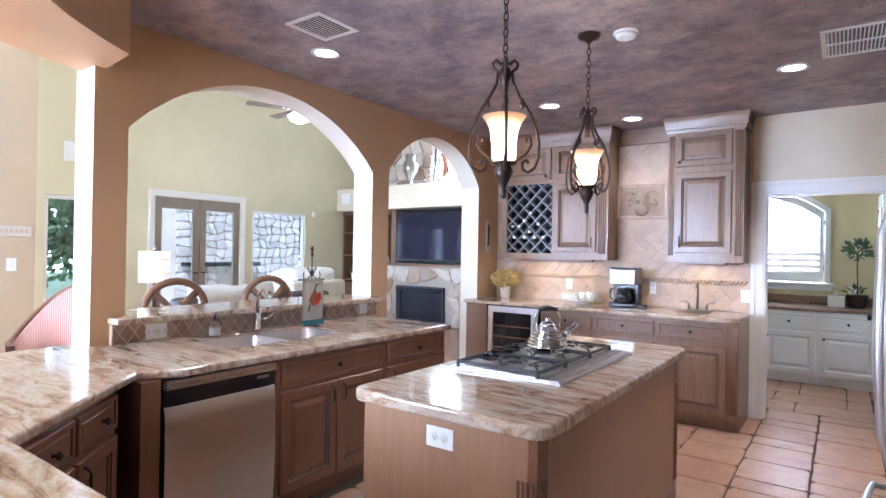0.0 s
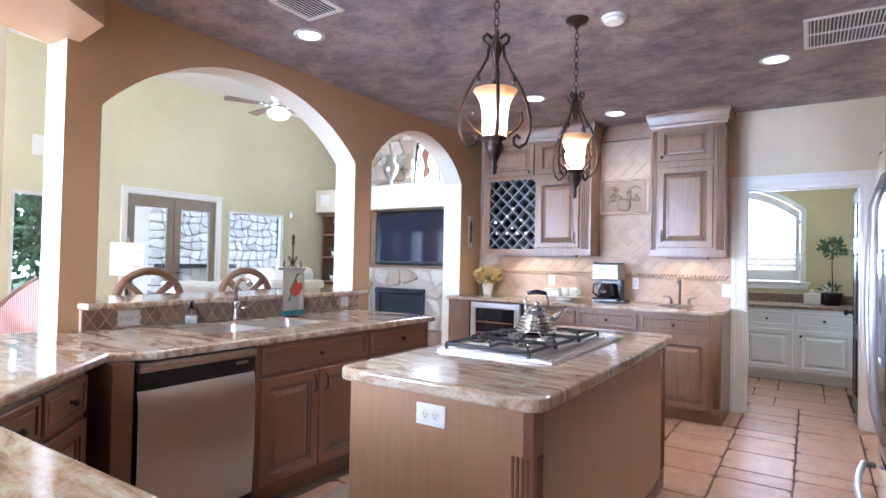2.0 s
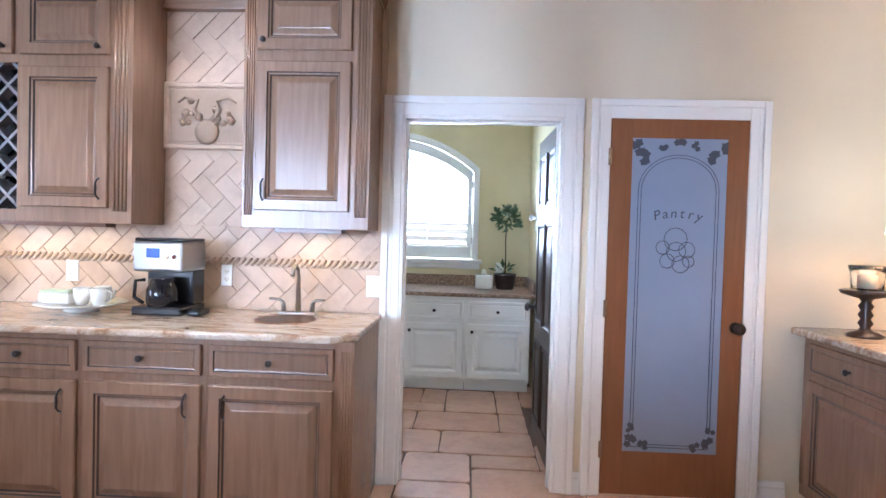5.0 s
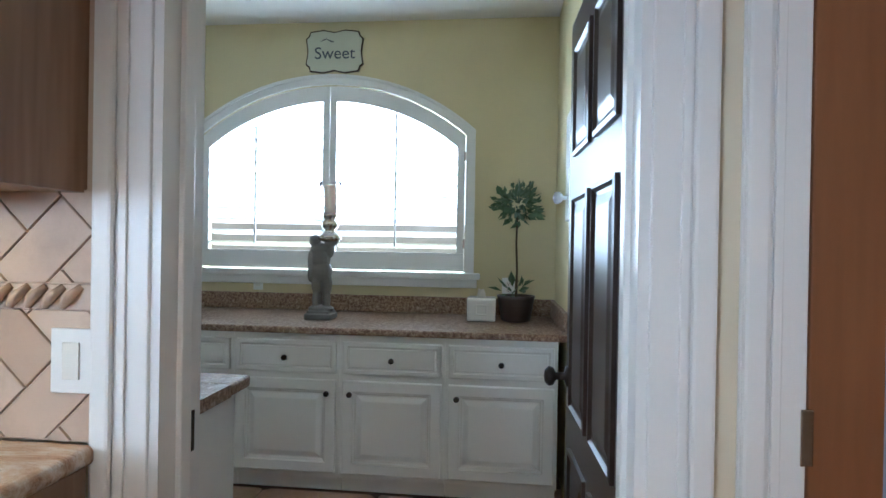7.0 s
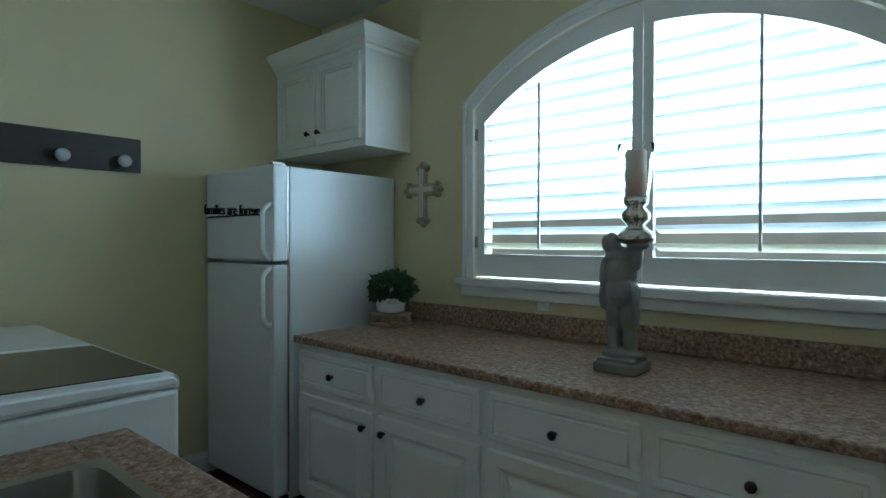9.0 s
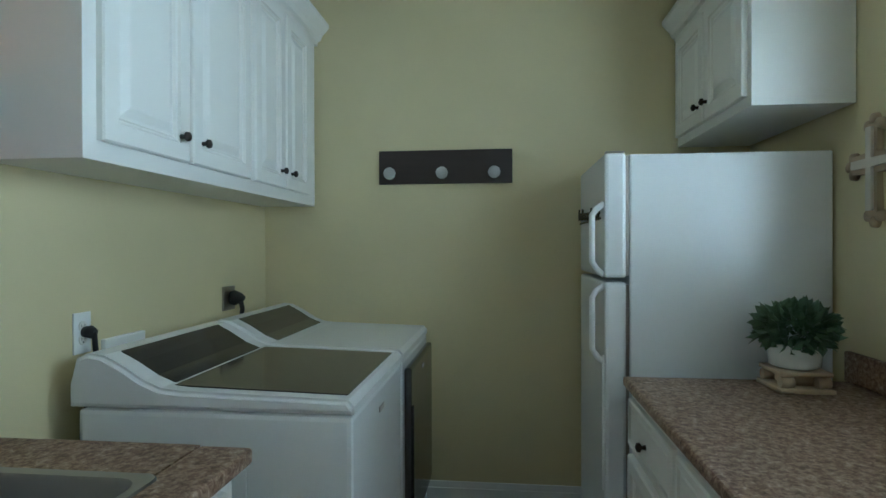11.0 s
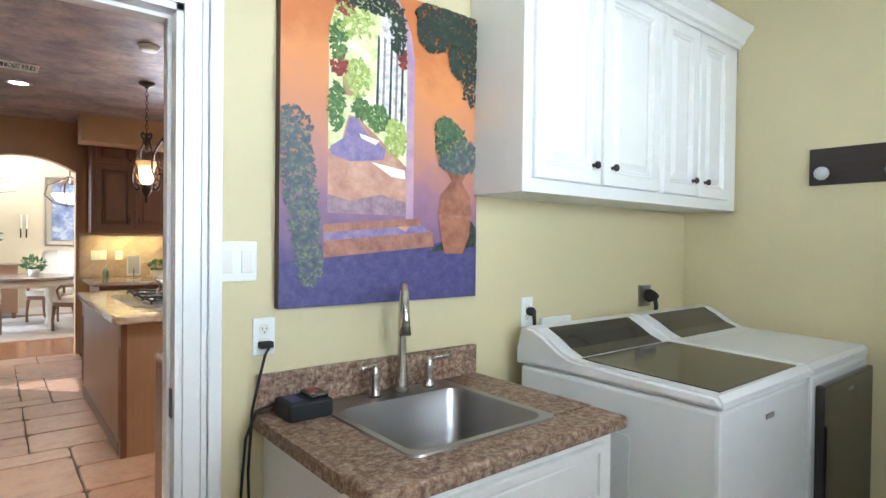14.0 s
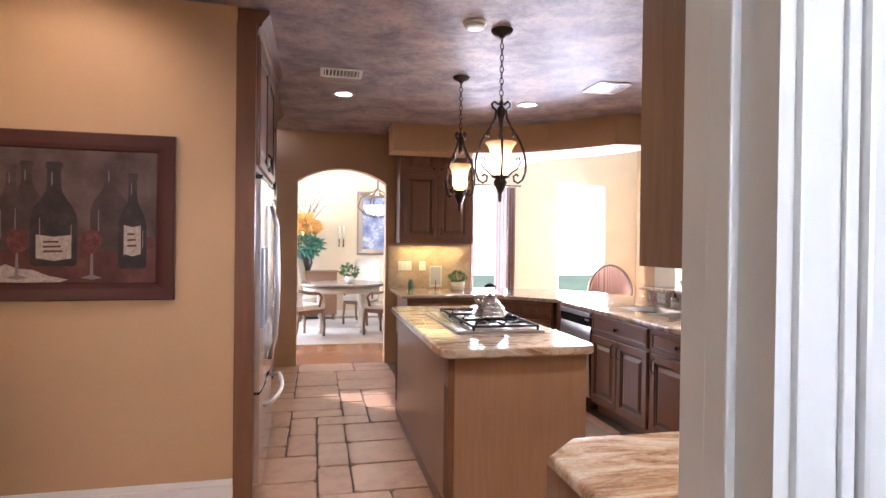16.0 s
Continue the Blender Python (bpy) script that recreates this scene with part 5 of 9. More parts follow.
crown("crown", tface, -3.645, -2.50, CZ - 0.12, CZ - 0.004, 0.3, ob, CAB_DARK, ends=(False, True))
tw2 = Face((0.93, 0, 0), 270)
ob = cabinet("oven_tower", tw2, -2.49, -1.16, 0, CZ - 0.11, 0.6, [("door", -2.40, 1.80, -1.84, CZ - 0.15, ("pull", -1.89, 1.9)), ("door", -1.82, 1.80, -1.25, CZ - 0.15, ("pull", -1.77, 1.9)), ("drawer", -2.40, 0.12, -1.25, 0.36, ("knob", -1.82, 0.24))], CHERRY, "cherry-stained tall cabinet housing two wall ovens", 0.09, ((-2.48, -2.42), (-1.23, -1.17)))
crown("crown", tw2, -2.49, -1.16, CZ - 0.12, CZ - 0.004, 0.55, ob, CAB_DARK)
for z0, z1 in ((0.40, 0.98), (1.0, 1.52)):
    ov = root("wall_oven", (0.93, 1.82, z0), "black glass wall oven with a pale bar handle", "oven", "wall ovens")
    part("front", tw2.box(-2.36, z0, 0.001, -1.28, z1, 0.02, 0.004), BLACK_GLASS, ov)
    part("handle", tw2.tube([(-2.28, z1 - 0.07, 0.02), (-2.28, z1 - 0.07, 0.06), (-1.36, z1 - 0.07, 0.06), (-1.36, z1 - 0.07, 0.02)], 0.009), PLASTIC, ov)
    part("trim_strip", tw2.box(-2.36, z1 + 0.001, 0.001, -1.28, z1 + 0.018, 0.012), STEEL, ov)
mw = root("built_in_microwave", (0.93, 1.82, 1.55), "white built-in microwave with dark window", "microwave")
part("front", tw2.box(-2.36, 1.55, 0.001, -1.28, 1.77, 0.02, 0.004), PLASTIC, mw)
part("window", tw2.box(-2.30, 1.58, 0.02, -1.65, 1.74, 0.023), BLACK_GLASS, mw)

# far cabinet over the short counter, with its light and things
qface = Face((0, 0.62, 0), 180)
ob = cabinet("far_wall_cabinet", qface, 0.385, 1.245, 1.42, CZ - 0.11, 0.315, [("door", 0.43, 1.47, 0.805, 2.20, ("pull", 0.765, 1.57)), ("door", 0.825, 1.47, 1.20, 2.20, ("pull", 0.865, 1.57)), ("door", 0.43, 2.23, 0.805, 2.54, ("knob", 0.77, 2.27)), ("door", 0.825, 2.23, 1.20, 2.54, ("knob", 0.86, 2.27))], CHERRY, "cherry-stained wall cabinet with two tall and two short doors")
crown("crown", qface, 0.385, 1.245, CZ - 0.13, CZ - 0.004, 0.3, ob, CAB_DARK)
lamp("far_cabinet_lamp", "AREA", look((-0.81, 0.45, 1.40), (-0.81, 0.42, 0)), 3.2, (1.0, 0.78, 0.30), 0.7, 0.05)
fw = Face((0, 0.302, 0), 180)
solid("splash_far", fw.box(0.30, KC, 0, 1.30, 1.42, 0.008), TRAV_GROUT, "tile bed behind the far counter", "wall")
fplate = Face((0, 0.3178, 0), 180)
outlet("triple_switch", fplate, 0.42, 1.10, 0.58, 1.21, "white triple rocker switch plate", kind="switch", n=3)
outlet("far_outlet", fplate, 0.67, 1.10, 0.75, 1.21, "white outlet plate on the far splash")
c = root("card_stand", (-0.86, 0.44, KC), "small upright picture card leaning on a stand", "photo card")
bm = fw.box(0.78, KC + 0.02, 0.10, 0.93, KC + 0.27, 0.106)
part("card", bm, PLASTIC, c)
part("print", fw.box(0.795, KC + 0.05, 0.106, 0.915, KC + 0.255, 0.108), material("pale photo print", (0.55, 0.56, 0.62), 0.5), c)
part("easel", tube([fw.at(0.855, KC, 0.04), fw.at(0.855, KC + 0.15, 0.1), fw.at(0.855, KC + 0.01, 0.12)], 0.004), IRON, c)
s = root("soap_dispenser", (-0.55, 0.46, KC), "small pale aqua soap dispenser", "soap bottle")
part("bottle", lathe(-0.55, 0.46, [(0.032, KC), (0.034, KC + 0.01), (0.03, KC + 0.09), (0.012, KC + 0.11)], n=16), material("aqua glass", (0.35, 0.6, 0.55), 0.1, Transmission_Weight=0.6), s)
part("pump", tube([(-0.55, 0.46, KC + 0.11), (-0.55, 0.46, KC + 0.15), (-0.57, 0.47, KC + 0.15)], 0.005), CHROME, s)

# ---- leafy things ----
LEAVES = {}


def leafy(name, parent, mat, centre, radii, count, size, seed, label="", flat=0.5, shell=0.35):
    """A crown of many small folded leaves in a lumpy cloud."""
    rnd = random.Random(seed)
    bm = bmesh.new()
    for _ in range(count):
        d = Vector((rnd.gauss(0, 1), rnd.gauss(0, 1), rnd.gauss(0, 1))).normalized()
        r = (1 - shell * rnd.random()) * (0.85 + 0.3 * noise.noise(d * 2.3 + Vector((seed, 0, 0))))
        p = Vector(centre) + Vector((d.x * radii[0], d.y * radii[1], d.z * radii[2])) * r
        out = (d + Vector((rnd.uniform(-0.7, 0.7), rnd.uniform(-0.7, 0.7), rnd.uniform(-0.5, 0.7)))).normalized()
        side = out.cross(Vector((rnd.uniform(-1, 1), rnd.uniform(-1, 1), rnd.uniform(-1, 1)))).normalized()
        up = side.cross(out)
        s = size * rnd.uniform(0.6, 1.25)
        a, b, c2, d2, m1 = p, p + out * s * 0.5 + side * s * flat * 0.5 + up * s * 0.08, p + out * s, p + out * s * 0.5 - side * s * flat * 0.5 + up * s * 0.08, p + out * s * 0.5 - up * s * 0.04
        va, vb, vc, vd, vm = [bm.verts.new(q) for q in (a, b, c2, d2, m1)]
        for q in ((va, vb, vm), (vb, vc, vm), (vc, vd, vm), (vd, va, vm)):
            bm.faces.new(q)
    o = ORIGIN[parent.name]
    bmesh.ops.translate(bm, verts=bm.verts[:], vec=-o)
    mesh = bpy.data.meshes.new(name)
    bm.to_mesh(mesh)
    bm.free()
    mesh.materials.append(mat)
    ob = new(name, mesh)
    ob.parent = parent
    ORIGIN[ob.name] = o
    if label:
        ob["label"] = label
    return ob


h = root("potted_herb", (-1.1, 0.5, KC), "small potted green herb in a pale pot", "potted plant")
part("pot", lathe(-1.1, 0.5, [(0.07, KC), (0.085, KC + 0.09), (0.08, KC + 0.09)], n=20), IVORY, h)
leafy("foliage", h, FERN, (-1.1, 0.5, KC + 0.14), (0.1, 0.1, 0.07), 160, 0.045, 3)

# ---- things on the bar ----
z = BK
c = root("coffee_maker", (-1.05, 6.08, z), "steel and black drip coffee maker with a glass pot", "coffee maker")
cf = Face((-1.05, 5.97, z), 0)
bm = cf.box(-0.125, 0, -0.22, 0.125, 0.045, 0.03, 0.012)
part("base", bm, BLACK, c)
part("back_column", cf.box(-0.12, 0.045, -0.22, 0.12, 0.23, -0.10, 0.008), BLACK, c)
part("tank", cf.box(-0.125, 0.215, -0.22, 0.125, 0.365, 0.02, 0.014), SINK_STEEL, c, "brushed steel upper housing")
part("lid", cf.box(-0.12, 0.365, -0.22, 0.12, 0.38, 0.012, 0.006), BLACK, c)
part("display", cf.box(-0.055, 0.285, 0.02, 0.01, 0.33, 0.0225, 0.001), material("blue display", (0.08, 0.16, 0.5), 0.2), c)
for uu in (0.05, 0.085):
    part("button", cf.turned(uu, 0.29, [(0.012, 0.018), (0.012, 0.025), (0.01, 0.027)], n=12), CHROME, c)
jug = part("carafe", lathe(-1.045, 5.99, [(0.065, z + 0.046), (0.075, z + 0.07), (0.075, z + 0.12), (0.06, z + 0.16), (0.055, z + 0.185)], n=24), BLACK_GLASS, c, "dark glass pot")
part("pot_handle", tube([(-1.115, 5.96, z + 0.175), (-1.155, 5.945, z + 0.17), (-1.16, 5.943, z + 0.09), (-1.12, 5.955, z + 0.06)], 0.009), BLACK, jug)
part("cup_tray", cf.box(0.14, 0, -0.12, 0.20, 0.03, 0.0, 0.01), BLACK, c)
# cake stand with cups
c = root("serving_tray", (-1.49, 6.04, z), "round white footed serving plate", "plate")
part("plate", lathe(-1.49, 6.04, [(0.08, z), (0.085, z + 0.008), (0.06, z + 0.02), (0.17, z + 0.03), (0.21, z + 0.042), (0.205, z + 0.046), (0.16, z + 0.036), (0.01, z + 0.034)], n=36), CERAMIC, c)
zz = z + 0.036
for k, (dx, dy) in enumerate(((0.07, 0.05), (0.12, -0.05), (0.02, -0.03))):
    m = root("white_mug", (-1.49 + dx, 6.04 + dy, zz), "white ceramic cup on the serving plate", "mug", "white cups")
    part("cup", lathe(-1.49 + dx, 6.04 + dy, [(0.026, zz), (0.036, zz + 0.03), (0.042, zz + 0.085), (0.039, zz + 0.085), (0.033, zz + 0.03), (0.01, zz + 0.01)], n=20), CERAMIC, m)
    part("handle", tube([(-1.49 + dx + 0.038, 6.04 + dy, zz + 0.07), (-1.49 + dx + 0.066, 6.04 + dy, zz + 0.065), (-1.49 + dx + 0.062, 6.04 + dy, zz + 0.03), (-1.49 + dx + 0.035, 6.04 + dy, zz + 0.022)], 0.005), CERAMIC, m)
m = root("sugar_box", (-1.60, 6.03, zz), "low white ceramic box with a pale green lid", "box")
part("box", box(-1.68, 5.98, zz, -1.52, 6.08, zz + 0.055, 0.008), CERAMIC, m)
part("lid", box(-1.675, 5.985, zz + 0.055, -1.525, 6.075, zz + 0.07, 0.005), material("pale green glaze", (0.55, 0.62, 0.42), 0.3), m)
# flower pot in the corner
v = root("flower_vase", (-2.42, 6.14, z), "white vase with a bunch of dried yellow flowers", "flower vase")
part("vase", lathe(-2.42, 6.14, [(0.045, z), (0.05, z + 0.01), (0.06, z + 0.09), (0.064, z + 0.13), (0.058, z + 0.13)], n=20), CERAMIC, v)
leafy("flowers", v, PETAL, (-2.42, 6.12, z + 0.215), (0.16, 0.13, 0.10), 520, 0.04, 5, "dense dried yellow blooms", 0.95, 0.5)
leafy("stems", v, BARK, (-2.42, 6.12, z + 0.17), (0.09, 0.08, 0.05), 60, 0.05, 6, "thin brown stems", 0.2, 0.9)
# bar sink and faucet
b = root("bar_sink", (-0.42, 5.98, z), "small round copper bar sink", "sink")
part("rim", lathe(-0.42, 5.98, [(0.145, z + 0.0005), (0.148, z + 0.003), (0.138, z + 0.004), (0.133, z + 0.001)], n=36), material("aged copper", (0.33, 0.16, 0.09), 0.3, 1.0), b)
part("bowl", lathe(-0.42, 5.98, [(0.132, z + 0.0018), (0.1, z + 0.0012), (0.01, z + 0.001)], n=32), material("dark copper bowl", (0.10, 0.05, 0.03), 0.35, 0.9), b)
b = root("bar_faucet", (-0.42, 6.17, z), "aged bronze bar faucet with two levers", "faucet")
part("base", box(-0.52, 6.145, z, -0.32, 6.195, z + 0.014, 0.006), PEWTER, b)
part("spout", tube([(-0.42, 6.17, z + 0.01), (-0.42, 6.17, z + 0.2), (-0.42, 6.155, z + 0.235), (-0.42, 6.12, z + 0.255), (-0.42, 6.085, z + 0.24), (-0.42, 6.072, z + 0.205)], [0.014, 0.01, 0.01, 0.01, 0.01, 0.012], n=12), PEWTER, b)
for s in (-1, 1):
    part("lever", tube([(-0.42 + 0.075 * s, 6.17, z + 0.012), (-0.42 + 0.078 * s, 6.17, z + 0.06), (-0.42 + 0.095 * s, 6.165, z + 0.075), (-0.42 + 0.145 * s, 6.15, z + 0.08)], [0.014, 0.011, 0.008, 0.006], n=10), PEWTER, b)
bplate = Face((0, KW - 0.0195, 0), 0)
outlet("bar_outlet", bplate, -1.755, 1.055, -1.685, 1.17, "white outlet plate on the tiled splash")
outlet("bar_switch", bplate, -0.085, 1.02, -0.005, 1.135, "white switch plate beside the doorway", kind="switch")
outlet("bar_outlet_right", bplate, -0.88, 1.055, -0.82, 1.17, "white outlet plate behind the coffee maker")
# small carved plaque on the arch wall
w = root("wall_plaque", (AX, 6.06, 1.55), "narrow cream plaque with a dark figure on the arch wall", "plaque")
wf = Face((AX, 0, 0), 90)
part("board", wf.box(6.02, 1.44, 0.001, 6.10, 1.80, 0.012, 0.003), LINEN, w)
part("motif", prism([(6.045, 1.50), (6.075, 1.52), (6.07, 1.62), (6.085, 1.70), (6.06, 1.76), (6.045, 1.68), (6.05, 1.6)], lambda u, v, w_: wf.at(u, v, w_), 0.012, 0.02), IRON, w)

# relief tile in the niche
R = root("relief_tile", (-0.97, KW, 1.97), "carved clay wall tile with vines in a frame", "relief tile")
rf = Face((0, KW - 0.012, 0), 0)
part("frame", rf.rings(-1.215, 1.79, -0.725, 2.15, [(0, 0, 0), (0, 0.016, 0), (0.008, 0.022, 0), (0.022, 0.02, 0), (0.03, 0.01, 0), (0.035, 0.012, 0)]), TRAV, R)
part("panel", rf.rings(-1.175, 1.83, -0.765, 2.11, [(0, 0.01, 0), (0, 0.017, 0), (0.004, 0.018, 0)]), RELIEF, R)
rr = random.Random(9)
bm = rf.turned(-0.97, 1.885, [(0.07, 0.016), (0.06, 0.034), (0.03, 0.044), (0.004, 0.046)], n=14)
for s in (-1, 1):
    rf.tube([(-0.97 + s * 0.02, 1.93, 0.02), (-0.97 + s * 0.07, 2.0, 0.03), (-0.97 + s * 0.05, 2.05, 0.028), (-0.97 + s * 0.12, 2.07, 0.026), (-0.97 + s * 0.16, 2.04, 0.022)], [0.012, 0.012, 0.01, 0.009, 0.005], bm)
    for k in range(9):
        rf.turned(-0.97 + s * rr.uniform(0.03, 0.15), rr.uniform(1.93, 2.06), [(rr.uniform(0.014, 0.024), 0.016), (0.012, 0.034), (0.003, 0.038)], bm, 8)
part("carving", bm, RELIEF, R, "raised carving of vines over a bowl")

# ---- pantry door ----
casing("door_casing_pantry", kface, 1.185, 1.90, DOORZ, 0.1)
PD = tagged(root("door_pantry", (1.54, KW, 0), "closed oak pantry door with an etched frosted pane", "door"), kind="structure")
pf = Face((0, KW - 0.002, 0), 0)
bm = pf.box(1.19, 0.012, -0.02, 1.302, 2.015, 0.006, 0.003)
pf.box(1.79, 0.012, -0.02, 1.897, 2.015, 0.006, 0.003, bm)
pf.box(1.302, 0.012, -0.02, 1.79, 0.245, 0.006, 0.003, bm)
pf.box(1.302, 1.90, -0.02, 1.79, 2.015, 0.006, 0.003, bm)
part("frame", bm, OAK, PD)
pane = part("pane", pf.box(1.302, 0.245, -0.001, 1.79, 1.90, 0.003), FROSTED, PD, "bluish frosted glass pane")
for ins in (0.025, 0.04):
    a, b = 1.302 + ins + 0.012, 1.79 - ins - 0.012
    pts = [(a, 0.245 + ins + 0.10)] + [(u, v) for u, v in arc(a, 1.63, b, 1.84 - ins, 16)] + [(b, 0.245 + ins + 0.10)]
    part("etched_line", pf.tube([(u, v, 0.0035) for u, v in pts], 0.0022, n=4), ETCH, pane)
part("etched_line", pf.tube([(1.40, 0.285, 0.0035), (1.69, 0.285, 0.0035)], 0.0022, n=4), ETCH, pane)
part("etched_line", pf.tube([(1.34, 0.27, 0.0035), (1.75, 0.27, 0.0035)], 0.0022, n=4), ETCH, pane)


def etched_leaf(cx, cz, s, parent, seed):
    rnd = random.Random(seed)
    bm = bmesh.new()
    k = 0
    for i in range(4):
        a = rnd.uniform(0, 6.28)
        s = s * (1.35 if i == 0 else 1.0)
        x, z_ = cx + s * 0.6 * math.cos(a), cz + s * 0.6 * math.sin(a)
        pts = [(x + s * (0.45 + 0.2 * (j % 2)) * math.cos(j * 0.628 + a), z_ + s * (0.45 + 0.2 * (j % 2)) * math.sin(j * 0.628 + a)) for j in range(10)]
        prism(pts, lambda u, v, w: pf.at(u, v, w), 0.0028 + 0.0004 * i, 0.0036 + 0.0004 * i, bm)
    part("etched_leaf", bm, ETCH, parent)


for i, (lx, lz, s) in enumerate(((1.335, 1.85, 0.03), (1.36, 1.80, 0.028), (1.757, 1.85, 0.03), (1.73, 1.80, 0.028), (1.546, 1.868, 0.024), (1.46, 1.862, 0.018), (1.63, 1.862, 0.018), (1.34, 0.30, 0.025), (1.335, 0.37, 0.018), (1.41, 0.28, 0.02), (1.75, 0.30, 0.025), (1.757, 0.37, 0.018), (1.68, 0.28, 0.02))):
    etched_leaf(lx, lz, s, pane, i)
for i, (bx, bz, br) in enumerate(((1.475, 1.33, 0.035), (1.54, 1.375, 0.06), (1.60, 1.32, 0.042), (1.50, 1.26, 0.038), (1.57, 1.245, 0.045), (1.545, 1.31, 0.05), (1.61, 1.26, 0.03))):
    pts = [(bx + br * math.cos(6.28 * k / 12), bz + br * math.sin(6.28 * k / 12), 0.0035) for k in range(12)]
    part("etched_bread", tube([pf.at(*p_) for p_ in pts], 0.0025, n=4, closed=True), ETCH, pane)


def lettering(name, text, m, size, mat, parent, depth=0.002, label="", shear=0.0):
    """Words in the built-in face, drawn out a little, as a mesh under its thing."""
    cu = bpy.data.curves.new(name, "FONT")
    cu.body, cu.size, cu.extrude, cu.align_x, cu.align_y, cu.shear = text, size, depth, "CENTER", "CENTER", shear
    ob = bpy.data.objects.new(name, cu)
    mesh = bpy.data.meshes.new_from_object(ob)
    bpy.data.objects.remove(ob)
    bpy.data.curves.remove(cu)
    mesh.transform(Matrix.Translation(-ORIGIN[parent.name]) @ m)
    mesh.materials.append(mat)
    out = new(name, mesh)
    out.parent = parent
    ORIGIN[out.name] = ORIGIN[parent.name]
    if label:
        out["label"] = label
    return out


for k, ch in enumerate("Pantry"):
    a = (k - 2.5) * 0.105
    lettering("etched_letter", ch, pose(1.546 + 0.42 * math.sin(a), KW - 0.0054, 1.51 + 0.42 * (math.cos(a) - 1), 90, 0, 0) @ pose(0, 0, 0, 0, 0, -math.degrees(a)), 0.072, ETCH, pane, 0.0006, "", 0.15)
kn = part("knob", pf.turned(1.862, 0.92, [(0.03, 0.006), (0.03, 0.012), (0.011, 0.018), (0.011, 0.04), (0.027, 0.05), (0.03, 0.062), (0.02, 0.075), (0.004, 0.078)], n=20), BRONZE, PD)
for hz in (0.25, 1.0, 1.8):
    part("hinge", pf.box(1.176, hz - 0.045, 0.0, 1.196, hz + 0.045, 0.012, 0.003), NICKEL, PD)

# ---- sideboard with lamp and candle stand ----
df = Face((2.19, 0, 0), 270)
for a, b in ((-6.24, -5.5), (-5.5, -4.76), (-4.76, -4.0)):
    cabinet("sideboard_cabinet", df, a, b, 0, 0.90, 0.6, [("drawer", a + 0.06, 0.72, b - 0.03, 0.875, ("knob", (a + b) / 2, 0.80)), ("door", a + 0.06, 0.12, b - 0.03, 0.69, ("pull", b - 0.08, 0.6))], BROWN, "glazed brown maple sideboard cabinet with a drawer over a door", 0.09, ((a, a + 0.05),), "sideboard cabinets")
solid("sideboard_countertop", slab([(2.14, 6.285), (2.81, 6.285), (2.81, 3.96), (2.14, 3.96)], 0.902, 0.94), GRANITE, "polished granite sideboard top", "countertop", "thing", origin=(2.45, 5.1, 0.94))
C = root("candle_stand", (2.33, 6.02, 0.94), "dark turned wooden stand with a glass candle bowl", "candle holder")
part("stand", lathe(2.33, 6.02, [(0.075, 0.94), (0.075, 0.955), (0.03, 0.97), (0.02, 0.985), (0.032, 1.005), (0.02, 1.025), (0.032, 1.045), (0.02, 1.065), (0.032, 1.085), (0.02, 1.105), (0.03, 1.12), (0.10, 1.14), (0.11, 1.155), (0.105, 1.16)], n=24), DARK_DOOR, C)
part("glass_bowl", lathe(2.33, 6.02, [(0.03, 1.161), (0.065, 1.165), (0.07, 1.24), (0.08, 1.275), (0.077, 1.275), (0.066, 1.24), (0.06, 1.17), (0.02, 1.166)], n=24), GLASS, C)
part("candle", lathe(2.33, 6.02, [(0.04, 1.17), (0.04, 1.23), (0.03, 1.235)], n=20), WAX, C)
Lp = root("table_lamp", (2.43, 5.72, 0.94), "table lamp with a glowing cream drum shade", "lamp")
part("base", lathe(2.43, 5.72, [(0.08, 0.94), (0.08, 0.96), (0.03, 0.99), (0.05, 1.08), (0.035, 1.2), (0.012, 1.3), (0.01, 1.42)], n=24), DARK_DOOR, Lp)
part("shade", lathe(2.43, 5.72, [(0.20, 1.42), (0.155, 1.78), (0.152, 1.78), (0.196, 1.42)], n=32), SHADE, Lp)
lamp("table_lamp_bulb", "POINT", pose(2.43, 5.72, 1.60), 8, (1.0, 0.74, 0.46), 0.05)

# ---- framed wine picture ----
W = root("framed_picture", (1.72, 3.66, 1.5), "framed still life of wine bottles in a dark red-brown frame", "picture")
g = Face((-0.045, 3.663, -0.005), 180)
x0, x1, z0, z1 = -2.22, -1.30, 1.105, 1.965
fr_m = wood("mahogany frame", (0.045, 0.009, 0.008), (0.085, 0.018, 0.014), 0.36)
part("frame", g.rings(x0, z0, x1, z1, [(0, 0, 0), (0, 0.03, 0), (0.006, 0.036, 0), (0.03, 0.034, 0), (0.06, 0.028, 0), (0.085, 0.02, 0), (0.09, 0.012, 0), (0.095, 0.010, 0)]), fr_m, W)
pm = material("dim brown canvas", (0.13, 0.085, 0.07), 0.5)
t, b_ = nodes(pm)
t.links.new(ramp(t, noise_tex(t, coords(t), 5, 4), [(0.3, (0.045, 0.018, 0.014)), (0.7, (0.16, 0.10, 0.085))]), b_.inputs["Base Color"])
part("canvas", g.box(x0 + 0.09, z0 + 0.09, 0.010, x1 - 0.09, z1 - 0.09, 0.0135), pm, W)
cloth_p = spotted("painted red table", (0.05, 0.014, 0.012), (0.10, 0.026, 0.02), (0.17, 0.06, 0.045), 6)
part("painted_table", g.box(x0 + 0.092, z0 + 0.092, 0.0137, x1 - 0.092, z0 + 0.33, 0.0145), cloth_p, W)
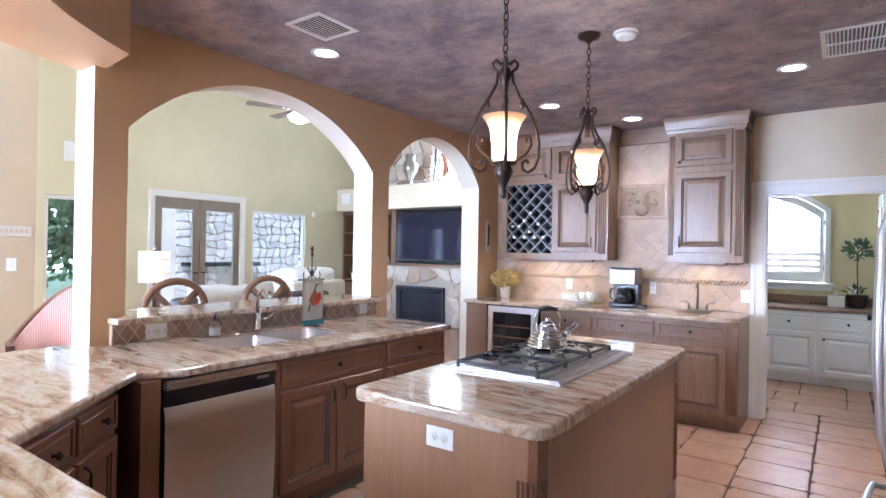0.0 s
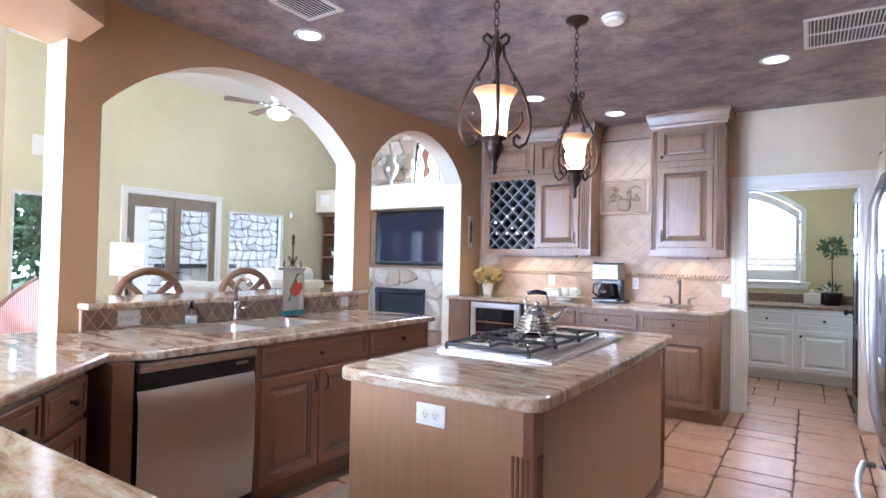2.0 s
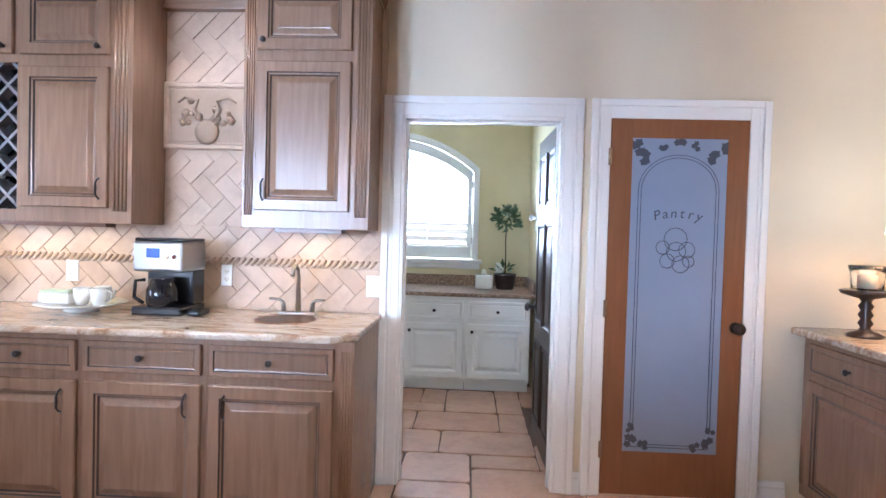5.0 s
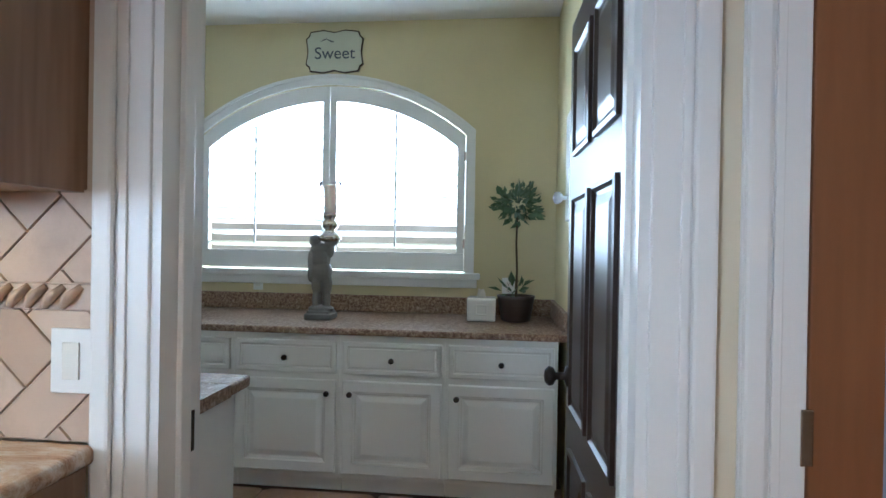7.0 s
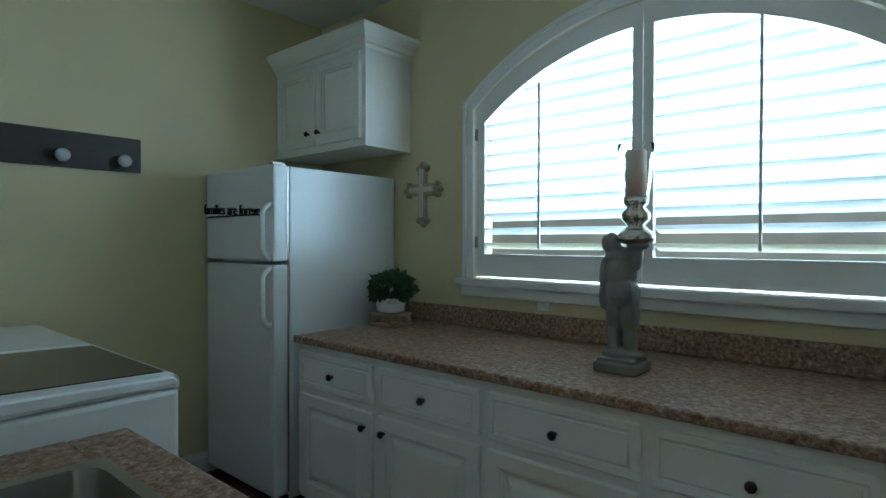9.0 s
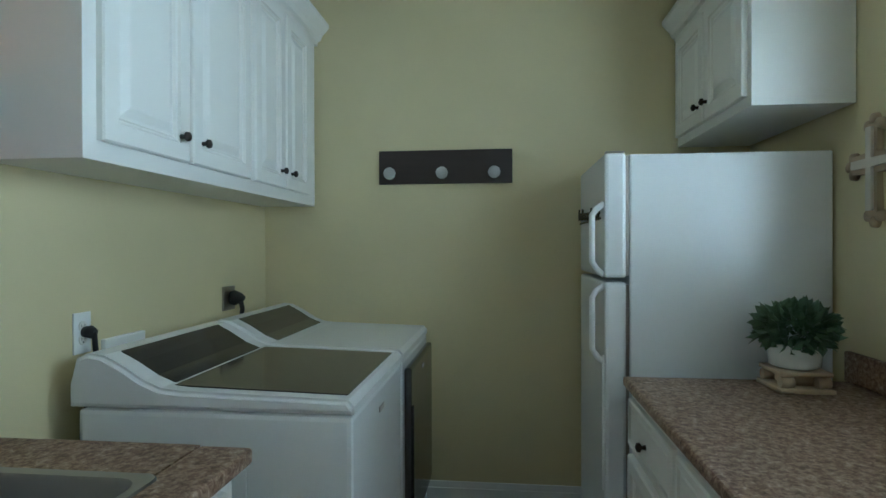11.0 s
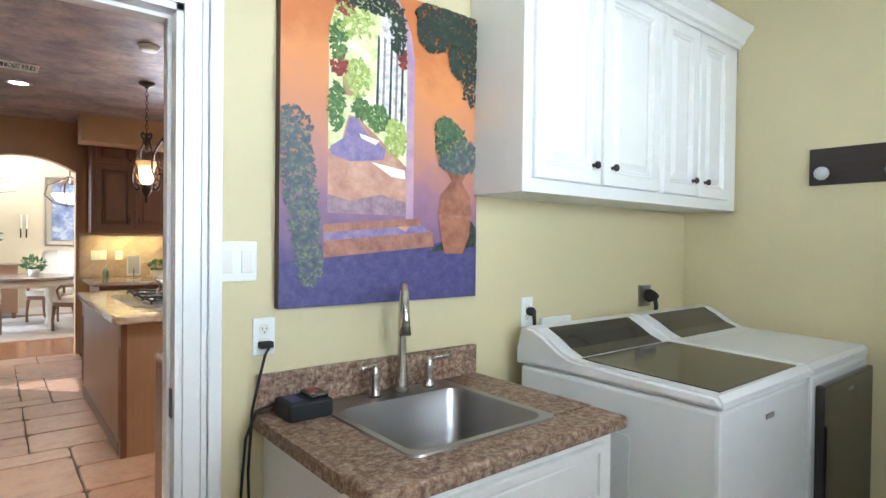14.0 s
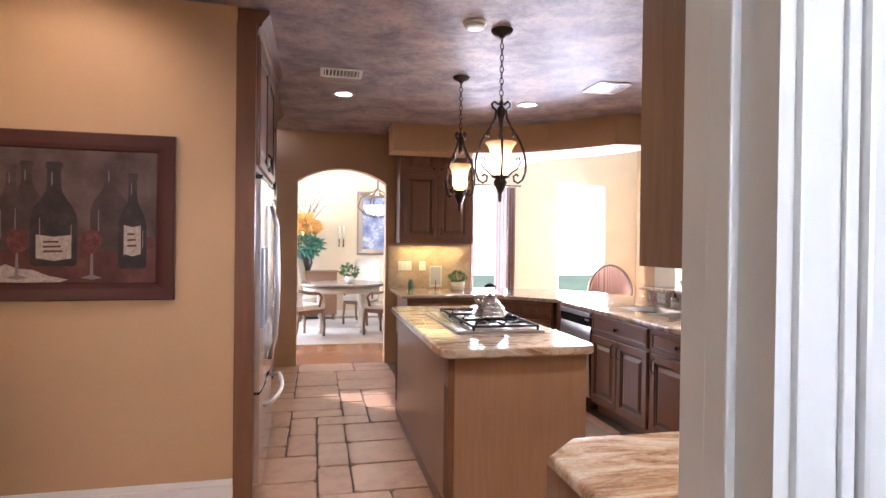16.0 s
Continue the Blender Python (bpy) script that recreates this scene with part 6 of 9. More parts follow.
bot_m = [spotted("painted dark bottle", (0.014, 0.008, 0.008), (0.03, 0.018, 0.017), (0.07, 0.045, 0.04), 9), spotted("painted shadowed bottle", (0.035, 0.016, 0.014), (0.06, 0.034, 0.03), (0.10, 0.062, 0.055), 9)]
lab_m = spotted("painted cream label", (0.30, 0.22, 0.17), (0.44, 0.36, 0.29), (0.55, 0.47, 0.39), 60)
glint = material("painted bottle glint", (0.22, 0.17, 0.16), 0.5)
wine_p = spotted("painted red wine", (0.07, 0.012, 0.012), (0.13, 0.03, 0.026), (0.20, 0.07, 0.06), 30)


def on_canvas(uu, vv, ww):
    return g.at(uu, vv, ww)


def painted_bottle(u, w_, top, base, k, label=None):
    """One brushed bottle: rounded foot and shoulders, a lip, a glint, and its label."""
    r, h = w_ / 2, top - base
    half = [(0.82, 0.0), (0.97, 0.02), (1.0, 0.06), (1.0, 0.42), (0.95, 0.50), (0.80, 0.57), (0.55, 0.64), (0.36, 0.71), (0.30, 0.78), (0.29, 0.93), (0.36, 0.94), (0.36, 0.985), (0.30, 1.0)]
    pts = [(u + r * a, base + h * b) for a, b in half] + [(u - r * a, base + h * b) for a, b in half[::-1]]
    d = 0.0146 + 0.0005 * k
    bt = part("painted_bottle", prism(pts, on_canvas, d, d + 0.0003), bot_m[0 if label else 1], W)
    for a, lo, hi in ((-0.62, 0.12, 0.46), (-0.12, 0.76, 0.9), (0.7, 0.2, 0.4)):
        part("painted_glint", prism([(u + r * a, base + h * lo), (u + r * (a + 0.07), base + h * (lo + 0.04)), (u + r * (a + 0.05), base + h * hi), (u + r * (a + 0.01), base + h * hi)], on_canvas, d + 0.0003, d + 0.0005), glint, bt)
    if label:
        a, b, c = label
        la = part("painted_label", prism([(u - a, b), (u, b - 0.012), (u + a, b), (u + a, c), (u, c - 0.010), (u - a, c)], on_canvas, d + 0.0003, d + 0.0006), lab_m, bt)
        for q in range(3):
            zz = b + (c - b) * (0.25 + 0.2 * q)
            part("label_stroke", prism([(u - a * 0.6, zz), (u + a * (0.5 - 0.1 * q), zz + 0.002), (u + a * (0.5 - 0.1 * q), zz + 0.012), (u - a * 0.6, zz + 0.010)], on_canvas, d + 0.0006, d + 0.0008), cloth_p, la)


painted_bottle(-2.06, 0.15, 1.79, 1.36, 0)
painted_bottle(-1.99, 0.17, 1.81, 1.37, 1)
painted_bottle(-1.61, 0.185, 1.82, 1.36, 2)
painted_bottle(-1.868, 0.215, 1.81, 1.28, 3, (0.08, 1.32, 1.44))
painted_bottle(-1.505, 0.135, 1.765, 1.27, 4, (0.04, 1.345, 1.495))
for u in (-2.03, -1.694):
    bowl_p = [(0.010, 1.345), (0.032, 1.36), (0.044, 1.39), (0.045, 1.43), (0.040, 1.465)]
    pts = [(u + a, b) for a, b in bowl_p] + [(u - a, b) for a, b in bowl_p[::-1]]
    gl_ = part("painted_glass", prism(pts, on_canvas, 0.0176, 0.0179), wine_p, W)
    part("painted_stem", prism([(u - 0.05, 1.222), (u, 1.212), (u + 0.05, 1.222), (u + 0.008, 1.236), (u + 0.005, 1.345), (u - 0.005, 1.345), (u - 0.008, 1.236)], on_canvas, 0.0179, 0.0181), glint, gl_)
part("painted_napkin", prism([(-2.125, 1.20), (-2.0, 1.198), (-1.84, 1.20), (-1.80, 1.212), (-1.90, 1.235), (-1.96, 1.262), (-2.03, 1.268), (-2.08, 1.29), (-2.125, 1.27)], on_canvas, 0.0168, 0.0172), lab_m, W)
sp = lamp("picture_light", "SPOT", look((1.75, 4.4, CZ - 0.05), (1.75, 3.66, 1.9)), 13, (1.0, 0.74, 0.48), 0.05, cone=105)
downlight(1.75, 4.4, 2)

# ---- laundry: window with plantation shutters ----
wf0 = Face((0, 8.91, 0), 0)
win = tagged(root("window_laundry", (-0.41, 8.91, 1.1), "arched window with white plantation shutters", "window"), kind="structure")
at_w = lambda u, v, w: wf0.at(u, v, w)
outer_c = [(WX0 - 0.055, 1.125)] + segment(WX0 - 0.055, 2.03, WX1 + 0.055, 2.387, 32) + [(WX1 + 0.055, 1.125)]
inner_c = [(WX1, 1.125)] + segment(WX0, WZS, WX1, WZC, 32)[::-1] + [(WX0, 1.125)]
part("window_casing", prism(outer_c + inner_c, at_w, 0.0, 0.022), TRIM, win)
out2 = [(WX0 - 0.06, 1.125)] + segment(WX0 - 0.06, 2.03, WX1 + 0.06, 2.393, 32) + [(WX1 + 0.06, 1.125)]
in2 = [(WX1 + 0.042, 1.125)] + segment(WX0 - 0.042, 2.025, WX1 + 0.042, 2.373, 32)[::-1] + [(WX0 - 0.042, 1.125)]
part("casing_bead", prism(out2 + in2, at_w, 0.022, 0.034), TRIM, win)
part("window_sill", wf0.box(WX0 - 0.10, 1.085, 0, WX1 + 0.10, 1.125, 0.055, 0.008), TRIM, win)
part("sill_apron", wf0.box(WX0 - 0.08, 1.03, 0, WX1 + 0.08, 1.085, 0.025, 0.008), TRIM, win)
LX0, LX1, LZ0, LZS, LZC = -1.24, 0.425, 1.25, 1.925, 2.225
MX = -0.415
lou = segment(LX0, LZS, LX1, LZC, 40)
opening = segment(WX0 + 0.006, WZS, WX1 - 0.006, WZC - 0.006, 40)


def height_at(curve, x):
    for (xa, za), (xb, zb) in zip(curve, curve[1:]):
        if xa <= x <= xb:
            return za + (zb - za) * (x - xa) / max(1e-6, xb - xa)
    return curve[0][1]


for side in (0, 1):
    a, b = (WX0 + 0.006, MX - 0.002) if side == 0 else (MX + 0.002, WX1 - 0.006)
    la, lb = (LX0, MX - 0.045) if side == 0 else (MX + 0.045, LX1)
    sh = part("shutter", wf0.box(a, 1.135, -0.035, b, LZ0, -0.005, 0.003), TRIM, win, "white shutter panel with tilted louvres")
    for u0, u1 in ((a, la), (lb, b)):
        m = (u0 + u1) / 2
        pts = [(u0, LZ0), (u1, LZ0), (u1, min(height_at(lou, min(max(u1, LX0 + 0.001), LX1 - 0.001)), 9)), (u0, min(height_at(opening, u0 + 0.0005), height_at(lou, min(max(u0, LX0 + 0.001), LX1 - 0.001)) + 0.0 if u0 > LX0 else LZS))]
        part("stile", prism(pts, at_w, -0.035, -0.005), TRIM, sh)
    n = 14
    lo = [(la + (lb - la) * k / n, height_at(lou, min(max(la + (lb - la) * k / n, LX0 + 0.0005), LX1 - 0.0005))) for k in range(n + 1)]
    xs = [a + (b - a) * k / n for k in range(n + 1)]
    hi = [(x, height_at(opening, min(max(x, opening[0][0] + 0.0005), opening[-1][0] - 0.0005))) for x in xs]
    ends = [(b, LZS if side else lo[-1][1])] if side else []
    start = [(a, LZS)] if side == 0 else [(a, lo[0][1])]
    part("arched_rail", prism(start + lo + ([(b, LZS)] if side else [(b, lo[-1][1])]) + hi[::-1], at_w, -0.036, -0.004), TRIM, sh)
    z = LZ0 + 0.042
    while z < LZC - 0.03:
        xs = [x for x, h in lou if h > z + 0.02 and la <= x <= lb]
        if len(xs) > 1:
            u0, u1 = (la + 0.003 if z < LZS - 0.02 else min(xs) + 0.004), (lb - 0.003 if z < LZS - 0.02 else max(xs) - 0.004)
            if side == 0:
                u1 = lb - 0.003
            else:
                u0 = la + 0.003
            bm = bmesh.new()
            sec = [(-0.044, 0.0), (-0.02, 0.0055), (0.02, 0.0055), (0.044, 0.0), (0.02, -0.0055), (-0.02, -0.0055)]
            ang = radians(-22)
            pts = [(s * math.cos(ang) - q * math.sin(ang), -s * math.sin(ang) + q * math.cos(ang) * 1.0) for s, q in sec]
            prism([(p, q) for p, q in pts], lambda p, q, w: wf0.at(w, z + q, -0.045 + p), u0, u1, bm)
            part("louvre", bm, TRIM, sh)
        z += 0.0755
    tx = la + (lb - la) * (0.42 if side == 0 else 0.5)
    part("tilt_rod", wf0.box(tx - 0.006, LZ0 + 0.03, -0.004, tx + 0.006, height_at(lou, tx) - 0.05 if side == 0 else LZC - 0.07, 0.006, 0.002), TRIM, sh)
    for hz in (1.31, 1.87):
        hx = a if side == 0 else b
        part("hinge", wf0.box(hx - 0.008, hz - 0.03, -0.006, hx + 0.008, hz + 0.03, 0.004, 0.002), PEWTER, sh)

# ---- laundry counter along the window ----
cz = LC
lf = Face((0, 8.165, 0), 0)
bounds = [-1.785, -1.235, -0.675, -0.105, 0.44, 1.0]
grips = [1, -1, 1, -1, -1]
for (a, b), gside in zip(zip(bounds, bounds[1:]), grips):
    gu = b - 0.06 if gside > 0 else a + 0.06
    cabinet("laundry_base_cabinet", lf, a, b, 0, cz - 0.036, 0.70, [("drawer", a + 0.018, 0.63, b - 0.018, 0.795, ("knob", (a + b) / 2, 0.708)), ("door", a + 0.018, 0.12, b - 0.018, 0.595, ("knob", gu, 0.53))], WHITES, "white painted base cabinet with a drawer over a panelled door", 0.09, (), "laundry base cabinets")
bm = box(-1.80, 8.135, cz - 0.035, 1.045, 8.905, cz, 0.012, seg=3)
solid("laundry_countertop", bm, LAMINATE, "brown speckled laminate countertop under the window", "countertop", "thing", origin=(-0.4, 8.5, cz))
bm = box(-1.80, 8.885, cz + 0.001, 1.045, 8.908, cz + 0.105, 0.006)
box(1.022, 8.16, cz + 0.001, 1.046, 8.885, cz + 0.105, 0.006, bm)
solid("laundry_upstand", bm, LAMINATE, "brown speckled laminate upstand", "upstand", "thing", origin=(-0.4, 8.89, cz))

# ---- white fridge ----
g0 = root("white_fridge", (-2.23, 8.46, 0), "white top-freezer fridge with moulded handles", "fridge")
fx0, fx1 = -2.56, -1.885
part("body", box(fx0 + 0.005, 8.18, 0.03, fx1 - 0.004, 8.90, 1.685, 0.008), APPLIANCE, g0)
part("plinth", box(fx0 + 0.02, 8.155, 0.0, fx1 - 0.02, 8.5, 0.05), BLACK, g0)
wf1 = Face((0, 8.18, 0), 0)
for nm, z0, z1 in (("freezer_door", 1.215, 1.69), ("fridge_door", 0.06, 1.20)):
    d = part(nm, wf1.box(fx0, z0, 0.012, fx1, z1, 0.092, 0.014), APPLIANCE, g0)
    part("gasket", wf1.box(fx0 + 0.01, z0 + 0.01, 0.001, fx1 - 0.01, z1 - 0.01, 0.012), PEWTER, d)
    ha, hb = (1.225, 1.50) if nm == "freezer_door" else (0.66, 1.185)
    mid = 1.24 if nm == "freezer_door" else 0.92
    pts = [(fx1 - 0.03, hb, 0.09), (fx1 - 0.03, hb - 0.02, 0.118), (fx1 - 0.03, hb - 0.045, 0.135), (fx1 - 0.03, ha + (0.05 if nm == "freezer_door" else 0.28), 0.135), (fx1 - 0.03, ha + (0.02 if nm == "freezer_door" else 0.25), 0.115), (fx1 - 0.03, ha + (0.0 if nm == "freezer_door" else 0.23), 0.09)]
    part("handle", wf1.tube(pts, 0.0125, n=10), APPLIANCE, d)
    if nm == "fridge_door":
        part("handle_trim", wf1.box(fx1 - 0.042, 0.40, 0.088, fx1 - 0.018, 0.92, 0.1, 0.004), APPLIANCE, d)
part("hinge_cap", box(fx1 - 0.05, 8.095, 1.69, fx1 - 0.02, 8.165, 1.70, 0.003), PEWTER, g0)
wd = root("word_sign", (-2.25, 8.075, 1.45), "black cut-out lettering sign on the freezer door", "sign")
lettering("letters", "families are forever", pose(-2.265, 8.0815, 1.475, 90, 0, 0) @ pose(0, 0, 0, 0, 0, -2.5), 0.078, BLACK, wd, 0.003)
part("bar", wf1.box(fx0 + 0.03, 1.442, 0.094, fx1 - 0.07, 1.450, 0.100), BLACK, wd)

# cabinet over the fridge
of = Face((0, 8.565, 0), 0)
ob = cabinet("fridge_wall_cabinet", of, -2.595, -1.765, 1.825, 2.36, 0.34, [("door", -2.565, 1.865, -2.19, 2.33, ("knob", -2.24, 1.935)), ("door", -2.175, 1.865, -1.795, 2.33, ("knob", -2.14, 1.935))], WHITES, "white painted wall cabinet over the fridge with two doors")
crown("crown", of, -2.595, -1.765, 2.34, 2.45, 0.34, ob, WHITE_CAB, 0.075, (False, True))

# ---- wall cabinets over the washer ----
sf = Face((0, 6.715, 0), 180)
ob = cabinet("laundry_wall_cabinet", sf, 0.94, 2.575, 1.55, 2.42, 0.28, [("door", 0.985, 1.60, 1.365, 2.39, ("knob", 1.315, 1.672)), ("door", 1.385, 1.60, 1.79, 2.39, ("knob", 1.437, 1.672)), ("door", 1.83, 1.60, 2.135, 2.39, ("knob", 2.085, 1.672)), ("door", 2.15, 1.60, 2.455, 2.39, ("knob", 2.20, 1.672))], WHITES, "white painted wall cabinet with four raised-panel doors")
crown("crown", sf, 0.94, 2.59, 2.40, 2.51, 0.28, ob, WHITE_CAB, 0.075, (True, False))

# ---- laundry sink ----
sz = 0.862
kf = Face((0, 7.075, 0), 180)
cabinet("laundry_sink_cabinet", kf, 0.135, 0.955, 0, sz - 0.04, 0.63, [("drawer", 0.19, 0.62, 0.90, 0.79, ("knob", 0.545, 0.705)), ("door", 0.19, 0.12, 0.54, 0.585, ("knob", 0.49, 0.53)), ("door", 0.55, 0.12, 0.90, 0.585, ("knob", 0.60, 0.53))], WHITES, "white painted sink cabinet with a false drawer and doors", 0.09, hollow=True)
hx0, hx1, hy0, hy1 = -0.775, -0.30, 6.565, 6.98
bm = box(-0.985, hy1, sz - 0.04, -0.10, 7.115, sz, 0.012, seg=3)
box(-0.985, 6.435, sz - 0.0395, -0.10, hy0, sz, 0.004, bm)
box(-0.985, hy0, sz - 0.0395, hx0, hy1, sz - 0.0005, bm=bm)
box(hx1, hy0, sz - 0.0395, -0.10, hy1, sz - 0.0005, bm=bm)
solid("sink_countertop", bm, LAMINATE, "brown speckled laminate top with a sink cut-out", "countertop", "thing", origin=(-0.54, 6.78, sz))
solid("laundry_sink_upstand", box(-0.975, 6.433, sz + 0.001, -0.115, 6.456, 0.975, 0.006), LAMINATE, "brown speckled laminate upstand behind the sink", "upstand", "thing", origin=(-0.54, 6.445, sz))
s0 = root("laundry_sink", (-0.54, 6.73, sz), "steel drop-in laundry sink with a wide rim", "sink")
bm = bmesh.new()
rim = [rounded(-0.80, 6.47, -0.275, 7.005, 0.03, 4), rounded(-0.798, 6.472, -0.277, 7.003, 0.03, 4), rounded(-0.775, 6.57, -0.30, 6.98, 0.05, 4)]
lv = [[bm.verts.new((x, y, h)) for x, y in pts] for pts, h in zip(rim, (sz + 0.0005, sz + 0.006, sz + 0.004))]
for a, b in zip(lv, lv[1:]):
    for i in range(len(a)):
        bm.faces.new((a[i], a[(i + 1) % len(a)], b[(i + 1) % len(b)], b[i]))
part("rim", bm, SINK_STEEL, s0)
bowl(-0.775, 6.57, -0.30, 6.98, sz + 0.004, 0.20, s0, SINK_STEEL)
part("drain", lathe(-0.54, 6.77, [(0.045, sz - 0.194), (0.04, sz - 0.19), (0.03, sz - 0.194)], n=20), CHROME, s0)
f0 = root("laundry_faucet", (-0.58, 6.515, sz), "brushed nickel gooseneck faucet with two lever handles", "faucet")
part("spout", tube([(-0.58, 6.515, sz + 0.006), (-0.58, 6.515, sz + 0.03), (-0.58, 6.515, sz + 0.10), (-0.58, 6.515, sz + 0.28)] + [(-0.58 + 0.53 * (0.09 - 0.09 * math.cos(math.pi * k / 8)), 6.515 + 0.85 * (0.09 - 0.09 * math.cos(math.pi * k / 8)), sz + 0.28 + 0.09 * math.sin(math.pi * k / 8)) for k in range(1, 9)] + [(-0.481, 6.674, sz + 0.225)], [0.026, 0.022, 0.015, 0.0125] + [0.0125] * 7 + [0.014, 0.019], n=14), NICKEL, f0)
for hx in (-0.475, -0.695):
    hd = part("handle", lathe(hx, 6.515, [(0.022, sz + 0.006), (0.02, sz + 0.015), (0.013, sz + 0.03), (0.016, sz + 0.06), (0.014, sz + 0.10), (0.008, sz + 0.11)], n=16), NICKEL, f0)
    sgn = 1 if hx > -0.55 else -1
    part("lever", tube([(hx, 6.515, sz + 0.10), (hx + sgn * 0.03, 6.53, sz + 0.108), (hx + sgn * 0.075, 6.55, sz + 0.112)], [0.009, 0.007, 0.006], n=10), NICKEL, hd)

# ---- washer and dryer ----


def machine(name, x0, x1, washer):
    """A laundry machine: cabinet, rounded top deck with a swept-up console, lid or door."""
    m = root(name, ((x0 + x1) / 2, 6.92, 0), "white top-loading washing machine with a smoked glass lid" if washer else "white dryer with a dark front door", "washing machine" if washer else "dryer")
    y0, y1, zb = 6.50, 7.31, 0.892
    part("body", box(x0, y0 + 0.03, 0.02, x1, y1, zb - 0.004, 0.014), APPLIANCE, m)
    part("plinth", box(x0 + 0.03, y0 + 0.1, 0.0, x1 - 0.03, y1 - 0.05, 0.022), BLACK, m)
    prof = [(y0, zb), (y1 + 0.004, zb), (y1 + 0.004, zb + 0.022), (y1 - 0.012, zb + 0.04), (6.83, zb + 0.052), (6.77, zb + 0.058), (6.72, zb + 0.078), (6.66, zb + 0.115), (6.60, zb + 0.145), (6.555, zb + 0.15), (6.52, zb + 0.135), (y0, zb + 0.06)]
    bm = prism(prof, YZ, x0 - 0.002, x1 + 0.002)
    bm.normal_update()
    bmesh.ops.bevel(bm, geom=[e for e in bm.edges if abs(e.verts[0].co.x - e.verts[1].co.x) < 1e-6], offset=0.012, segments=3, affect="EDGES")
    part("top_deck", bm, APPLIANCE, m)
    cprof = [(6.775, zb + 0.0585), (6.72, zb + 0.0795), (6.66, zb + 0.1165), (6.605, zb + 0.1455), (6.60, zb + 0.140), (6.66, zb + 0.11), (6.72, zb + 0.072), (6.775, zb + 0.052)]
    c = part("console", prism(cprof, YZ, x0 + 0.075, x1 - 0.075), SMOKED, m, "dark glossy control console")
    if washer:
        lp = prism([(6.785, zb + 0.0578), (7.285, zb + 0.0435), (7.285, zb + 0.036), (6.785, zb + 0.05)], YZ, x0 + 0.05, x1 - 0.05)
        part("lid", lp, SMOKED, m, "smoked glass lid")
        part("badge", Face((0, y1 + 0.001, 0), 180).box(-(x0 + x1) / 2 - 0.03, zb - 0.085, 0, -(x0 + x1) / 2 + 0.03, zb - 0.068, 0.002), PEWTER, m)
        side = Face((x1, 0, 0), 90)
        bm = side.box(6.68, 0.10, 0.0, 7.02, 0.74, 0.004, 0.003)
        side.box(6.75, 0.10, 0.004, 6.95, 0.66, 0.007, 0.003, bm)
        part("side_embossing", bm, APPLIANCE, m)
    else:
        fr = Face((0, y1, 0), 180)
        d = part("door", fr.box(-x1 + 0.035, 0.17, 0.001, -x0 - 0.035, zb - 0.04, 0.032, 0.012), SMOKED, m, "dark glossy front door")
        part("door_handle", fr.box(-x1 + 0.045, 0.30, 0.028, -x1 + 0.06, 0.70, 0.04, 0.004), BLACK, d)
        part("badge", fr.box(-(x0 + x1) / 2 - 0.03, zb - 0.10, 0.032, -(x0 + x1) / 2 + 0.03, zb - 0.085, 0.034), PEWTER, m)
    return m


machine("washing_machine", -1.845, -1.145, True)
machine("clothes_dryer", -2.565, -1.868, False)

# ---- wall plates, plugs and cords ----
outlet("laundry_switch", lface, 0.0, 1.25, 0.115, 1.365, "white double rocker switch plate", kind="switch", n=2)
outlet("sink_wall_outlet", lface, 0.105, 1.03, 0.172, 1.14, "white wall outlet with a black plug")
outlet("washer_outlet", lface, 1.245, 1.015, 1.315, 1.14, "white wall outlet beside the washer")
o = root("dryer_outlet", (-2.2, LW, 1.1), "dark square dryer outlet with a big black plug", "socket")
part("plate", lface.box(2.13, 1.045, 0.001, 2.235, 1.155, 0.012, 0.003), PEWTER, o)
part("plug", lface.turned(2.20, 1.10, [(0.032, 0.012), (0.035, 0.03), (0.022, 0.06), (0.01, 0.075)], n=16), RUBBER, o)
part("cord", lface.tube([(2.20, 1.10, 0.055), (2.20, 1.05, 0.065), (2.205, 0.98, 0.055), (2.21, 0.90, 0.04)], 0.011), RUBBER, o)
o = root("charger_cord", (-0.14, 6.47, 0.0), "black power cord hanging from the wall outlet", "cord")
part("plug", lface.box(0.118, 1.052, 0.008, 0.158, 1.072, 0.035, 0.005), RUBBER, o)
part("cord", lface.tube([(0.15, 1.062, 0.03), (0.128, 1.04, 0.045), (0.112, 0.97, 0.04), (0.094, 0.88, 0.035), (0.085, 0.7, 0.03), (0.092, 0.5, 0.03), (0.075, 0.3, 0.03), (0.085, 0.02, 0.03)], 0.0042), RUBBER, o)
part("cord", lface.tube([(0.16, 0.90, 0.07), (0.10, 0.88, 0.05), (0.075, 0.80, 0.035), (0.062, 0.6, 0.03), (0.07, 0.35, 0.03), (0.08, 0.02, 0.035)], 0.0042), RUBBER, o)
o = root("power_cable", (-1.28, 6.47, 0.9), "black washer plug and cord with a white hose end", "cord")
part("plug", lface.turned(1.285, 1.08, [(0.016, 0.008), (0.02, 0.03), (0.01, 0.045)], n=12), RUBBER, o)
part("cord", lface.tube([(1.285, 1.08, 0.04), (1.287, 1.0, 0.045), (1.255, 0.92, 0.05), (1.225, 0.8, 0.05), (1.21, 0.6, 0.05)], 0.008), RUBBER, o)
part("adapter", lface.box(1.27, 0.94, 0.004, 1.31, 1.0, 0.04, 0.006), PLASTIC, o)
o = root("valve_box", (-1.5, LW, 1.0), "white washer valve cover on the wall", "valve cover")
part("cover", lface.box(1.36, 0.98, 0.001, 1.56, 1.045, 0.02, 0.006), PLASTIC, o)
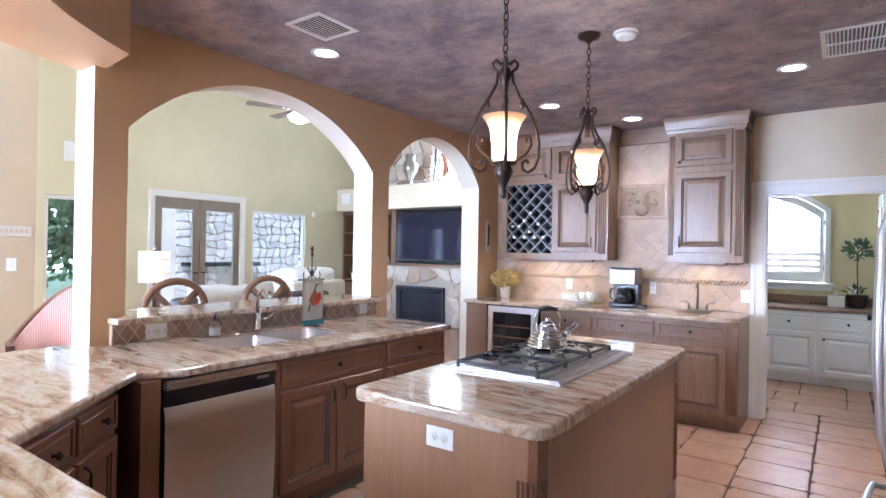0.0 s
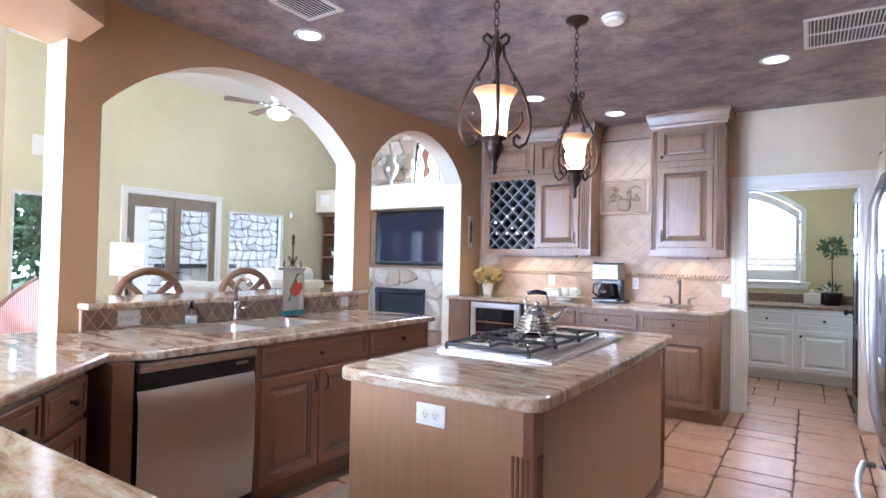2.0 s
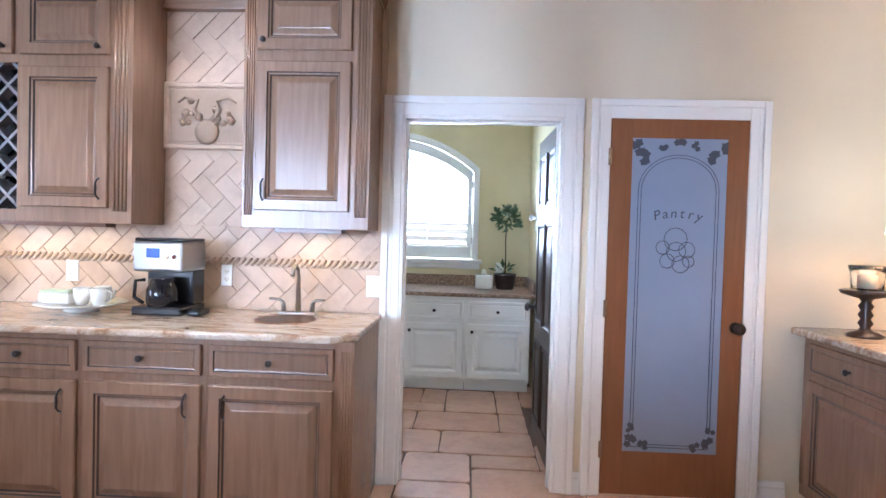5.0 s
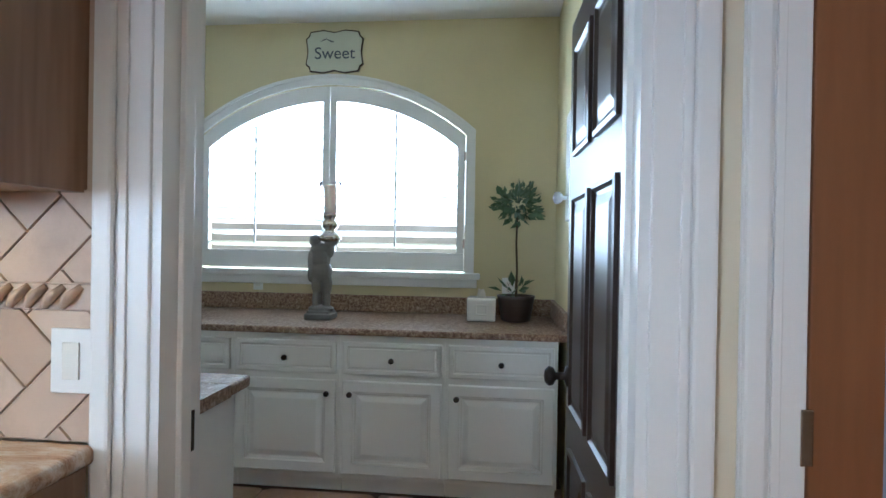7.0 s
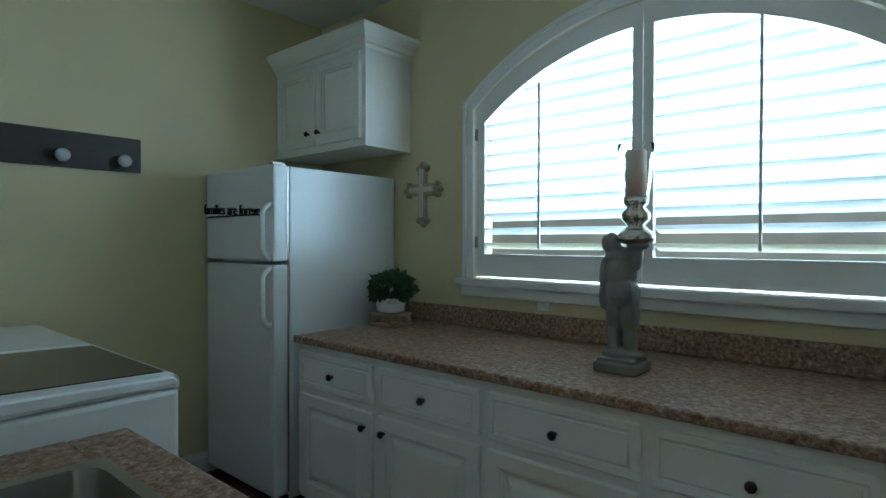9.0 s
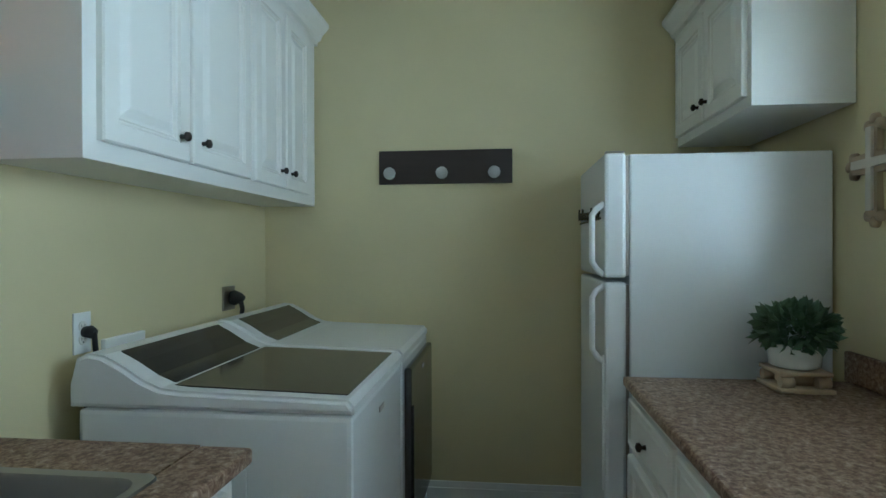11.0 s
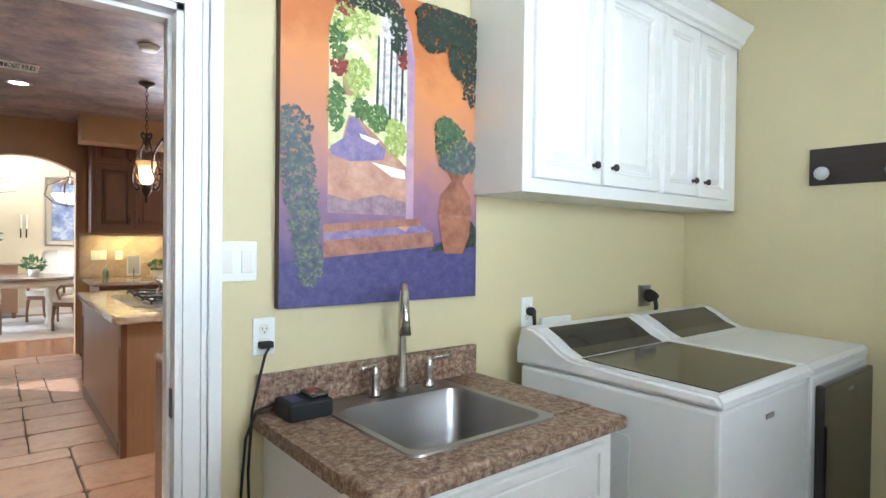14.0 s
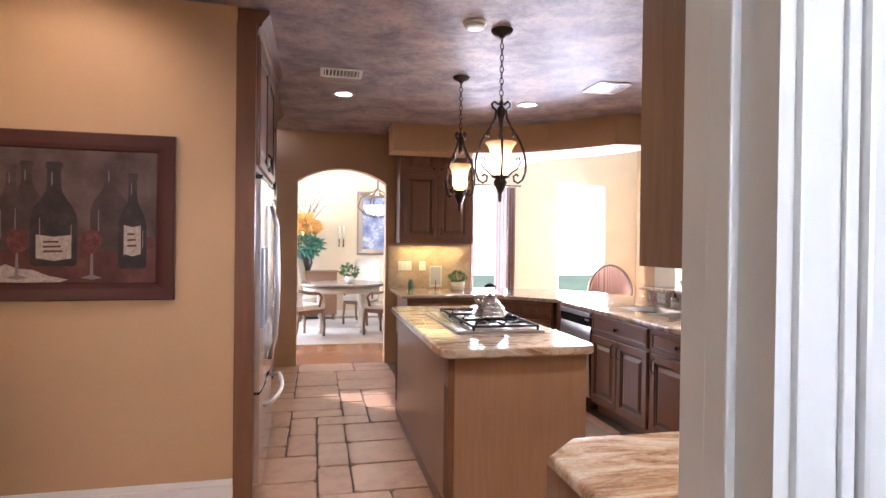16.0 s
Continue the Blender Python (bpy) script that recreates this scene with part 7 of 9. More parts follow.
o = root("battery_charger", (-0.215, 6.535, sz), "black battery charger on the sink counter", "charger")
part("case", box(-0.285, 6.485, sz, -0.15, 6.595, sz + 0.052, 0.008), RUBBER, o)
part("slot", box(-0.205, 6.505, sz + 0.052, -0.165, 6.575, sz + 0.054), material("deep blue plastic", (0.02, 0.02, 0.09), 0.4), o)
part("battery", box(-0.278, 6.50, sz + 0.052, -0.222, 6.58, sz + 0.066, 0.006), BLACK, o)
part("label", box(-0.262, 6.51, sz + 0.066, -0.235, 6.55, sz + 0.0668), material("red label", (0.4, 0.05, 0.03), 0.5), o)

# ---- hook rail ----
hf = Face((-2.60, 0, 0), 90)
h0 = root("hook_rail", (-2.6, 7.365, 1.75), "dark wooden rail with three clear glass knobs", "hook rail")
part("board", hf.box(7.06, 1.662, 0.001, 7.752, 1.835, 0.022, 0.003), RAIL_WOOD, h0)
MILK = material("cut glass", (0.85, 0.86, 0.86), 0.08, Transmission_Weight=0.5)
for u in (7.125, 7.395, 7.66):
    part("hook_knob", hf.turned(u, 1.712, [(0.012, 0.022), (0.012, 0.04), (0.026, 0.05), (0.033, 0.066), (0.03, 0.08), (0.018, 0.088), (0.004, 0.089)], n=10), MILK, h0, "clear cut-glass knob")

# ---- big canvas ----
CV = root("canvas_painting", (-0.56, LW, 1.69), "large canvas of an orange courtyard wall, archway and clay urn", "painting")
px0, px1, pz0, pz1 = 0.17, 0.955, 1.165, 2.212
cm = material("painted orange wall", (0.6, 0.24, 0.09), 0.5)
t, b_ = nodes(cm)
sep = t.nodes.new("ShaderNodeSeparateXYZ")
t.links.new(t.nodes.new("ShaderNodeNewGeometry").outputs["Position"], sep.inputs[0])
mr = t.nodes.new("ShaderNodeMapRange")
mr.inputs["From Min"].default_value, mr.inputs["From Max"].default_value = pz0, pz1
t.links.new(sep.outputs["Z"], mr.inputs["Value"])
nz = noise_tex(t, coords(t), 6, 5, 0.65)
ad = t.nodes.new("ShaderNodeMath")
ad.operation = "MULTIPLY_ADD"
ad.inputs[1].default_value = 0.35
t.links.new(nz, ad.inputs[0])
t.links.new(mr.outputs[0], ad.inputs[2])
t.links.new(ramp(t, ad.outputs[0], [(0.3, (0.10, 0.075, 0.20)), (0.5, (0.33, 0.17, 0.24)), (0.68, (0.56, 0.25, 0.14)), (0.9, (0.68, 0.27, 0.09)), (1.1, (0.55, 0.18, 0.05))]), b_.inputs["Base Color"])
edge = material("canvas edge", (0.10, 0.06, 0.05), 0.7)
part("stretcher", lface.box(px0, pz0, 0.001, px1, pz1, 0.034, 0.002), edge, CV)


def pt(fx, fz):
    return (px0 + (px1 - px0) * fx, pz0 + (pz1 - pz0) * fz)


def daub(name, pts, mat, layer):
    w = 0.0342 + 0.00035 * layer
    return part(name, prism([pt(*p) for p in pts], lambda u, v, w_: lface.at(u, v, w_), w - 0.0004, w), mat, CV)


P_SKY = spotted("painted sunlit garden", (0.45, 0.52, 0.16), (0.80, 0.80, 0.42), (0.92, 0.9, 0.75), 18)
P_TRUNK = spotted("painted pale trunks", (0.30, 0.26, 0.24), (0.80, 0.76, 0.70), (0.95, 0.93, 0.9), 30)
P_VIOLET = spotted("painted violet paving", (0.15, 0.12, 0.27), (0.26, 0.20, 0.36), (0.38, 0.26, 0.34), 26)
P_FLOOR = spotted("painted blue violet floor", (0.05, 0.045, 0.14), (0.085, 0.075, 0.20), (0.14, 0.11, 0.22), 30)
P_ORANGE = spotted("painted orange path", (0.40, 0.19, 0.14), (0.55, 0.30, 0.20), (0.66, 0.40, 0.28), 16)
P_GREEN = spotted("painted bush", (0.03, 0.07, 0.025), (0.10, 0.19, 0.05), (0.36, 0.44, 0.12), 60)
P_DARK = spotted("painted dark vine", (0.015, 0.02, 0.015), (0.035, 0.05, 0.03), (0.10, 0.10, 0.07), 60)
P_IVY = spotted("painted ivy", (0.05, 0.06, 0.09), (0.11, 0.13, 0.13), (0.36, 0.35, 0.16), 45)
P_DUSK = spotted("painted dusky paving", (0.20, 0.13, 0.17), (0.33, 0.22, 0.26), (0.46, 0.31, 0.30), 26)
P_LIME = spotted("painted sunlit leaves", (0.16, 0.26, 0.05), (0.42, 0.50, 0.12), (0.74, 0.74, 0.34), 70)
P_LEAF2 = spotted("painted urn leaves", (0.03, 0.06, 0.035), (0.08, 0.14, 0.06), (0.22, 0.28, 0.12), 60)
P_URN = spotted("painted urn", (0.16, 0.055, 0.03), (0.33, 0.13, 0.07), (0.44, 0.20, 0.12), 12)
P_RED = spotted("painted red leaves", (0.12, 0.015, 0.015), (0.25, 0.04, 0.03), (0.35, 0.1, 0.05), 60)
P_LIGHT = material("painted sun patch", (0.92, 0.86, 0.72), 0.6)
P_BRICK = spotted("painted brick step", (0.22, 0.09, 0.07), (0.38, 0.17, 0.11), (0.48, 0.24, 0.15), 22)
P_JAMB = spotted("painted violet jamb", (0.36, 0.22, 0.36), (0.50, 0.32, 0.42), (0.62, 0.40, 0.40), 10)


def blob(cx, cz, rx, rz, seed, n=54, jag=0.42):
    rnd = random.Random(seed)
    return [(cx + rx * (1 - jag * rnd.random()) * math.cos(6.283 * k / n), cz + rz * (1 - jag * rnd.random()) * math.sin(6.283 * k / n)) for k in range(n)]


def clip(pts):
    return [(min(max(x, 0.0), 1.0), min(max(z, 0.0), 1.0)) for x, z in pts]


daub("painted_wall", [(0, 0), (1, 0), (1, 1), (0, 1)], cm, 0)
a_out = [(0.20, 0.28)] + [(0.20, 0.80)] + [(0.39 - 0.19 * math.cos(math.pi * k / 12), 0.80 + 0.195 * math.sin(math.pi * k / 12)) for k in range(1, 12)] + [(0.58, 0.80), (0.58, 0.28)]
daub("painted_archway", a_out, P_SKY, 1)
daub("painted_jamb", [(0.58, 0.24), (0.62, 0.24), (0.62, 0.80), (0.60, 0.88), (0.54, 0.97), (0.50, 0.99), (0.56, 0.90), (0.58, 0.80)], P_JAMB, 2)
daub("painted_pale_wall", [(0.41, 0.60), (0.575, 0.56), (0.575, 0.84), (0.50, 0.90), (0.45, 0.93), (0.43, 0.80)], P_TRUNK, 2)
for k, x in enumerate((0.425, 0.455, 0.49, 0.52, 0.55)):
    daub("painted_trunk", [(x - 0.006, 0.59), (x + 0.006, 0.585), (x + 0.012, 0.84), (x + 0.002, 0.85)], spotted("painted trunk shade", (0.16, 0.13, 0.13), (0.3, 0.25, 0.24), (0.5, 0.45, 0.42), 30) if k % 2 else P_DARK, 3)
daub("painted_path", [(0.20, 0.28), (0.58, 0.28), (0.58, 0.44), (0.44, 0.52), (0.33, 0.58), (0.29, 0.58), (0.26, 0.50), (0.20, 0.47)], P_ORANGE, 3)
daub("painted_path_shade", [(0.21, 0.455), (0.30, 0.44), (0.46, 0.455), (0.47, 0.49), (0.38, 0.53), (0.33, 0.575), (0.295, 0.575), (0.27, 0.51), (0.21, 0.48)], P_VIOLET, 4)
daub("painted_path_shade", [(0.20, 0.28), (0.58, 0.28), (0.58, 0.325), (0.45, 0.345), (0.30, 0.32), (0.20, 0.335)], P_DUSK, 4)
daub("painted_sun_patch", [(0.40, 0.445), (0.57, 0.43), (0.575, 0.40), (0.50, 0.405)], P_LIGHT, 5)
daub("painted_sun_patch", [(0.34, 0.53), (0.44, 0.515), (0.42, 0.50), (0.35, 0.515)], P_LIGHT, 5)


def dabs(name, cx, cz, rx, rz, seed, mat, layer, count, size=0.016):
    """A bush of many small brush dabs, joined as one painted patch."""
    rnd = random.Random(seed)
    bm = bmesh.new()
    for k in range(count):
        a, r = rnd.uniform(0, 6.283), math.sqrt(rnd.random())
        x, z = cx + rx * r * math.cos(a), cz + rz * r * math.sin(a)
        t0, s = rnd.uniform(0, 6.283), size * rnd.uniform(0.6, 1.3)
        pts = [(x + s * math.cos(t0), z + 0.75 * s * math.sin(t0)), (x + 0.45 * s * math.cos(t0 + 1.6), z + 0.35 * s * math.sin(t0 + 1.6)), (x - s * math.cos(t0), z - 0.75 * s * math.sin(t0)), (x - 0.45 * s * math.cos(t0 + 1.6), z - 0.35 * s * math.sin(t0 + 1.6))]
        w = 0.0345 + 0.00035 * layer + 0.000012 * k
        bm.faces.new([bm.verts.new(lface.at(*pt(*q), w)) for q in clip(pts)])
    return part(name, bm, mat, CV)


for i, (cx, cz2, rx, rz, m_, n_) in enumerate(((0.235, 0.60, 0.035, 0.075, P_GREEN, 130), (0.24, 0.80, 0.04, 0.06, P_GREEN, 110), (0.245, 0.73, 0.035, 0.035, P_RED, 60), (0.35, 0.605, 0.04, 0.03, P_GREEN, 90), (0.43, 0.585, 0.05, 0.04, P_GREEN, 130), (0.52, 0.53, 0.055, 0.06, P_LIME, 170), (0.31, 0.87, 0.09, 0.06, P_LIME, 110), (0.33, 0.70, 0.06, 0.06, P_LIME, 110), (0.40, 0.945, 0.15, 0.035, P_DARK, 190), (0.27, 0.915, 0.04, 0.035, P_RED, 70), (0.53, 0.87, 0.04, 0.07, P_DARK, 110), (0.555, 0.79, 0.02, 0.03, P_RED, 34), (0.82, 0.95, 0.20, 0.065, P_DARK, 620), (0.91, 0.85, 0.10, 0.085, P_DARK, 420), (0.72, 0.90, 0.09, 0.06, P_DARK, 240), (0.95, 0.74, 0.05, 0.06, P_DARK, 70))):
    dabs("painted_foliage", cx, cz2, rx, rz, i + 20, m_, 6 + i * 0.2, n_)
daub("painted_far_door", [(0.262, 0.64), (0.262, 0.69), (0.28, 0.715), (0.30, 0.72), (0.32, 0.70), (0.325, 0.64)], P_ORANGE, 5)
daub("painted_floor", [(0, 0), (1, 0), (1, 0.25), (0.75, 0.19), (0.18, 0.155), (0.0, 0.13)], P_FLOOR, 3)
daub("painted_step", [(0.18, 0.245), (0.66, 0.275), (0.66, 0.25), (0.18, 0.22)], P_BRICK, 9)
daub("painted_step_top", [(0.18, 0.22), (0.66, 0.25), (0.72, 0.23), (0.18, 0.195)], P_VIOLET, 9)
daub("painted_step", [(0.18, 0.195), (0.73, 0.23), (0.735, 0.18), (0.18, 0.145)], P_BRICK, 10)
daub("painted_sun_patch", [(0.53, 0.243), (0.60, 0.248), (0.58, 0.228)], P_ORANGE, 11)
daub("painted_shadow", [(0.70, 0.16), (0.99, 0.18), (0.99, 0.25), (0.93, 0.30), (0.80, 0.20)], P_DARK, 9)
urn = [(0.80, 0.155), (0.91, 0.155), (0.95, 0.22), (0.965, 0.30), (0.95, 0.36), (0.90, 0.41), (0.93, 0.44), (0.92, 0.455), (0.82, 0.455), (0.81, 0.44), (0.84, 0.41), (0.775, 0.36), (0.76, 0.30), (0.775, 0.22)]
daub("painted_urn", urn, P_URN, 11)
daub("painted_urn_band", [(0.762, 0.275), (0.963, 0.275), (0.963, 0.29), (0.762, 0.29)], P_BRICK, 12)
for i, (cx, cz2, rx, rz) in enumerate(((0.84, 0.53, 0.10, 0.08), (0.91, 0.50, 0.085, 0.06), (0.80, 0.585, 0.06, 0.04), (0.86, 0.475, 0.095, 0.035))):
    dabs("painted_urn_plant", cx, cz2, rx, rz, i + 60, P_IVY if i % 2 else P_LEAF2, 13 + i * 0.3, 300)
for i in range(7):
    dabs("painted_ivy", 0.045 + 0.013 * i, 0.52 - 0.066 * i, 0.085 - 0.005 * i, 0.062, i + 80, P_IVY, 10 + i * 0.3, 150, 0.014)

# ---- things on the window counter ----
zc = cz
CR = root("wall_cross", (-1.66, 8.91, 1.58), "cream carved cross with flared tips on the wall", "cross")
crf = Face((0, 8.908, 0), 0)
bx, bz = -1.66, 1.605
C_IV = paint("distressed cream", (0.40, 0.31, 0.21), 0.7, 0.3)
bm = prism([(bx - 0.03, 1.43), (bx + 0.03, 1.43), (bx + 0.026, 1.57), (bx + 0.11, 1.575), (bx + 0.11, 1.635), (bx + 0.026, 1.64), (bx + 0.03, 1.73), (bx - 0.03, 1.73), (bx - 0.026, 1.64), (bx - 0.11, 1.635), (bx - 0.11, 1.575), (bx - 0.026, 1.57)], lambda u, v, w: crf.at(u, v, w), 0.0, 0.02)
part("cross_body", bm, C_IV, CR)
bm = prism([(bx - 0.014, 1.45), (bx + 0.014, 1.45), (bx + 0.013, 1.59), (bx + 0.09, 1.592), (bx + 0.09, 1.618), (bx + 0.013, 1.62), (bx + 0.014, 1.72), (bx - 0.014, 1.72), (bx - 0.013, 1.62), (bx - 0.09, 1.618), (bx - 0.09, 1.592), (bx - 0.013, 1.59)], lambda u, v, w: crf.at(u, v, w), 0.02, 0.03)
part("inner_cross", bm, LINEN, CR)
for tx, tz, dx, dz in ((bx, 1.735, 0, 1), (bx, 1.425, 0, -1), (bx - 0.115, bz, -1, 0), (bx + 0.115, bz, 1, 0)):
    for k in (-1, 0, 1):
        part("flared_tip", crf.turned(tx + dx * 0.012 + (k * 0.028 if dz else 0) - dx * abs(k) * 0.02, tz + dz * 0.012 + (k * 0.028 if dx else 0) - dz * abs(k) * 0.02, [(0.02, 0.0), (0.018, 0.016), (0.006, 0.022)], n=10), C_IV, CR)
outlet("window_outlet", wf0, -0.915, 0.985, -0.85, 1.10, "white outlet plate under the window", kind="switch")
outlet("right_outlet", wf0, 0.72, 0.985, 0.80, 1.10, "white outlet plate beside the plant")

# statue, one plain shape
STONEWARE = paint("weathered grey bronze", (0.21, 0.20, 0.18), 0.45, 0.4, 0.4)
sx, sy = -0.31, 8.47


def lump(bm, x, y, z, rx, ry, rz, n=14):
    own = bmesh.new()
    bmesh.ops.create_uvsphere(own, u_segments=n, v_segments=9, radius=1)
    for v in own.verts:
        k = 1 + 0.07 * noise.noise(v.co * 2.6 + Vector((x * 9, y, z * 9)))
        v.co = Vector((x + v.co.x * rx * k, y + v.co.y * ry * k, z + v.co.z * rz * k))
    for f in own.faces:
        f.smooth = True
    join(bm, own)


bm = box(sx - 0.075, sy - 0.075, zc + 0.001, sx + 0.075, sy + 0.075, zc + 0.035, 0.006)
box(sx - 0.065, sy - 0.065, zc + 0.035, sx + 0.065, sy + 0.065, zc + 0.05, 0.006, bm)
for args in ((sx, sy, zc + 0.06, 0.075, 0.06, 0.022), (sx - 0.025, sy - 0.01, zc + 0.11, 0.024, 0.03, 0.07), (sx + 0.03, sy, zc + 0.11, 0.024, 0.03, 0.07), (sx, sy + 0.03, zc + 0.13, 0.03, 0.03, 0.10), (sx - 0.022, sy, zc + 0.20, 0.036, 0.04, 0.075), (sx + 0.028, sy, zc + 0.20, 0.034, 0.04, 0.075), (sx, sy, zc + 0.27, 0.062, 0.05, 0.07), (sx - 0.005, sy, zc + 0.345, 0.055, 0.042, 0.075), (sx - 0.01, sy, zc + 0.40, 0.058, 0.04, 0.035), (sx - 0.04, sy - 0.005, zc + 0.445, 0.034, 0.036, 0.038), (sx - 0.06, sy - 0.01, zc + 0.33, 0.02, 0.025, 0.065), (sx - 0.06, sy - 0.02, zc + 0.26, 0.016, 0.02, 0.05), (sx + 0.05, sy, zc + 0.40, 0.022, 0.024, 0.05), (sx + 0.055, sy - 0.005, zc + 0.44, 0.04, 0.03, 0.02)):
    lump(bm, *args)
statue = solid("statue", bm, STONEWARE, "weathered dark statuette on a square plinth by the window", "statue", "thing", origin=(sx, sy, zc))
rm = statue.modifiers.new("blend", "REMESH")
rm.mode, rm.voxel_size, rm.use_smooth_shade = "VOXEL", 0.004, True
hx, hy, hz = sx + 0.045, sy, zc + 0.452
cd = root("candle_holder", (hx, hy, hz), "silvered candle cup with a cream pillar candle in clear glass", "candle holder")
part("cup", lathe(hx, hy, [(0.03, hz - 0.012), (0.062, hz), (0.066, hz + 0.02), (0.045, hz + 0.04), (0.028, hz + 0.055), (0.048, hz + 0.075), (0.05, hz + 0.095), (0.03, hz + 0.115), (0.042, hz + 0.13), (0.044, hz + 0.15)], n=24), NICKEL, cd)
part("candle", lathe(hx, hy, [(0.036, hz + 0.151), (0.036, hz + 0.30), (0.028, hz + 0.308), (0.004, hz + 0.305)], n=24), WAX, cd)
gl = part("hurricane_glass", lathe(hx, hy, [(0.042, hz + 0.152), (0.05, hz + 0.2), (0.056, hz + 0.27), (0.064, hz + 0.33), (0.061, hz + 0.33), (0.053, hz + 0.27), (0.047, hz + 0.2), (0.039, hz + 0.154)], n=28), THIN_GLASS, cd)
gl.visible_shadow = False

# topiary
tp = root("topiary_tree", (0.80, 8.62, zc), "small topiary tree in a dark pot", "potted tree")
part("pot", lathe(0.80, 8.62, [(0.07, zc), (0.085, zc + 0.01), (0.105, zc + 0.13), (0.11, zc + 0.15), (0.1, zc + 0.15), (0.095, zc + 0.135)], n=28), DARK_POT, tp)
part("trunk", tube([(0.80, 8.62, zc + 0.12), (0.803, 8.622, zc + 0.3), (0.797, 8.62, zc + 0.45), (0.80, 8.62, zc + 0.60)], [0.008, 0.006, 0.006, 0.005], n=8), BARK, tp)
leafy("crown", tp, LEAF, (0.80, 8.62, zc + 0.68), (0.15, 0.14, 0.12), 190, 0.062, 11, "ball of broad dark leaves", 0.5, 0.7)
leafy("underplanting", tp, LEAF, (0.80, 8.62, zc + 0.18), (0.10, 0.09, 0.05), 22, 0.085, 12, "", 0.4, 0.6)
# tissue box
tb = root("tissue_box", (0.60, 8.62, zc), "white ceramic tissue box cover with tissue", "tissue box")
part("cover", box(0.52, 8.54, zc + 0.001, 0.685, 8.705, zc + 0.135, 0.012), CERAMIC, tb)
part("emblem", Face((0, 8.54, 0), 0).rings(0.565, zc + 0.035, 0.64, zc + 0.10, [(0, 0, 0), (0, 0.003, 0), (0.008, 0.004, 0), (0.012, 0.0015, 0)]), IVORY, tb)
rnd = random.Random(4)
bm = bmesh.new()
pts = [[bm.verts.new((0.60 + 0.03 * math.cos(6.283 * k / 10) * (1 - j * 0.25) + rnd.uniform(-0.006, 0.006), 8.62 + 0.02 * math.sin(6.283 * k / 10) * (1 - j * 0.2), zc + 0.135 + 0.024 * j + rnd.uniform(-0.006, 0.006))) for k in range(10)] for j in range(3)]
for a, b in zip(pts, pts[1:]):
    for k in range(10):
        bm.faces.new((a[k], a[(k + 1) % 10], b[(k + 1) % 10], b[k]))
bm.faces.new(pts[-1])
part("tissue", bm, LINEN, tb)
# pedestal plant
pp = root("pedestal_plant", (-1.67, 8.66, zc), "bushy green plant in a white pot on a scrolled pedestal", "potted plant")
px, py = -1.67, 8.66
bm = box(px - 0.085, py - 0.085, zc + 0.001, px + 0.085, py + 0.085, zc + 0.018, 0.006)
box(px - 0.08, py - 0.08, zc + 0.055, px + 0.08, py + 0.08, zc + 0.07, 0.006, bm)
box(px - 0.045, py - 0.045, zc + 0.018, px + 0.045, py + 0.045, zc + 0.055, 0.01, bm)
part("pedestal", bm, C_IV, pp)
for ax in (-1, 1):
    for ay in (-1, 1):
        part("scroll_foot", lathe(px + 0.062 * ax, zc + 0.035, [(0.018, py + 0.055 * ay - 0.02), (0.02, py + 0.055 * ay), (0.018, py + 0.055 * ay + 0.02)], axis="y", n=12), C_IV, pp)
part("pot", lathe(px, py, [(0.055, zc + 0.071), (0.075, zc + 0.08), (0.08, zc + 0.15), (0.07, zc + 0.15)], n=24), CERAMIC, pp)
leafy("foliage", pp, LEAF, (px, py, zc + 0.20), (0.135, 0.13, 0.075), 520, 0.05, 15, "dense small rounded leaves", 0.7, 0.5)
# sign
sg = root("hanging_sign", (-0.39, 8.91, 2.53), "cream scalloped sign with the word Sweet", "sign")
u0, u1, v0, v1 = -0.58, -0.195, 2.415, 2.675
pts = [(u0 + 0.03, v0), (u0 + 0.12, v0 - 0.012), (-0.39, v0 + 0.004), (u1 - 0.12, v0 - 0.012), (u1 - 0.03, v0), (u1 - 0.02, v0 + 0.03), (u1, v0 + 0.045), (u1 - 0.012, 2.545), (u1, v1 - 0.045), (u1 - 0.02, v1 - 0.03), (u1 - 0.03, v1), (u1 - 0.12, v1 + 0.012), (-0.39, v1 - 0.004), (u0 + 0.12, v1 + 0.012), (u0 + 0.03, v1), (u0 + 0.02, v1 - 0.03), (u0, v1 - 0.045), (u0 + 0.012, 2.545), (u0, v0 + 0.045), (u0 + 0.02, v0 + 0.03)]
part("rim", prism(pts, at_w, 0.001, 0.012), IRON, sg)
part("board", prism([(-0.3875 + (u + 0.3875) * 0.955, 2.545 + (v - 2.545) * 0.94) for u, v in pts], at_w, 0.012, 0.015), paint("sage cream enamel", (0.60, 0.60, 0.46), 0.5, 0.15), sg)
lettering("word", "Sweet", pose(-0.385, 8.893, 2.53, 90, 0, 0), 0.11, ETCH, sg, 0.001)
for k in range(3):
    part("flourish", wf0.tube([(-0.48 + 0.02 * k, 2.61 + 0.012 * k, 0.016), (-0.44, 2.625, 0.016), (-0.41 + 0.01 * k, 2.605, 0.016)], 0.002, n=4), ETCH, sg)

# ---- dark door and east wall ----
D = tagged(root("door_laundry", (DOOR1, LW + 0.01, 0), "dark walnut six-panel door standing open", "door"), kind="structure")
ang = 2.0
dfc = Face((DOOR1, LW + 0.012, 0), 270)
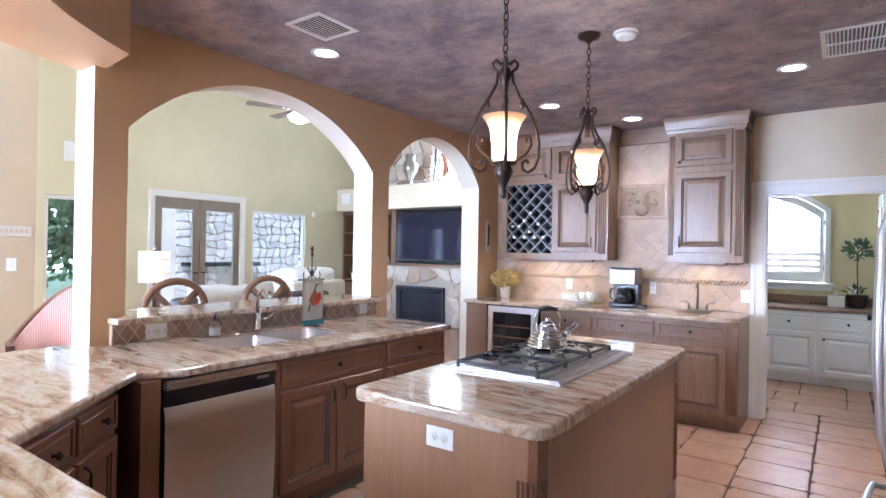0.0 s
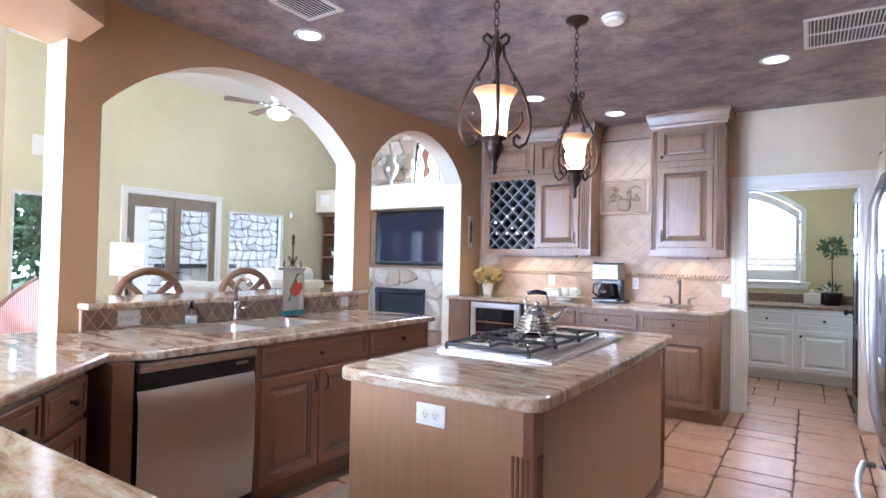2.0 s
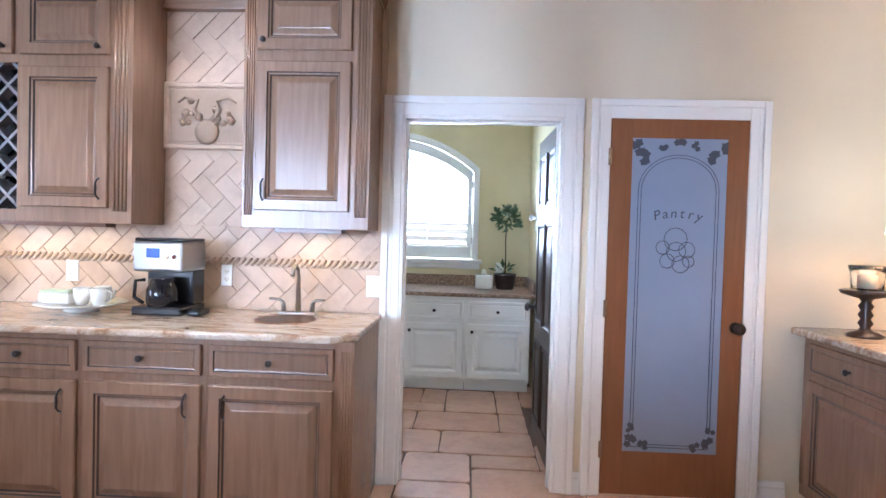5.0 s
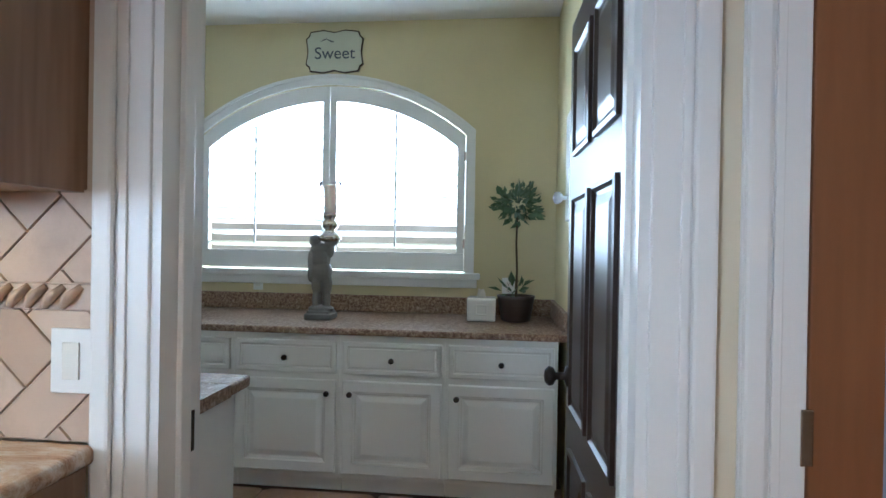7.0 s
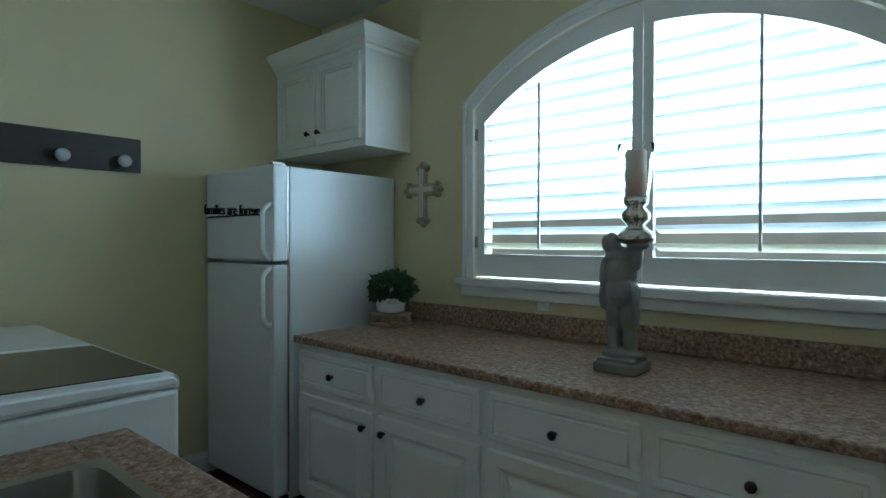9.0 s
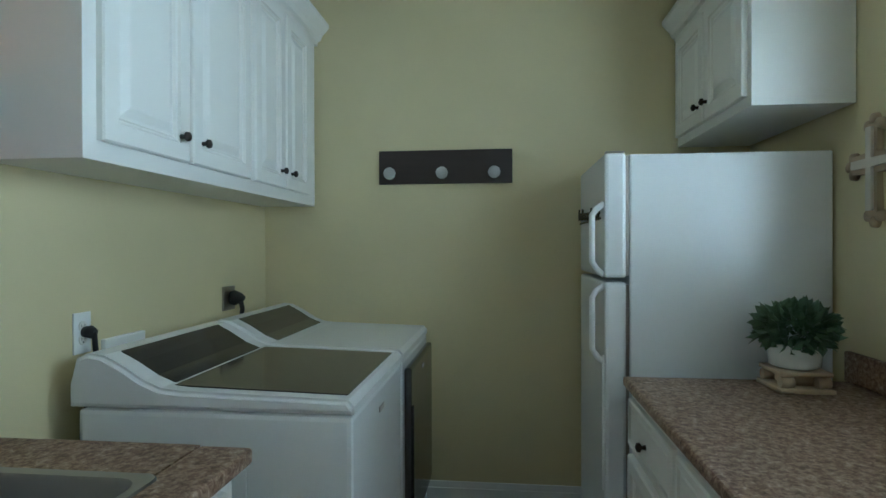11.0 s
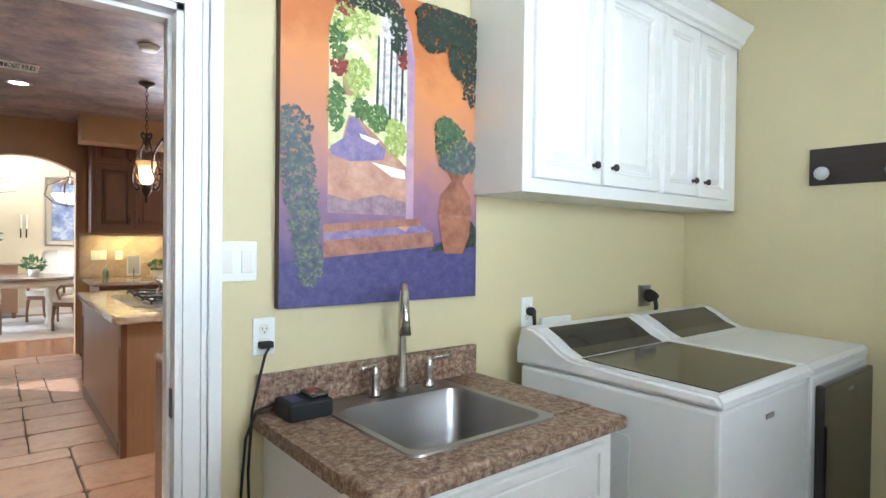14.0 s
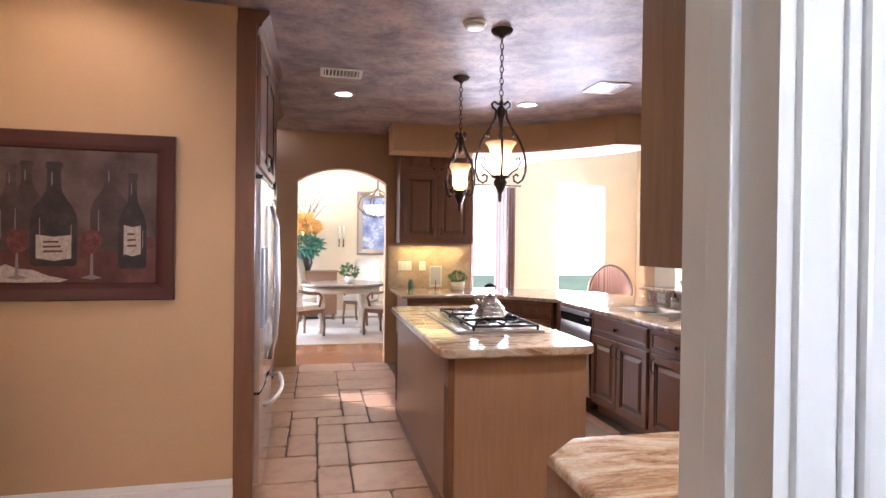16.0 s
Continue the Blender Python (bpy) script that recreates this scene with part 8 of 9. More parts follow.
# u runs towards -y on this face, so the leaf lies at negative u, turned a little
leafbm = dfc.box(-0.76, 0.01, -0.04, -0.004, 2.01, -0.006, 0.002)
panels = [(-0.655, -0.41, 0.16, 0.68), (-0.35, -0.105, 0.16, 0.68), (-0.655, -0.41, 0.80, 1.45), (-0.35, -0.105, 0.80, 1.45), (-0.655, -0.41, 1.57, 1.90), (-0.35, -0.105, 1.57, 1.90)]


def swung(bm):
    bmesh.ops.rotate(bm, verts=bm.verts[:], cent=Vector((DOOR1, LW + 0.012, 0)), matrix=Matrix.Rotation(radians(ang), 3, "Z"))
    return bm


lf_ob = part("leaf", swung(leafbm), DARK_DOOR, D)
for a, b, c, d in panels:
    part("panel", swung(dfc.rings(a, c, b, d, [(0, -0.006, 0), (0, 0.004, 0), (0.012, 0.006, 0), (0.02, -0.002, 0), (0.03, -0.004, 0), (0.055, 0.003, 0), (0.06, 0.0035, 0)])), DARK_DOOR, lf_ob)
part("knob", swung(dfc.turned(-0.70, 0.89, [(0.032, -0.006), (0.032, 0.004), (0.012, 0.01), (0.012, 0.035), (0.028, 0.045), (0.031, 0.058), (0.02, 0.07), (0.004, 0.073)], n=20)), BRONZE, lf_ob)
part("edge_strip", swung(dfc.box(-0.0035, 0.01, -0.04, 0.0, 2.01, -0.005)), OAK, lf_ob, "bare oak hinge edge")
for hz in (0.25, 0.98, 1.8):
    hn = part("hinge", swung(dfc.box(-0.055, hz - 0.05, -0.006, -0.002, hz + 0.05, -0.003, 0.001)), NICKEL, D)
    part("hinge_pin", lathe(DOOR1 - 0.007, LW + 0.012, [(0.008, hz - 0.055), (0.009, hz - 0.05), (0.009, hz + 0.05), (0.007, hz + 0.06)], n=10), NICKEL, D)
# white closet door on the end wall with a glass-knobbed hook board
ef = Face((1.05, 0, 0), 270)
E = tagged(root("door_closet", (1.05, 7.7, 0), "closed white panelled closet door", "door"), kind="structure")
part("leaf", ef.box(-8.08, 0.01, 0.001, -7.30, 2.02, 0.016, 0.002), TRIM, E)
for a, b in ((-8.0, -7.73), (-7.65, -7.38)):
    for c, d in ((0.15, 0.75), (0.85, 1.35), (1.45, 1.92)):
        part("panel", ef.rings(a, c, b, d, [(0, 0.014, 0), (0, 0.02, 0), (0.014, 0.022, 0), (0.022, 0.015, 0), (0.04, 0.014, 0), (0.06, 0.02, 0)]), TRIM, E)
hb = root("white_hook_board", (1.05, 7.98, 1.5), "white wooden hook board with a clear glass knob", "hook board")
part("board", ef.box(-8.075, 1.42, 0.018, -7.92, 1.92, 0.04, 0.004), TRIM, hb)
part("knob", ef.turned(-7.985, 1.525, [(0.012, 0.04), (0.01, 0.06), (0.022, 0.068), (0.03, 0.084), (0.026, 0.1), (0.004, 0.106)], n=10), MILK, hb)

# ---- living room ----
def stones(name, parent, place, u0, v0, u1, v1, size, w0, w1, seed, skip=()):
    """Irregular field stones that fill an oblong, each one a piece of its own with worn corners."""
    rnd = random.Random(seed)
    nu, nv = max(1, round((u1 - u0) / size)), max(1, round((v1 - v0) / (size * 0.85)))
    grid = {}
    for i in range(nu + 1):
        for j in range(nv + 1):
            ju = 0 if i in (0, nu) else rnd.uniform(-0.36, 0.36) * (u1 - u0) / nu
            jv = 0 if j in (0, nv) else rnd.uniform(-0.36, 0.36) * (v1 - v0) / nv
            grid[i, j] = (u0 + (u1 - u0) * (i + (0.5 if j % 2 and 0 < i < nu else 0) * 0.6) / nu + ju, v0 + (v1 - v0) * j / nv + jv)
    for i in range(nu):
        for j in range(nv):
            q = [grid[i, j], grid[i + 1, j], grid[i + 1, j + 1], grid[i, j + 1]]
            cu, cv = sum(p[0] for p in q) / 4, sum(p[1] for p in q) / 4
            if any(a < cu < c and b < cv < d for a, b, c, d in skip):
                continue
            pts = []
            for k in range(4):
                (xa, ya), (xb, yb) = q[k], q[(k + 1) % 4]
                for f in (0.18, 0.5, 0.82):
                    b = 1.0 + (rnd.uniform(-0.02, 0.07) if f == 0.5 else 0)
                    x, y = xa + (xb - xa) * f, ya + (yb - ya) * f
                    pts.append((cu + (x - cu) * 0.93 * b, cv + (y - cv) * 0.93 * b))
            h = w1 + rnd.uniform(-0.012, 0.012)
            bm = bmesh.new()
            lo = [bm.verts.new(place(x, y, w0)) for x, y in pts]
            mid = [bm.verts.new(place(cu + (x - cu) * 0.97, cv + (y - cv) * 0.97, h - 0.012)) for x, y in pts]
            hi = [bm.verts.new(place(cu + (x - cu) * 0.82, cv + (y - cv) * 0.82, h)) for x, y in pts]
            for a, b in ((lo, mid), (mid, hi)):
                for k in range(len(pts)):
                    bm.faces.new((a[k], a[(k + 1) % len(pts)], b[(k + 1) % len(pts)], b[k]))
            bm.faces.new(hi)
            part("stone", bm, STONE, parent)


FY = 9.22
ffc = Face((0, FY, 0), 0)
ch = root("fireplace", (-6.1, 9.5, 0), "field stone fireplace with a dark firebox and shelf", "fireplace")
part("core", box(-7.05, FY + 0.02, 0, -4.4, 9.74, 1.14), MORTAR, ch)
stones("stone", ch, lambda u, v, w: ffc.at(u, v, w), -7.05, 0.0, -4.4, 1.13, 0.34, -0.02, 0.02, 31, [(-6.62, -0.1, -5.43, 0.78)])
part("mantel_shelf", box(-7.1, FY - 0.06, 1.14, -4.4, 9.74, 1.185, 0.008), SHELF, ch)
part("firebox", ffc.rings(-6.60, 0.0, -5.44, 0.75, [(0, 0.0, 0), (0, 0.05, 0), (0.03, 0.055, 0), (0.10, 0.05, 0), (0.12, 0.02, 0)]), material("dark blue steel", (0.02, 0.022, 0.035), 0.35, 0.3), ch)
part("firebox_hood", ffc.box(-6.60, 0.66, 0.04, -5.44, 0.72, 0.075, 0.004), BLACK, ch)
up = root("stone_chimney", (-6.4, 9.6, 2.72), "field stone chimney wall above the ledge", "stone wall")
part("core", box(-8.24, 9.66, 2.72, -6.1, 9.74, 4.15), MORTAR, up)
sfc = Face((0, 9.66, 0), 0)
stones("stone", up, lambda u, v, w: sfc.at(u, v, w), -8.2, 2.72, -6.1, 4.15, 0.30, 0.0, 0.05, 33)
bm = prism([(-8.2, 9.74), (-8.2, 9.05), (-7.2, 9.05), (-6.6, 8.98), (-5.8, 8.92), (-4.4, 8.9), (-4.4, 9.74)], XY, 2.26, 2.72)
solid("display_ledge", bm, CREAM, "deep cream plaster ledge over the television", "wall")
v_ = root("ledge_vent", (-7.95, 9.05, 2.5), "white vent grille on the plaster ledge", "vent")
part("grille", Face((0, 9.048, 0), 0).rings(-8.05, 2.40, -7.8, 2.62, [(0, 0, 0), (0, 0.01, 0), (0.02, 0.012, 0), (0.025, 0.004, 0)]), TRIM, v_)
tv = root("television", (-5.9, FY, 1.2), "large dark flat television on the mantel", "television")
part("bezel", ffc.box(-6.64, 1.22, -0.10, -5.0, 2.20, 0.02, 0.012), BLACK, tv)
part("screen", ffc.box(-6.60, 1.27, 0.02, -5.04, 2.165, 0.023), SCREEN, tv)
part("niche_side", box(-6.80, FY + 0.01, 1.19, -6.68, 9.74, 2.26), SHELF, ch)
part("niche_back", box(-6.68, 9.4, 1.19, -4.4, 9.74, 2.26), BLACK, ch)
bk = root("bookcase", (-7.5, 9.5, 0), "built-in alder bookcase with open shelves and lower doors", "bookcase")
part("back", box(-8.2, 9.62, 0, -6.81, 9.74, 2.26), SHELF, bk)
for x in (-8.2, -7.62, -7.09):
    part("upright", box(x, FY + 0.03, 0, x + 0.04, 9.62, 2.26), SHELF, bk)
for z in (0.78, 1.30, 1.78):
    for x0, x1 in ((-8.16, -7.62), (-7.58, -7.09)):
        zz = z + (0.0 if x0 < -8 else (0.06 if z > 1 else 0))
        part("shelf", box(x0, FY + 0.04, zz, x1, 9.62, zz + 0.035), SHELF, bk)
part("cornice", box(-8.2, FY, 2.17, -6.81, 9.62, 2.26, 0.01), SHELF, bk)
for x0, x1 in ((-8.14, -7.64), (-7.56, -7.11)):
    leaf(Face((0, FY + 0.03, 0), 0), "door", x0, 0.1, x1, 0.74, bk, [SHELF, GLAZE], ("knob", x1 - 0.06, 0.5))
zs = 1.815
an = root("antler_mount", (-7.8, 9.4, zs), "pale antlers on a stand on the bookcase", "antlers")
part("skull", lathe(-7.8, 9.4, [(0.05, zs), (0.03, zs + 0.06), (0.035, zs + 0.12), (0.01, zs + 0.15)], n=12), LINEN, an)
for s in (-1, 1):
    part("antler", tube([(-7.8, 9.4, zs + 0.14), (-7.8 + s * 0.1, 9.38, zs + 0.17), (-7.8 + s * 0.17, 9.36, zs + 0.26), (-7.8 + s * 0.13, 9.35, zs + 0.36)], [0.016, 0.014, 0.011, 0.004]), LINEN, an)
pl = root("round_plate", (-7.3, 9.45, 1.88), "large round cream plate on a shelf", "plate")
part("disc", lathe(-7.3, 2.07, [(0.19, 9.45), (0.2, 9.44), (0.19, 9.43), (0.13, 9.445)], axis="y", n=32), CERAMIC, pl)
ck = root("mantel_clock", (-7.02, 9.3, 1.88), "dark wooden clock with a white dial", "clock")
part("case", box(-7.14, FY + 0.06, 1.875, -6.96, 9.42, 2.15, 0.02), SHELF, ck)
part("dial", lathe(-7.05, 2.03, [(0.065, FY + 0.055), (0.065, FY + 0.062)], axis="y", n=24), CERAMIC, ck)
pf_ = root("photo_frame", (-7.2, 9.35, 1.40), "white framed photo leaning on a shelf", "photo frame")
part("frame", Face((0, 9.35, 0), 0).rings(-7.5, 1.40, -7.15, 1.70, [(0, 0, 0), (0, 0.02, 0), (0.03, 0.022, 0), (0.035, 0.012, 0)]), TRIM, pf_)
for k, (px, pz) in enumerate(((-7.95, 1.335), (-7.75, 0.815), (-7.98, 0.815))):
    q = root("shelf_plant", (px, 9.38, pz), "small green plant in a pale pot on the bookcase", "potted plant", "bookcase plants")
    part("pot", lathe(px, 9.38, [(0.05, pz), (0.065, pz + 0.11), (0.058, pz + 0.11)], n=16), IVORY, q)
    leafy("foliage", q, FERN, (px, 9.38, pz + 0.17), (0.1, 0.09, 0.08), 90, 0.06, 40 + k)
for k, (px, pz, h) in enumerate(((-7.25, 0.815, 0.2), (-7.4, 0.815, 0.1), (-7.78, 1.335, 0.1), (-7.0, 1.19, 0.12))):
    q = root("shelf_ornament", (px, 9.35, pz), "small cream ornament on a bookcase shelf", "ornament", "shelf ornaments")
    part("body", lathe(px, 9.35, [(0.05, pz), (0.055, pz + h * 0.5), (0.02, pz + h * 0.8), (0.03, pz + h)], n=14), LINEN, q)
ur = root("ledge_urn", (-6.35, 9.25, 2.72), "tall pale metal urn with ring handles on the ledge", "urn")
part("body", lathe(-6.35, 9.25, [(0.10, 2.72), (0.1, 2.74), (0.04, 2.80), (0.04, 2.84), (0.14, 3.0), (0.16, 3.12), (0.09, 3.25), (0.12, 3.34), (0.1, 3.35)], n=24), PEWTER, ur)
for s in (-1, 1):
    part("handle", tube([(-6.35 + s * (0.14 + 0.06 * math.cos(a)), 9.25, 3.13 + 0.07 * math.sin(a)) for a in [k * 0.628 for k in range(10)]], 0.01, closed=True), PEWTER, ur)
ia = root("iron_panel", (-5.55, 9.35, 2.72), "leaning wrought iron panel with a red-brown scroll motif", "wall art")
for a, b in (((-5.85, 2.72), (-5.78, 3.55)), ((-5.25, 2.72), (-5.32, 3.55)), ((-5.85, 2.74), (-5.25, 2.74)), ((-5.78, 3.55), (-5.32, 3.55))):
    part("bar", tube([(a[0], 9.35, a[1]), (b[0], 9.35, b[1])], 0.018), IRON, ia)
for k in range(5):
    x = -5.75 + 0.1 * k
    part("scroll", tube([(x + 0.05 * math.sin(j * 0.8 + k), 9.35, 2.78 + 0.09 * j) for j in range(9)], 0.011), IRON, ia)
part("motif", prism([(-5.62, 2.85), (-5.5, 2.95), (-5.53, 3.2), (-5.48, 3.42), (-5.58, 3.5), (-5.66, 3.3), (-5.6, 3.1)], XZ, 9.33, 9.36), TERRACOTTA, ia)

# glazed doors and windows on the west wall
xw = Face((-8.25, 0, 0), 90)
GREYWOOD = wood("taupe stained door", (0.20, 0.16, 0.12), (0.30, 0.25, 0.19), 0.45)
casing("door_casing_patio", xw, 5.17, 6.72, 2.25, 0.10)
for y0, y1, knob_u in ((5.18, 5.94, 5.90), (5.95, 6.71, 5.99)):
    pd = tagged(root("door_patio", (-8.28, (y0 + y1) / 2, 0), "taupe wooden patio door with one tall glass pane", "door"), kind="structure")
    bm = xw.box(y0, 0.01, -0.06, y0 + 0.115, 2.24, -0.015, 0.004)
    xw.box(y1 - 0.115, 0.01, -0.06, y1, 2.24, -0.015, 0.004, bm)
    xw.box(y0 + 0.115, 0.01, -0.06, y1 - 0.115, 0.22, -0.015, 0.004, bm)
    xw.box(y0 + 0.115, 2.06, -0.06, y1 - 0.115, 2.24, -0.015, 0.004, bm)
    part("frame", bm, GREYWOOD, pd)
    pn = part("pane", xw.box(y0 + 0.115, 0.22, -0.04, y1 - 0.115, 2.06, -0.035), GLASS, pd)
    pn.visible_shadow = False
    part("glass_bead", xw.box(y0 + 0.115, 2.045, -0.034, y1 - 0.115, 2.06, -0.02), TRIM, pd)
    part("handle", xw.tube([(knob_u, 1.0, -0.015), (knob_u, 1.0, 0.03), (knob_u + (0.1 if knob_u > 5.95 else -0.1), 1.0, 0.035)], 0.009), BRONZE, pd)
for nm, y0, y1, z0, z1 in (("window_patio", 6.97, 8.24, 0.6, 2.14), ("window_garden", 3.66, 4.55, 0.1, 2.13)):
    wn_ = tagged(root(nm, (-8.25, (y0 + y1) / 2, z0), "white framed picture window", "window"), kind="structure")
    for u0, v0, u1, v1 in ((y0, z0, y0 + 0.05, z1), (y1 - 0.05, z0, y1, z1), (y0 + 0.05, z1 - 0.05, y1 - 0.05, z1), (y0 + 0.05, z0, y1 - 0.05, z0 + 0.05)):
        part("window_frame", xw.box(u0, v0, -0.1, u1, v1, -0.02, 0.004), TRIM, wn_)
    pn = part("pane", xw.box(y0 + 0.05, z0 + 0.05, -0.07, y1 - 0.05, z1 - 0.05, -0.065), GLASS, wn_)
    pn.visible_shadow = False
    part("window_sill", xw.box(y0 - 0.04, z0 - 0.04, -0.02, y1 + 0.04, z0, 0.03, 0.006), TRIM, wn_)
q = root("wall_sensor", (-8.25, 8.45, 2.15), "small white alarm sensor on the wall", "sensor")
part("case", xw.box(8.39, 2.10, 0.001, 8.46, 2.2, 0.04, 0.008), PLASTIC, q)
q = root("wall_return_vent", (-8.25, 3.98, 2.75), "white return vent high on the wall", "vent")
part("grille", xw.rings(3.88, 2.62, 4.10, 2.90, [(0, 0.001, 0), (0, 0.012, 0), (0.025, 0.014, 0), (0.03, 0.005, 0)]), TRIM, q)

# patio outside: stone hearth, trees
oh = root("outdoor_fireplace", (-11.5, 7.9, -0.3), "grey field stone outdoor fireplace on the patio", "outdoor fireplace")
part("core", box(-12.6, 7.2, -0.3, -11.3, 10.6, 2.6), MORTAR, oh)
ohf = Face((-11.3, 0, 0), 90)
GREYSTONE = tile_mat("grey patio stone", [(0.44, 0.41, 0.37), (0.62, 0.59, 0.54), (0.52, 0.47, 0.41)], 0.8, 12, 0.6)
_keep = STONE
STONE = GREYSTONE
stones("stone", oh, lambda u, v, w: ohf.at(u, v, w), 7.2, -0.3, 10.6, 2.55, 0.23, 0.0, 0.06, 51, [(8.3, -0.3, 9.3, 0.9)])
STONE = _keep
part("hearth_shelf", box(-11.3, 7.3, 1.0, -11.0, 9.2, 1.1, 0.01), BLACK, oh)
solid("patio_slab", box(-14, -2, -0.3, -8.42, 14, -0.06), paint("pale patio concrete", (0.55, 0.52, 0.47), 0.8, 0.1), "pale concrete patio outside the doors", "pavement")
solid("patio_roof", box(-9.7, 4.6, 2.62, -8.42, 11.5, 2.8), WHITE_CEILING, "white boarded patio roof", "ceiling")


def tree(x, y, h, r, seed, leaves=2600):
    tr = root("garden_tree", (x, y, -0.3), "leafy green garden tree outside the windows", "tree", "garden trees")
    rnd = random.Random(seed)
    part("trunk", tube([(x, y, -0.3), (x + 0.1, y + 0.05, h * 0.25), (x - 0.05, y, h * 0.5), (x, y, h * 0.8)], [0.16, 0.12, 0.09, 0.03]), BARK, tr)
    for k in range(6):
        a = rnd.uniform(0, 6.28)
        part("limb", tube([(x, y, h * (0.2 + 0.09 * k)), (x + r * 0.45 * math.cos(a), y + r * 0.45 * math.sin(a), h * (0.35 + 0.09 * k)), (x + r * 0.8 * math.cos(a), y + r * 0.8 * math.sin(a), h * (0.5 + 0.07 * k))], [0.07, 0.045, 0.015]), BARK, tr)
    leafy("crown", tr, GREENERY, (x, y, h * 0.55), (r, r, h * 0.5), leaves, 0.24, seed, "", 0.6, 0.85)


tree(-15.0, 4.6, 4.6, 1.9, 71)
tree(-15.5, 8.2, 5.0, 1.8, 72)
tree(-13.6, 11.9, 4.2, 1.5, 73)
tree(-14.2, 6.4, 3.2, 1.3, 76, 1600)
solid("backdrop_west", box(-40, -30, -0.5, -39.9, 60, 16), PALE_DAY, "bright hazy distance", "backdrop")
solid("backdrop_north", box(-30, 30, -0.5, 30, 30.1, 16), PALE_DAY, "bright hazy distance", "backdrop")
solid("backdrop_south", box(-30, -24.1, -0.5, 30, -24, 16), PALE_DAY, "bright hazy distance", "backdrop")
solid("garden_fence", box(-6, 12.0, -0.3, 4, 12.1, 1.55), paint("tan fence boards", (0.5, 0.42, 0.34), 0.8, 0.2), "tan board fence outside the laundry", "fence")

# ceiling fan
fx, fy, fz = -5.75, 5.95, 3.42
fn = root("ceiling_fan", (fx, fy, 4.35), "ceiling fan with dark blades and a glowing bowl light", "ceiling fan")
part("downrod", tube([(fx, fy, fz + 0.05), (fx, fy, 4.36)], 0.018), NICKEL, fn)
part("canopy", lathe(fx, fy, [(0.03, 4.27), (0.07, 4.30), (0.075, 4.36)], n=20), NICKEL, fn)
part("motor", lathe(fx, fy, [(0.05, fz + 0.10), (0.13, fz + 0.08), (0.14, fz + 0.0), (0.10, fz - 0.05)], n=24), NICKEL, fn)
part("bowl", lathe(fx, fy, [(0.14, fz - 0.055), (0.16, fz - 0.07), (0.13, fz - 0.13), (0.05, fz - 0.165), (0.01, fz - 0.17)], n=24), glow("lit fan bowl", (1.0, 0.92, 0.78), 6.0), fn)
lamp("fan_lamp", "POINT", pose(fx, fy, fz - 0.25), 25, (1.0, 0.85, 0.65), 0.08)
BLADE = wood("fan blade wood", (0.10, 0.07, 0.055), (0.18, 0.13, 0.10), 0.4, "x")
for k in range(5):
    a = radians(72 * k + 28)
    bm = prism([(0.2, -0.05), (0.72, -0.075), (0.74, 0.0), (0.72, 0.075), (0.2, 0.05)], lambda u, v, w: (fx + u * math.cos(a) - v * math.sin(a), fy + u * math.sin(a) + v * math.cos(a), fz + 0.02 + 0.12 * v + w), 0, 0.008)
    bl = part("blade", bm, BLADE, fn)
    part("bracket", tube([(fx + 0.11 * math.cos(a), fy + 0.11 * math.sin(a), fz + 0.02), (fx + 0.26 * math.cos(a), fy + 0.26 * math.sin(a), fz + 0.018)], 0.014), NICKEL, bl)


# chairs with oval pierced backs behind the bar ledge
def bar_chair(x, y):
    c = root("bar_chair", (x, y, 0), "dark wooden bar chair with a pierced oval back", "chair", "chairs at the bar ledge")
    sx = x - 0.02
    part("seat", slab(rounded(x - 0.44, y - 0.22, x - 0.02, y + 0.22, 0.08), 0.66, 0.72, 0.02), LINEN, c)
    ring = [(sx, y + 0.235 * math.cos(t_), 0.97 + 0.21 * math.sin(t_)) for t_ in [2 * math.pi * k / 24 for k in range(24)]]
    part("back_ring", tube(ring, 0.028, n=8, closed=True), SHELF, c)
    for s in (-1, 1):
        part("back_slat", tube([(sx, y + s * 0.17, 1.10), (sx, y + s * 0.05, 1.0), (sx, y - s * 0.02, 0.9), (sx, y - s * 0.12, 0.80)], [0.03, 0.022, 0.022, 0.03]), SHELF, c)
        part("back_post", tube([(sx, y + s * 0.2, 0.7), (sx, y + s * 0.21, 0.88)], 0.022), SHELF, c)
        for dx in (-0.40, -0.05):
            part("leg", tube([(x + dx, y + s * 0.18, 0.66), (x + dx, y + s * 0.2, 0.0)], [0.024, 0.018]), SHELF, c)
    part("stretcher", tube([(x - 0.4, y - 0.19, 0.25), (x - 0.4, y + 0.19, 0.25)], 0.014), SHELF, c)


bar_chair(-3.32, 2.83)
bar_chair(-3.32, 3.64)


def soft_block(bm, x0, y0, z0, x1, y1, z1, seed, lumpy=0.04):
    own = box(x0, y0, z0, x1, y1, z1, min(x1 - x0, y1 - y0, z1 - z0) * 0.3, seg=3)
    bmesh.ops.subdivide_edges(own, edges=own.edges[:], cuts=2, use_grid_fill=True)
    for v in own.verts:
        v.co += Vector((1, 1, 1)) * lumpy * noise.noise(v.co * 4 + Vector((seed, 0, 0)))
    for f in own.faces:
        f.smooth = True
    return join(bm, own)


